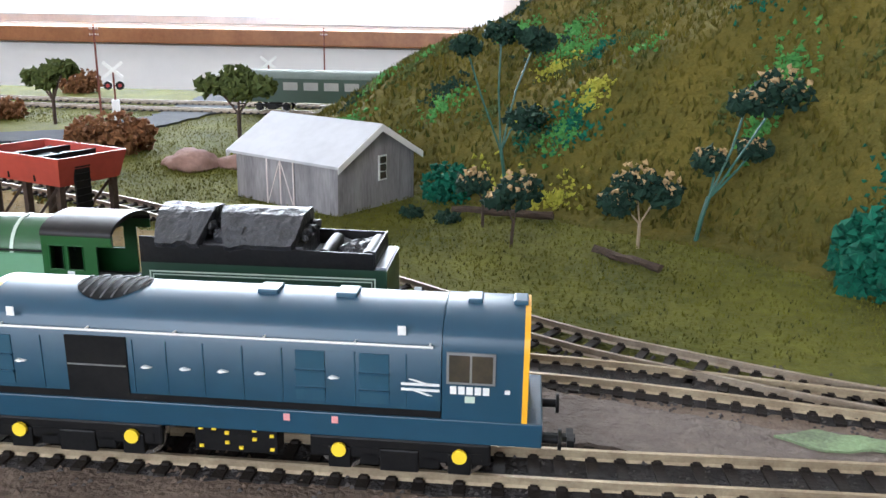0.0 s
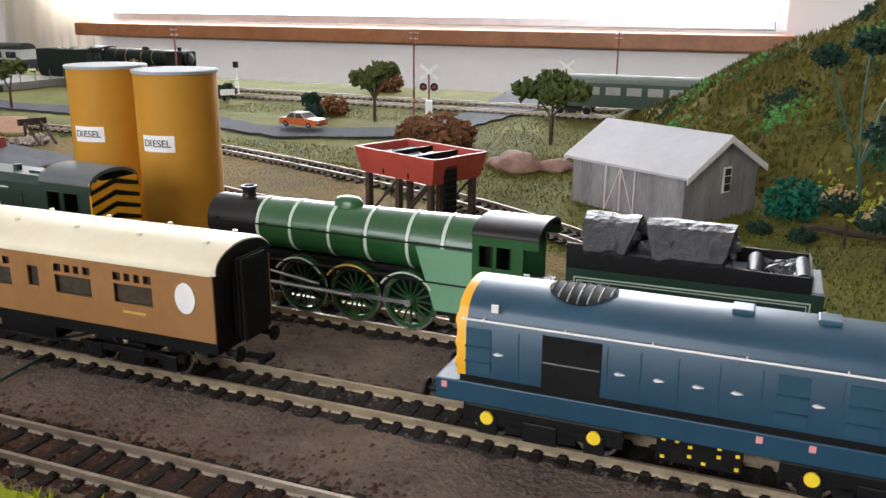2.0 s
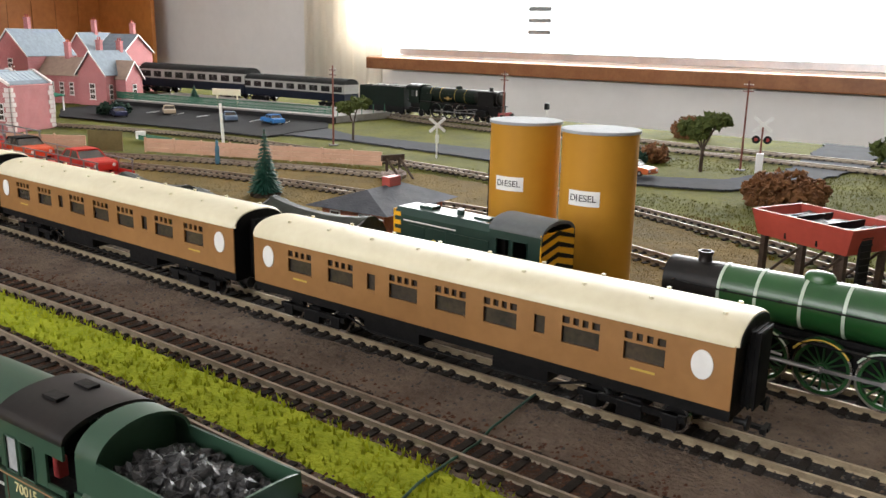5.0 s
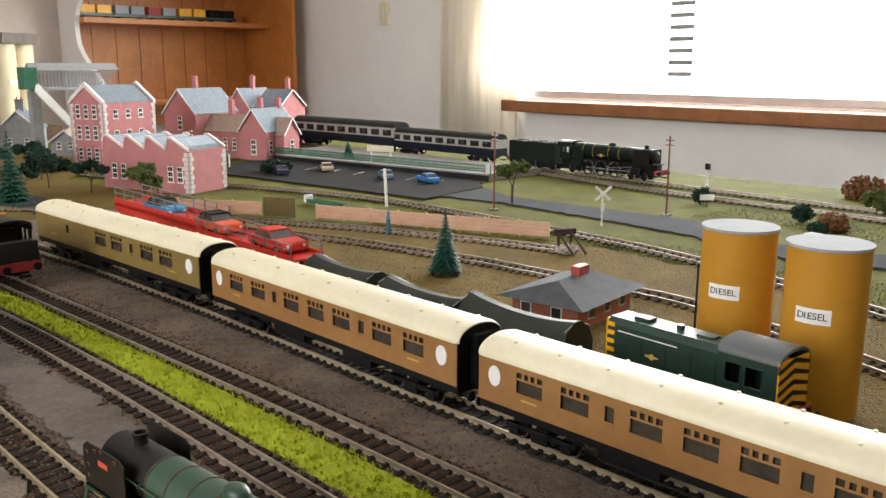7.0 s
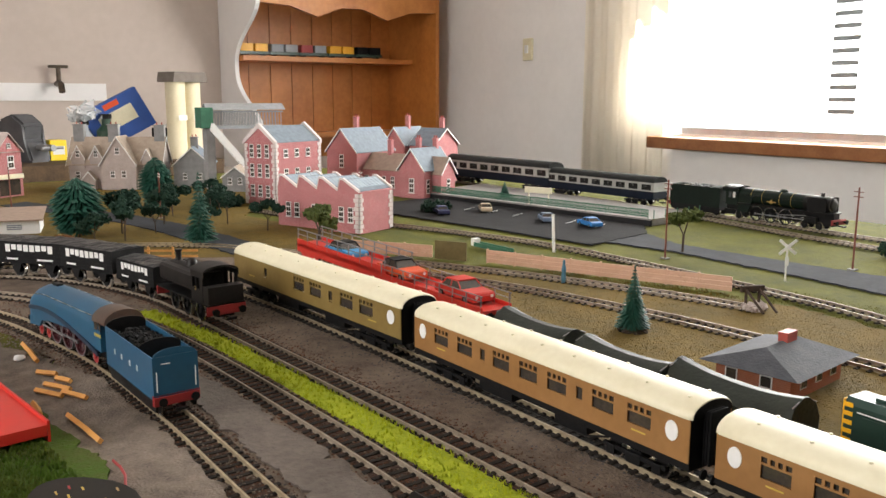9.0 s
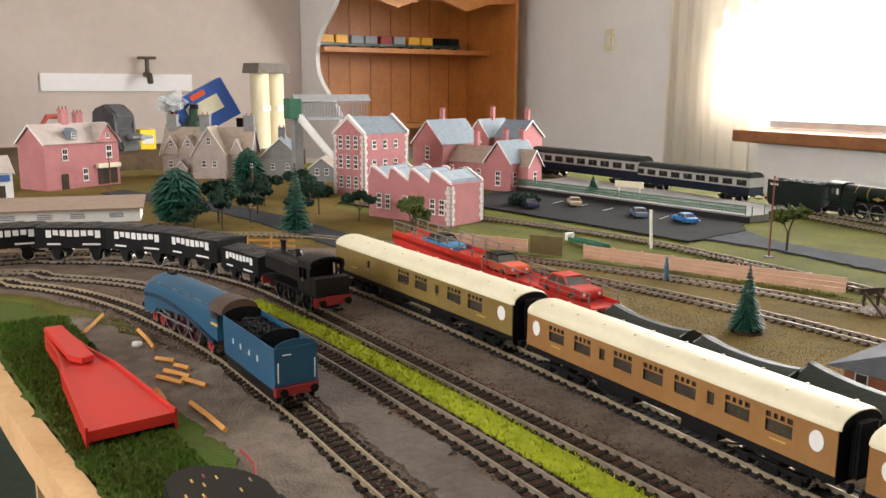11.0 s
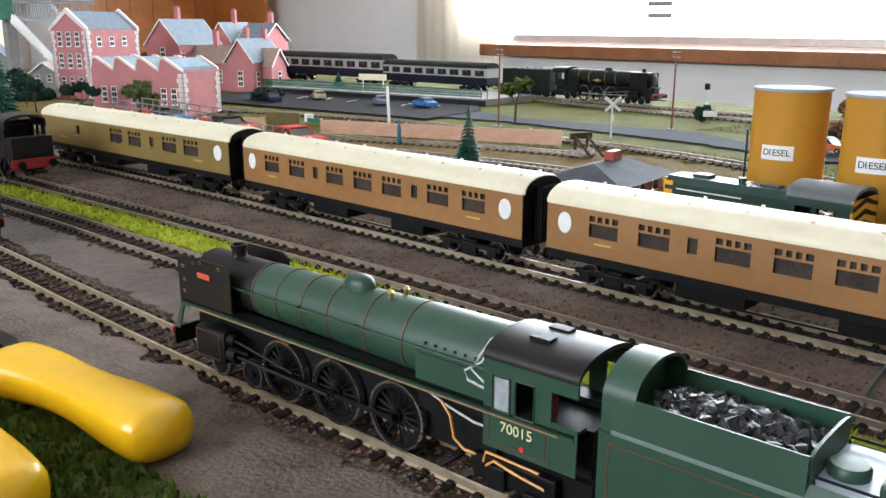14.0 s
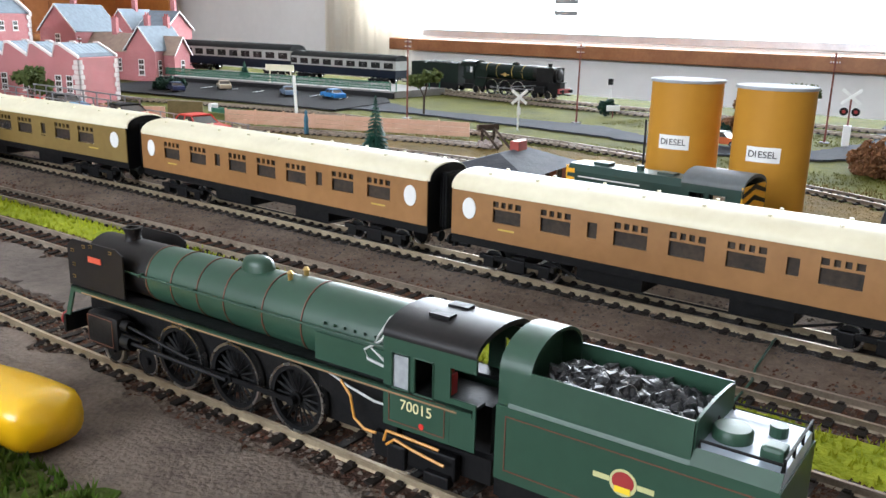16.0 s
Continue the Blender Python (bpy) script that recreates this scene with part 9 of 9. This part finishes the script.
for k in (-1, 1):
    tube(bm, [(.012, k * .004, .003), (.006, k * .004, .014), (-.004, k * .004, .012), (-.006, k * .004, .003)], .0025, 8)
part("slide", bm, M_WHITE, pd, "white slide")

# ---------------------------------------------------------------- loose things on the edge
rd = thing("rerailing_ramp", pose(-0.833, -0.070, 0.005, 0, 0, 8) @ Matrix.Diagonal((.88, 1, 1, 1)), "bright red plastic rerailing ramp lying on the grass", "ramp")
out = [(-.155, -.009), (-.085, -.013), (-.03, -.022), (.105, -.037), (.105, .020), (-.03, .018), (-.085, .012), (-.155, .009)]
bm = bm_new()
prism(bm, out, .0085, .0112, 'z')
part("plate", bm, M_RED, rd)
for side in (out[:4], out[4:]):
    bm = bm_new()
    pts = [(x, y) for x, y in side]
    q = [(x, y + (.0016 if y < 0 else -.0016)) for x, y in pts[::-1]]
    prism(bm, pts + q, -.0004, .0136, 'z')
    part("side_wall", bm, M_RED, rd)
bm = bm_new()
box(bm, .1035, .105, -.035, .018, .004, .0085)
part("front_lip", bm, M_RED, rd)
bm = bm_new()
prism(bm, [(-.165, -.007), (-.06, -.010), (-.045, -.004), (-.05, .006), (-.165, .007)], .0130, .0175, 'z')
part("rail_tongue", bm, M_RED, rd)

for sd, (p, q) in enumerate((((-1.003, -.064), (-1.060, -.040)), ((-.989, -.019), (-.927, -.017)), ((-.783, -.020), (-.723, -.012)), ((-.896, -.022), (-.882, -.010)), ((-.872, -.012), (-.858, -.004)), ((-.862, -.022), (-.838, -.008)), ((-.850, -.030), (-.826, -.016)), ((-.836, -.014), (-.812, -.002)), ((-.822, -.036), (-.795, -.036)))):
    bm = bm_new()
    p_, q_ = Vector((*p, .0062)), Vector((*q, .0062))
    tube(bm, [p_, p_.lerp(q_, .5) + Vector((0, .0006, 0)), q_], .0022, 4)
    tagged(link("wood_offcut", bm, M_STICK), "short orange matchwood offcut on the dirt", "stick", "wood offcuts")
bm = bm_new()
bmesh.ops.create_icosphere(bm, subdivisions=2, radius=.0045)
for v in bm.verts:
    v.co *= 1 + .3 * noise.noise(v.co * 300)
    v.co.z *= .6
o = link("pebble", bm, M_WHITE)
o.matrix_world = pose(-.945, -.028, .006)
tagged(o, "small whitish pebble on the dirt", "pebble")
bm = bm_new()
tube(bm, [(-.690 + .012 * k, -.012 + .003 * math.sin(k * .9) - .001 * k, .0055) for k in range(9)], .0009, 5)
tagged(link("wire_offcut", bm, M_REDDARK), "dark red curly wire offcut", "wire")
# crimping tool with yellow grips
ct = thing("crimping_tool", pose(0, 0, 0.0045), "dark crimping tool with two glossy yellow grips", "tool")


def tool_grip(pts):
    bm = bm_new()
    fine = spline(pts, .003)
    rings = []
    for i, p in enumerate(fine):
        u = i / (len(fine) - 1)
        e = min(u, 1 - u)
        r_ = (.0102 + .0009 * math.sin(u * 8 + 1)) * (math.sqrt(max(0, 1 - (1 - e / .10) ** 2)) * .75 + .25 if e < .10 else 1)
        d = (fine[min(i + 1, len(fine) - 1)] - fine[max(i - 1, 0)]).normalized()
        n_ = Vector((-d.y, d.x, 0))
        ring = []
        for a in range(20):
            ca, sa = math.cos(a * .31416), math.sin(a * .31416)
            ring.append(p + n_ * r_ * 1.12 * math.copysign(abs(ca) ** .7, ca) + Vector((0, 0, .0088 + r_ * .85 * math.copysign(abs(sa) ** .7, sa))))
        rings.append(ring)
    loft(bm, rings)
    smooth(part("grip", bm, M_BANANA, ct, "glossy yellow plastic grip"), 60)


tool_grip([(-.510, -.022), (-.485, -.014), (-.450, -.008), (-.404, -.003)])
tool_grip([(-.498, -.058), (-.480, -.053), (-.450, -.052), (-.396, -.054)])
for pts in ([(-.520, -.019), (-.555, -.027), (-.590, -.034)], [(-.518, -.052), (-.545, -.046), (-.585, -.040)]):
    bm = bm_new()
    for z in (.004, .0075):
        tube(bm, [(x, y, z) for x, y in pts], .0058, 6)
    part("shank", bm, M_MATTBLACK, ct)
bm = bm_new()
_c, _sn = math.cos(.35), math.sin(.35)
prism(bm, [(-.628 + _c * .040 * math.cos(a * .2618) - _sn * .024 * math.sin(a * .2618), -.040 + _sn * .040 * math.cos(a * .2618) + _c * .024 * math.sin(a * .2618)) for a in range(24)], 0, .008, 'z')
bmesh.ops.bevel(bm, geom=list(bm.edges), offset=.0012, segments=2, affect='EDGES')
prism(bm, [(-.612, -.066), (-.612, -.012), (-.540, -.004), (-.502, -.012), (-.494, -.034), (-.496, -.062), (-.540, -.070)], .0006, .0066, 'z')
b_ = smooth(part("head", bm, mat("dark_olive_metal", (0.016, 0.013, 0.010), (0.009, 0.0075, 0.006), 50, 0.45, spec=0.25), ct), 40)
rnd = random.Random(5)
for k in range(16):
    a, rr = rnd.random() * 6.28, .35 + .5 * rnd.random()
    x, y = -.628 + .036 * rr * math.cos(a), -.040 + .022 * rr * math.sin(a)
    bm = bm_new()
    box(bm, x - .0022, x + .0022, y - .0005, y + .0005, .0078, .0083)
    part("size_mark", bm, [M_GOLD, M_FLOWER, M_GOLD, M_REDDARK][k % 4], b_, "tiny printed size mark")

# ---------------------------------------------------------------- far end of the room
dr = thing("pine_dresser", ROOM, "orange pine wall dresser with shaped sides and shelf", "dresser")
DX0, DX1, DY0, DY1 = -2.655, -2.36, 0.792, 1.375
for k in range(8):
    bm = bm_new()
    y0 = DY0 + .012 + k * (DY1 - DY0 - .024) / 8
    box(bm, DX0, DX0 + .012, y0 + .001, y0 + (DY1 - DY0 - .024) / 8 - .001, 0.02, .62)
    part("back_plank", bm, M_PINE, dr)


def ogee(z):
    """Depth of the shaped side at a height."""
    u = (z - .12) / .34
    return .12 + .17 * (.5 - .5 * math.cos(math.pi * max(0, min(1, abs(2 * u - 1) ** 1.3)))) if 0 < u < 1 else .29


for y0, mt in ((DY0, M_WHITEWALL), (DY1 - .012, M_PINE)):
    bm = bm_new()
    zs = [0.001 + k * .0155 for k in range(41)]
    prism(bm, [(DX0, 0.001)] + [(DX0 + (ogee(z) if mt is M_WHITEWALL else .29), z) for z in zs] + [(DX0, .62)], y0, y0 + .012, 'y')
    part("side_panel", bm, mt, dr, "shaped white outer side" if mt is M_WHITEWALL else "shaped orange pine side")
bm = bm_new()
box(bm, DX0 + .012, DX0 + .155, DY0 + .012, DY1 - .012, .308, .322)
part("shelf", bm, M_PINE, dr)
bm = bm_new()
prism(bm, [(DY0 + .012, .455), (DY0 + .10, .450), (DY0 + .18, .425), (DY0 + .26, .452), (DY1 - .26, .452), (DY1 - .18, .425), (DY1 - .10, .450), (DY1 - .012, .455), (DY1 - .012, .62), (DY0 + .012, .62)], DX0 + .27, DX0 + .288, 'x')
part("cornice", bm, M_PINE, dr, "scalloped pine cornice")
bm = bm_new()
box(bm, DX0 + .012, DX0 + .12, DY0 + .012, DY1 - .012, .085, .100)
part("lower_shelf", bm, M_PINE, dr)
for k, (mt, lab) in enumerate(((M_YELLOW, "yellow loaded toy wagon on the shelf"), (M_GREYCARD, "grey loaded toy wagon on the shelf"), (M_REDDARK, "red and grey toy wagon on the shelf"), (M_YELLOW, "yellow loaded toy wagon on the shelf"), (M_MATTBLACK, "black toy wagon on the shelf"))):
    c = thing("toy_wagon", ROOM @ pose(-2.555, 0.855 + k * .094, .322, 0, 0, 90), lab, "wagon", "shelf wagons")
    bm = bm_new()
    box(bm, -.046, .046, -.014, .014, .006, .014)
    part("flat_bed", bm, M_DKGREEN, c)
    for s in (-1, 1):
        bm = bm_new()
        box(bm, s * .022 - .019, s * .022 + .019, -.013, .013, .014, .036, .001)
        part("load", bm, M_GREYCARD if (k == 2 and s > 0) else mt, c)
    for u in (-.03, .03):
        for s in (-1, 1):
            bm = bm_new()
            cyl(bm, (u, s * .008, .005), (u, s * .011, .005), .005, n=12)
            part("wheel", bm, M_BLACK, c)
bm = bm_new()
box(bm, XW, XW + .012, .21, .93, .20, .285)
tagged(link("wall_plate", bm, M_WHITEWALL), "flat white strip fixed to the wall", "panel")
tp = thing("brass_tap", ROOM @ pose(-2.653, .341, .240), "old brass garden tap on the wall", "tap")
bm = bm_new()
tube(bm, [(0, 0, 0), (.03, 0, .002), (.055, 0, -.002), (.065, 0, -.022)], .008, 10)
part("spout", bm, M_TAP, tp)
bm = bm_new()
cyl(bm, (.03, 0, .002), (.03, 0, .040), .006, n=10)
box(bm, .025, .035, -.025, .025, .040, .048, .003)
part("handle", bm, M_TAP, tp)
bx = thing("blue_box", FAR @ pose(-2.46, .466, .108, 0, -28, 82), "blue cardboard box with cream label leaning", "box")
bm = bm_new()
box(bm, -.075, .075, -.03, .03, .0, .105, .002)
b_ = part("carton", bm, mat("blue_carton", (0.03, 0.10, 0.38), (0.025, 0.085, 0.32), 40, 0.5), bx)
bm = bm_new()
box(bm, -.045, .045, -.0306, -.0300, .035, .075)
part("label", bm, M_CREAMROOF, b_, "cream paper label")
bm = bm_new()
box(bm, -.02, .02, -.0306, -.0300, .085, .099)
part("price_label", bm, M_ORANGE, b_)
bn = bm_new()
box(bn, -4.05, -3.45, -1.05, 1.05, ZF, -.020)
tagged(link("rear_shelf", bn, mat("dark_brown_board", (0.13, 0.085, 0.05), (0.07, 0.045, 0.03), 20, 0.8)), "dark brown low cluttered shelf along the end wall", "shelf", kind="structure")
vs = thing("bench_vise", FAR @ pose(-2.44, .215, .055, 0, 0, 30), "dark grey bench vise on the rear shelf", "vise")
bm = bm_new()
prism(bm, [(-.06, 0), (.06, 0), (.05, .03), (.03, .05), (.04, .09), (.0, .115), (-.05, .10), (-.055, .06), (-.03, .04)], -.03, .03, 'y')
bmesh.ops.bevel(bm, geom=list(bm.edges), offset=.006, segments=2, affect='EDGES')
smooth(part("body", bm, mat("dark_grey_cast_iron", (0.06, 0.06, 0.065), (0.09, 0.09, 0.095), 40, 0.5), vs), 40)
bm = bm_new()
cyl(bm, (.05, 0, .035), (.10, 0, .035), .008, n=12)
cyl(bm, (.095, -.03, .035), (.095, .03, .035), .004, n=8)
part("screw", bm, M_GREYMET, vs)
rnd = random.Random(99)
for k, (x, y, w, d, h, mt, nm, lab) in enumerate(((-2.44, .075, .03, .03, .05, M_HOPRED, "red_clamp", "red handled clamp on the rear shelf"), (-2.45, .285, .05, .04, .050, M_AXLEYEL, "yellow_tin", "yellow printed tin on the rear shelf"), (-2.44, .355, .035, .035, .085, M_GREYCARD, "clear_jar", "grey jar with wrapped contents"), (-2.43, .405, .045, .045, .10, M_DKGREEN, "green_bottle", "dark green bottle on the rear shelf"), (-2.43, .375, .04, .04, .05, M_TRUNK, "brown_jar", "brown jar on the rear shelf"), (-2.44, .54, .035, .03, .075, M_MATTBLACK, "black_charger", "black charger standing on the rear shelf"), (-2.46, .25, .075, .05, .04, M_GREYMET, "grey_toolbox", "grey metal toolbox on the rear shelf"), (-2.44, -.10, .06, .05, .03, M_A4BLUE, "blue_carton", "low blue carton on the rear shelf"), (-2.44, -.20, .05, .05, .045, M_YELLOW, "yellow_carton", "yellow carton on the rear shelf"), (-2.5, .58, .05, .04, .05, M_MATTBLACK, "black_case", "small black case on the rear shelf"))):
    c = thing(nm, FAR @ pose(x, y, .055, 0, 0, rnd.random() * 40), lab, nm.split("_")[1])
    bm = bm_new()
    if k in (2, 3):
        lathe(bm, [(w * .5, 0), (w * .55, h * .1), (w * .55, h * .7), (w * .25, h * .85), (w * .25, h)], 18)
        b_ = smooth(part("body", bm, mt, c), 40)
        bm = bm_new()
        lathe(bm, [(w * .3, h), (w * .3, h * 1.12)], 14)
        part("cap", bm, M_BLACK, c)
    elif k == 0:
        tube(bm, [(0, -.03, 0), (0, -.03, .06), (0, -.015, .085), (0, .015, .085), (0, .03, .06), (0, .03, .02)], .006, 8)
        part("frame", bm, mt, c)
        bm = bm_new()
        cyl(bm, (0, .03, .0), (0, .03, .03), .009, n=10)
        part("foot", bm, M_BLACK, c)
    else:
        box(bm, -w / 2, w / 2, -d / 2, d / 2, 0, h, .002)
        b_ = part("body", bm, mt, c)
        bm = bm_new()
        box(bm, w / 2, w / 2 + .0006, -d * .35, d * .35, h * .3, h * .7)
        part("label", bm, M_WHITE, b_)
wr = bm_new()
clumps(wr, random.Random(4), (-3.69, .60, .15), .055, 60, .018, .8)
tagged(link("plastic_wrap", wr, glass_mat("clear_film", (0.85, 0.88, 0.9), 0.35)), "crumpled clear plastic film over the jar", "film")

# carpet motif and cable under the board edge
bm_c = []
for i in range(9):
    for j in range(9):
        x, y = -1.75 + i * .16 + (.08 if j % 2 else 0), -1.2 + j * .13
        bm = bm_new()
        for k in range(8):
            a = k * math.pi / 4
            pts = [(x + .030 * math.cos(a) + .013 * math.cos(q * .7854), y + .030 * math.sin(a) + .009 * math.sin(q * .7854)) for q in range(8)]
            prism(bm, pts, ZF + .0005, ZF + .0025, 'z')
        prism(bm, [(x + .014 * math.cos(q * .7854), y + .014 * math.sin(q * .7854)) for q in range(8)], ZF + .0005, ZF + .0025, 'z')
        tagged(link("carpet_motif", bm, M_CARPETPAT), "beige flower motif woven in the carpet", "motif", "carpet motifs", "structure")
for pts, mt, r_, lab in (([(-.80, -.10, -.10), (-.82, -.13, -.35), (-.90, -.18, -.62), (-1.05, -.28, -.84), (-1.2, -.5, -.853)], M_WHITE, .004, "white mains cable hanging under the board"), ([(-.78, -.11, -.12), (-.83, -.14, -.30), (-.98, -.20, -.50), (-1.3, -.35, -.70)], M_LEAFTEAL, .0025, "thin green wire hanging under the board")):
    bm = bm_new()
    tube(bm, pts, r_, 7)
    tagged(smooth(link("cable", bm, mt), 60), lab, "cable")
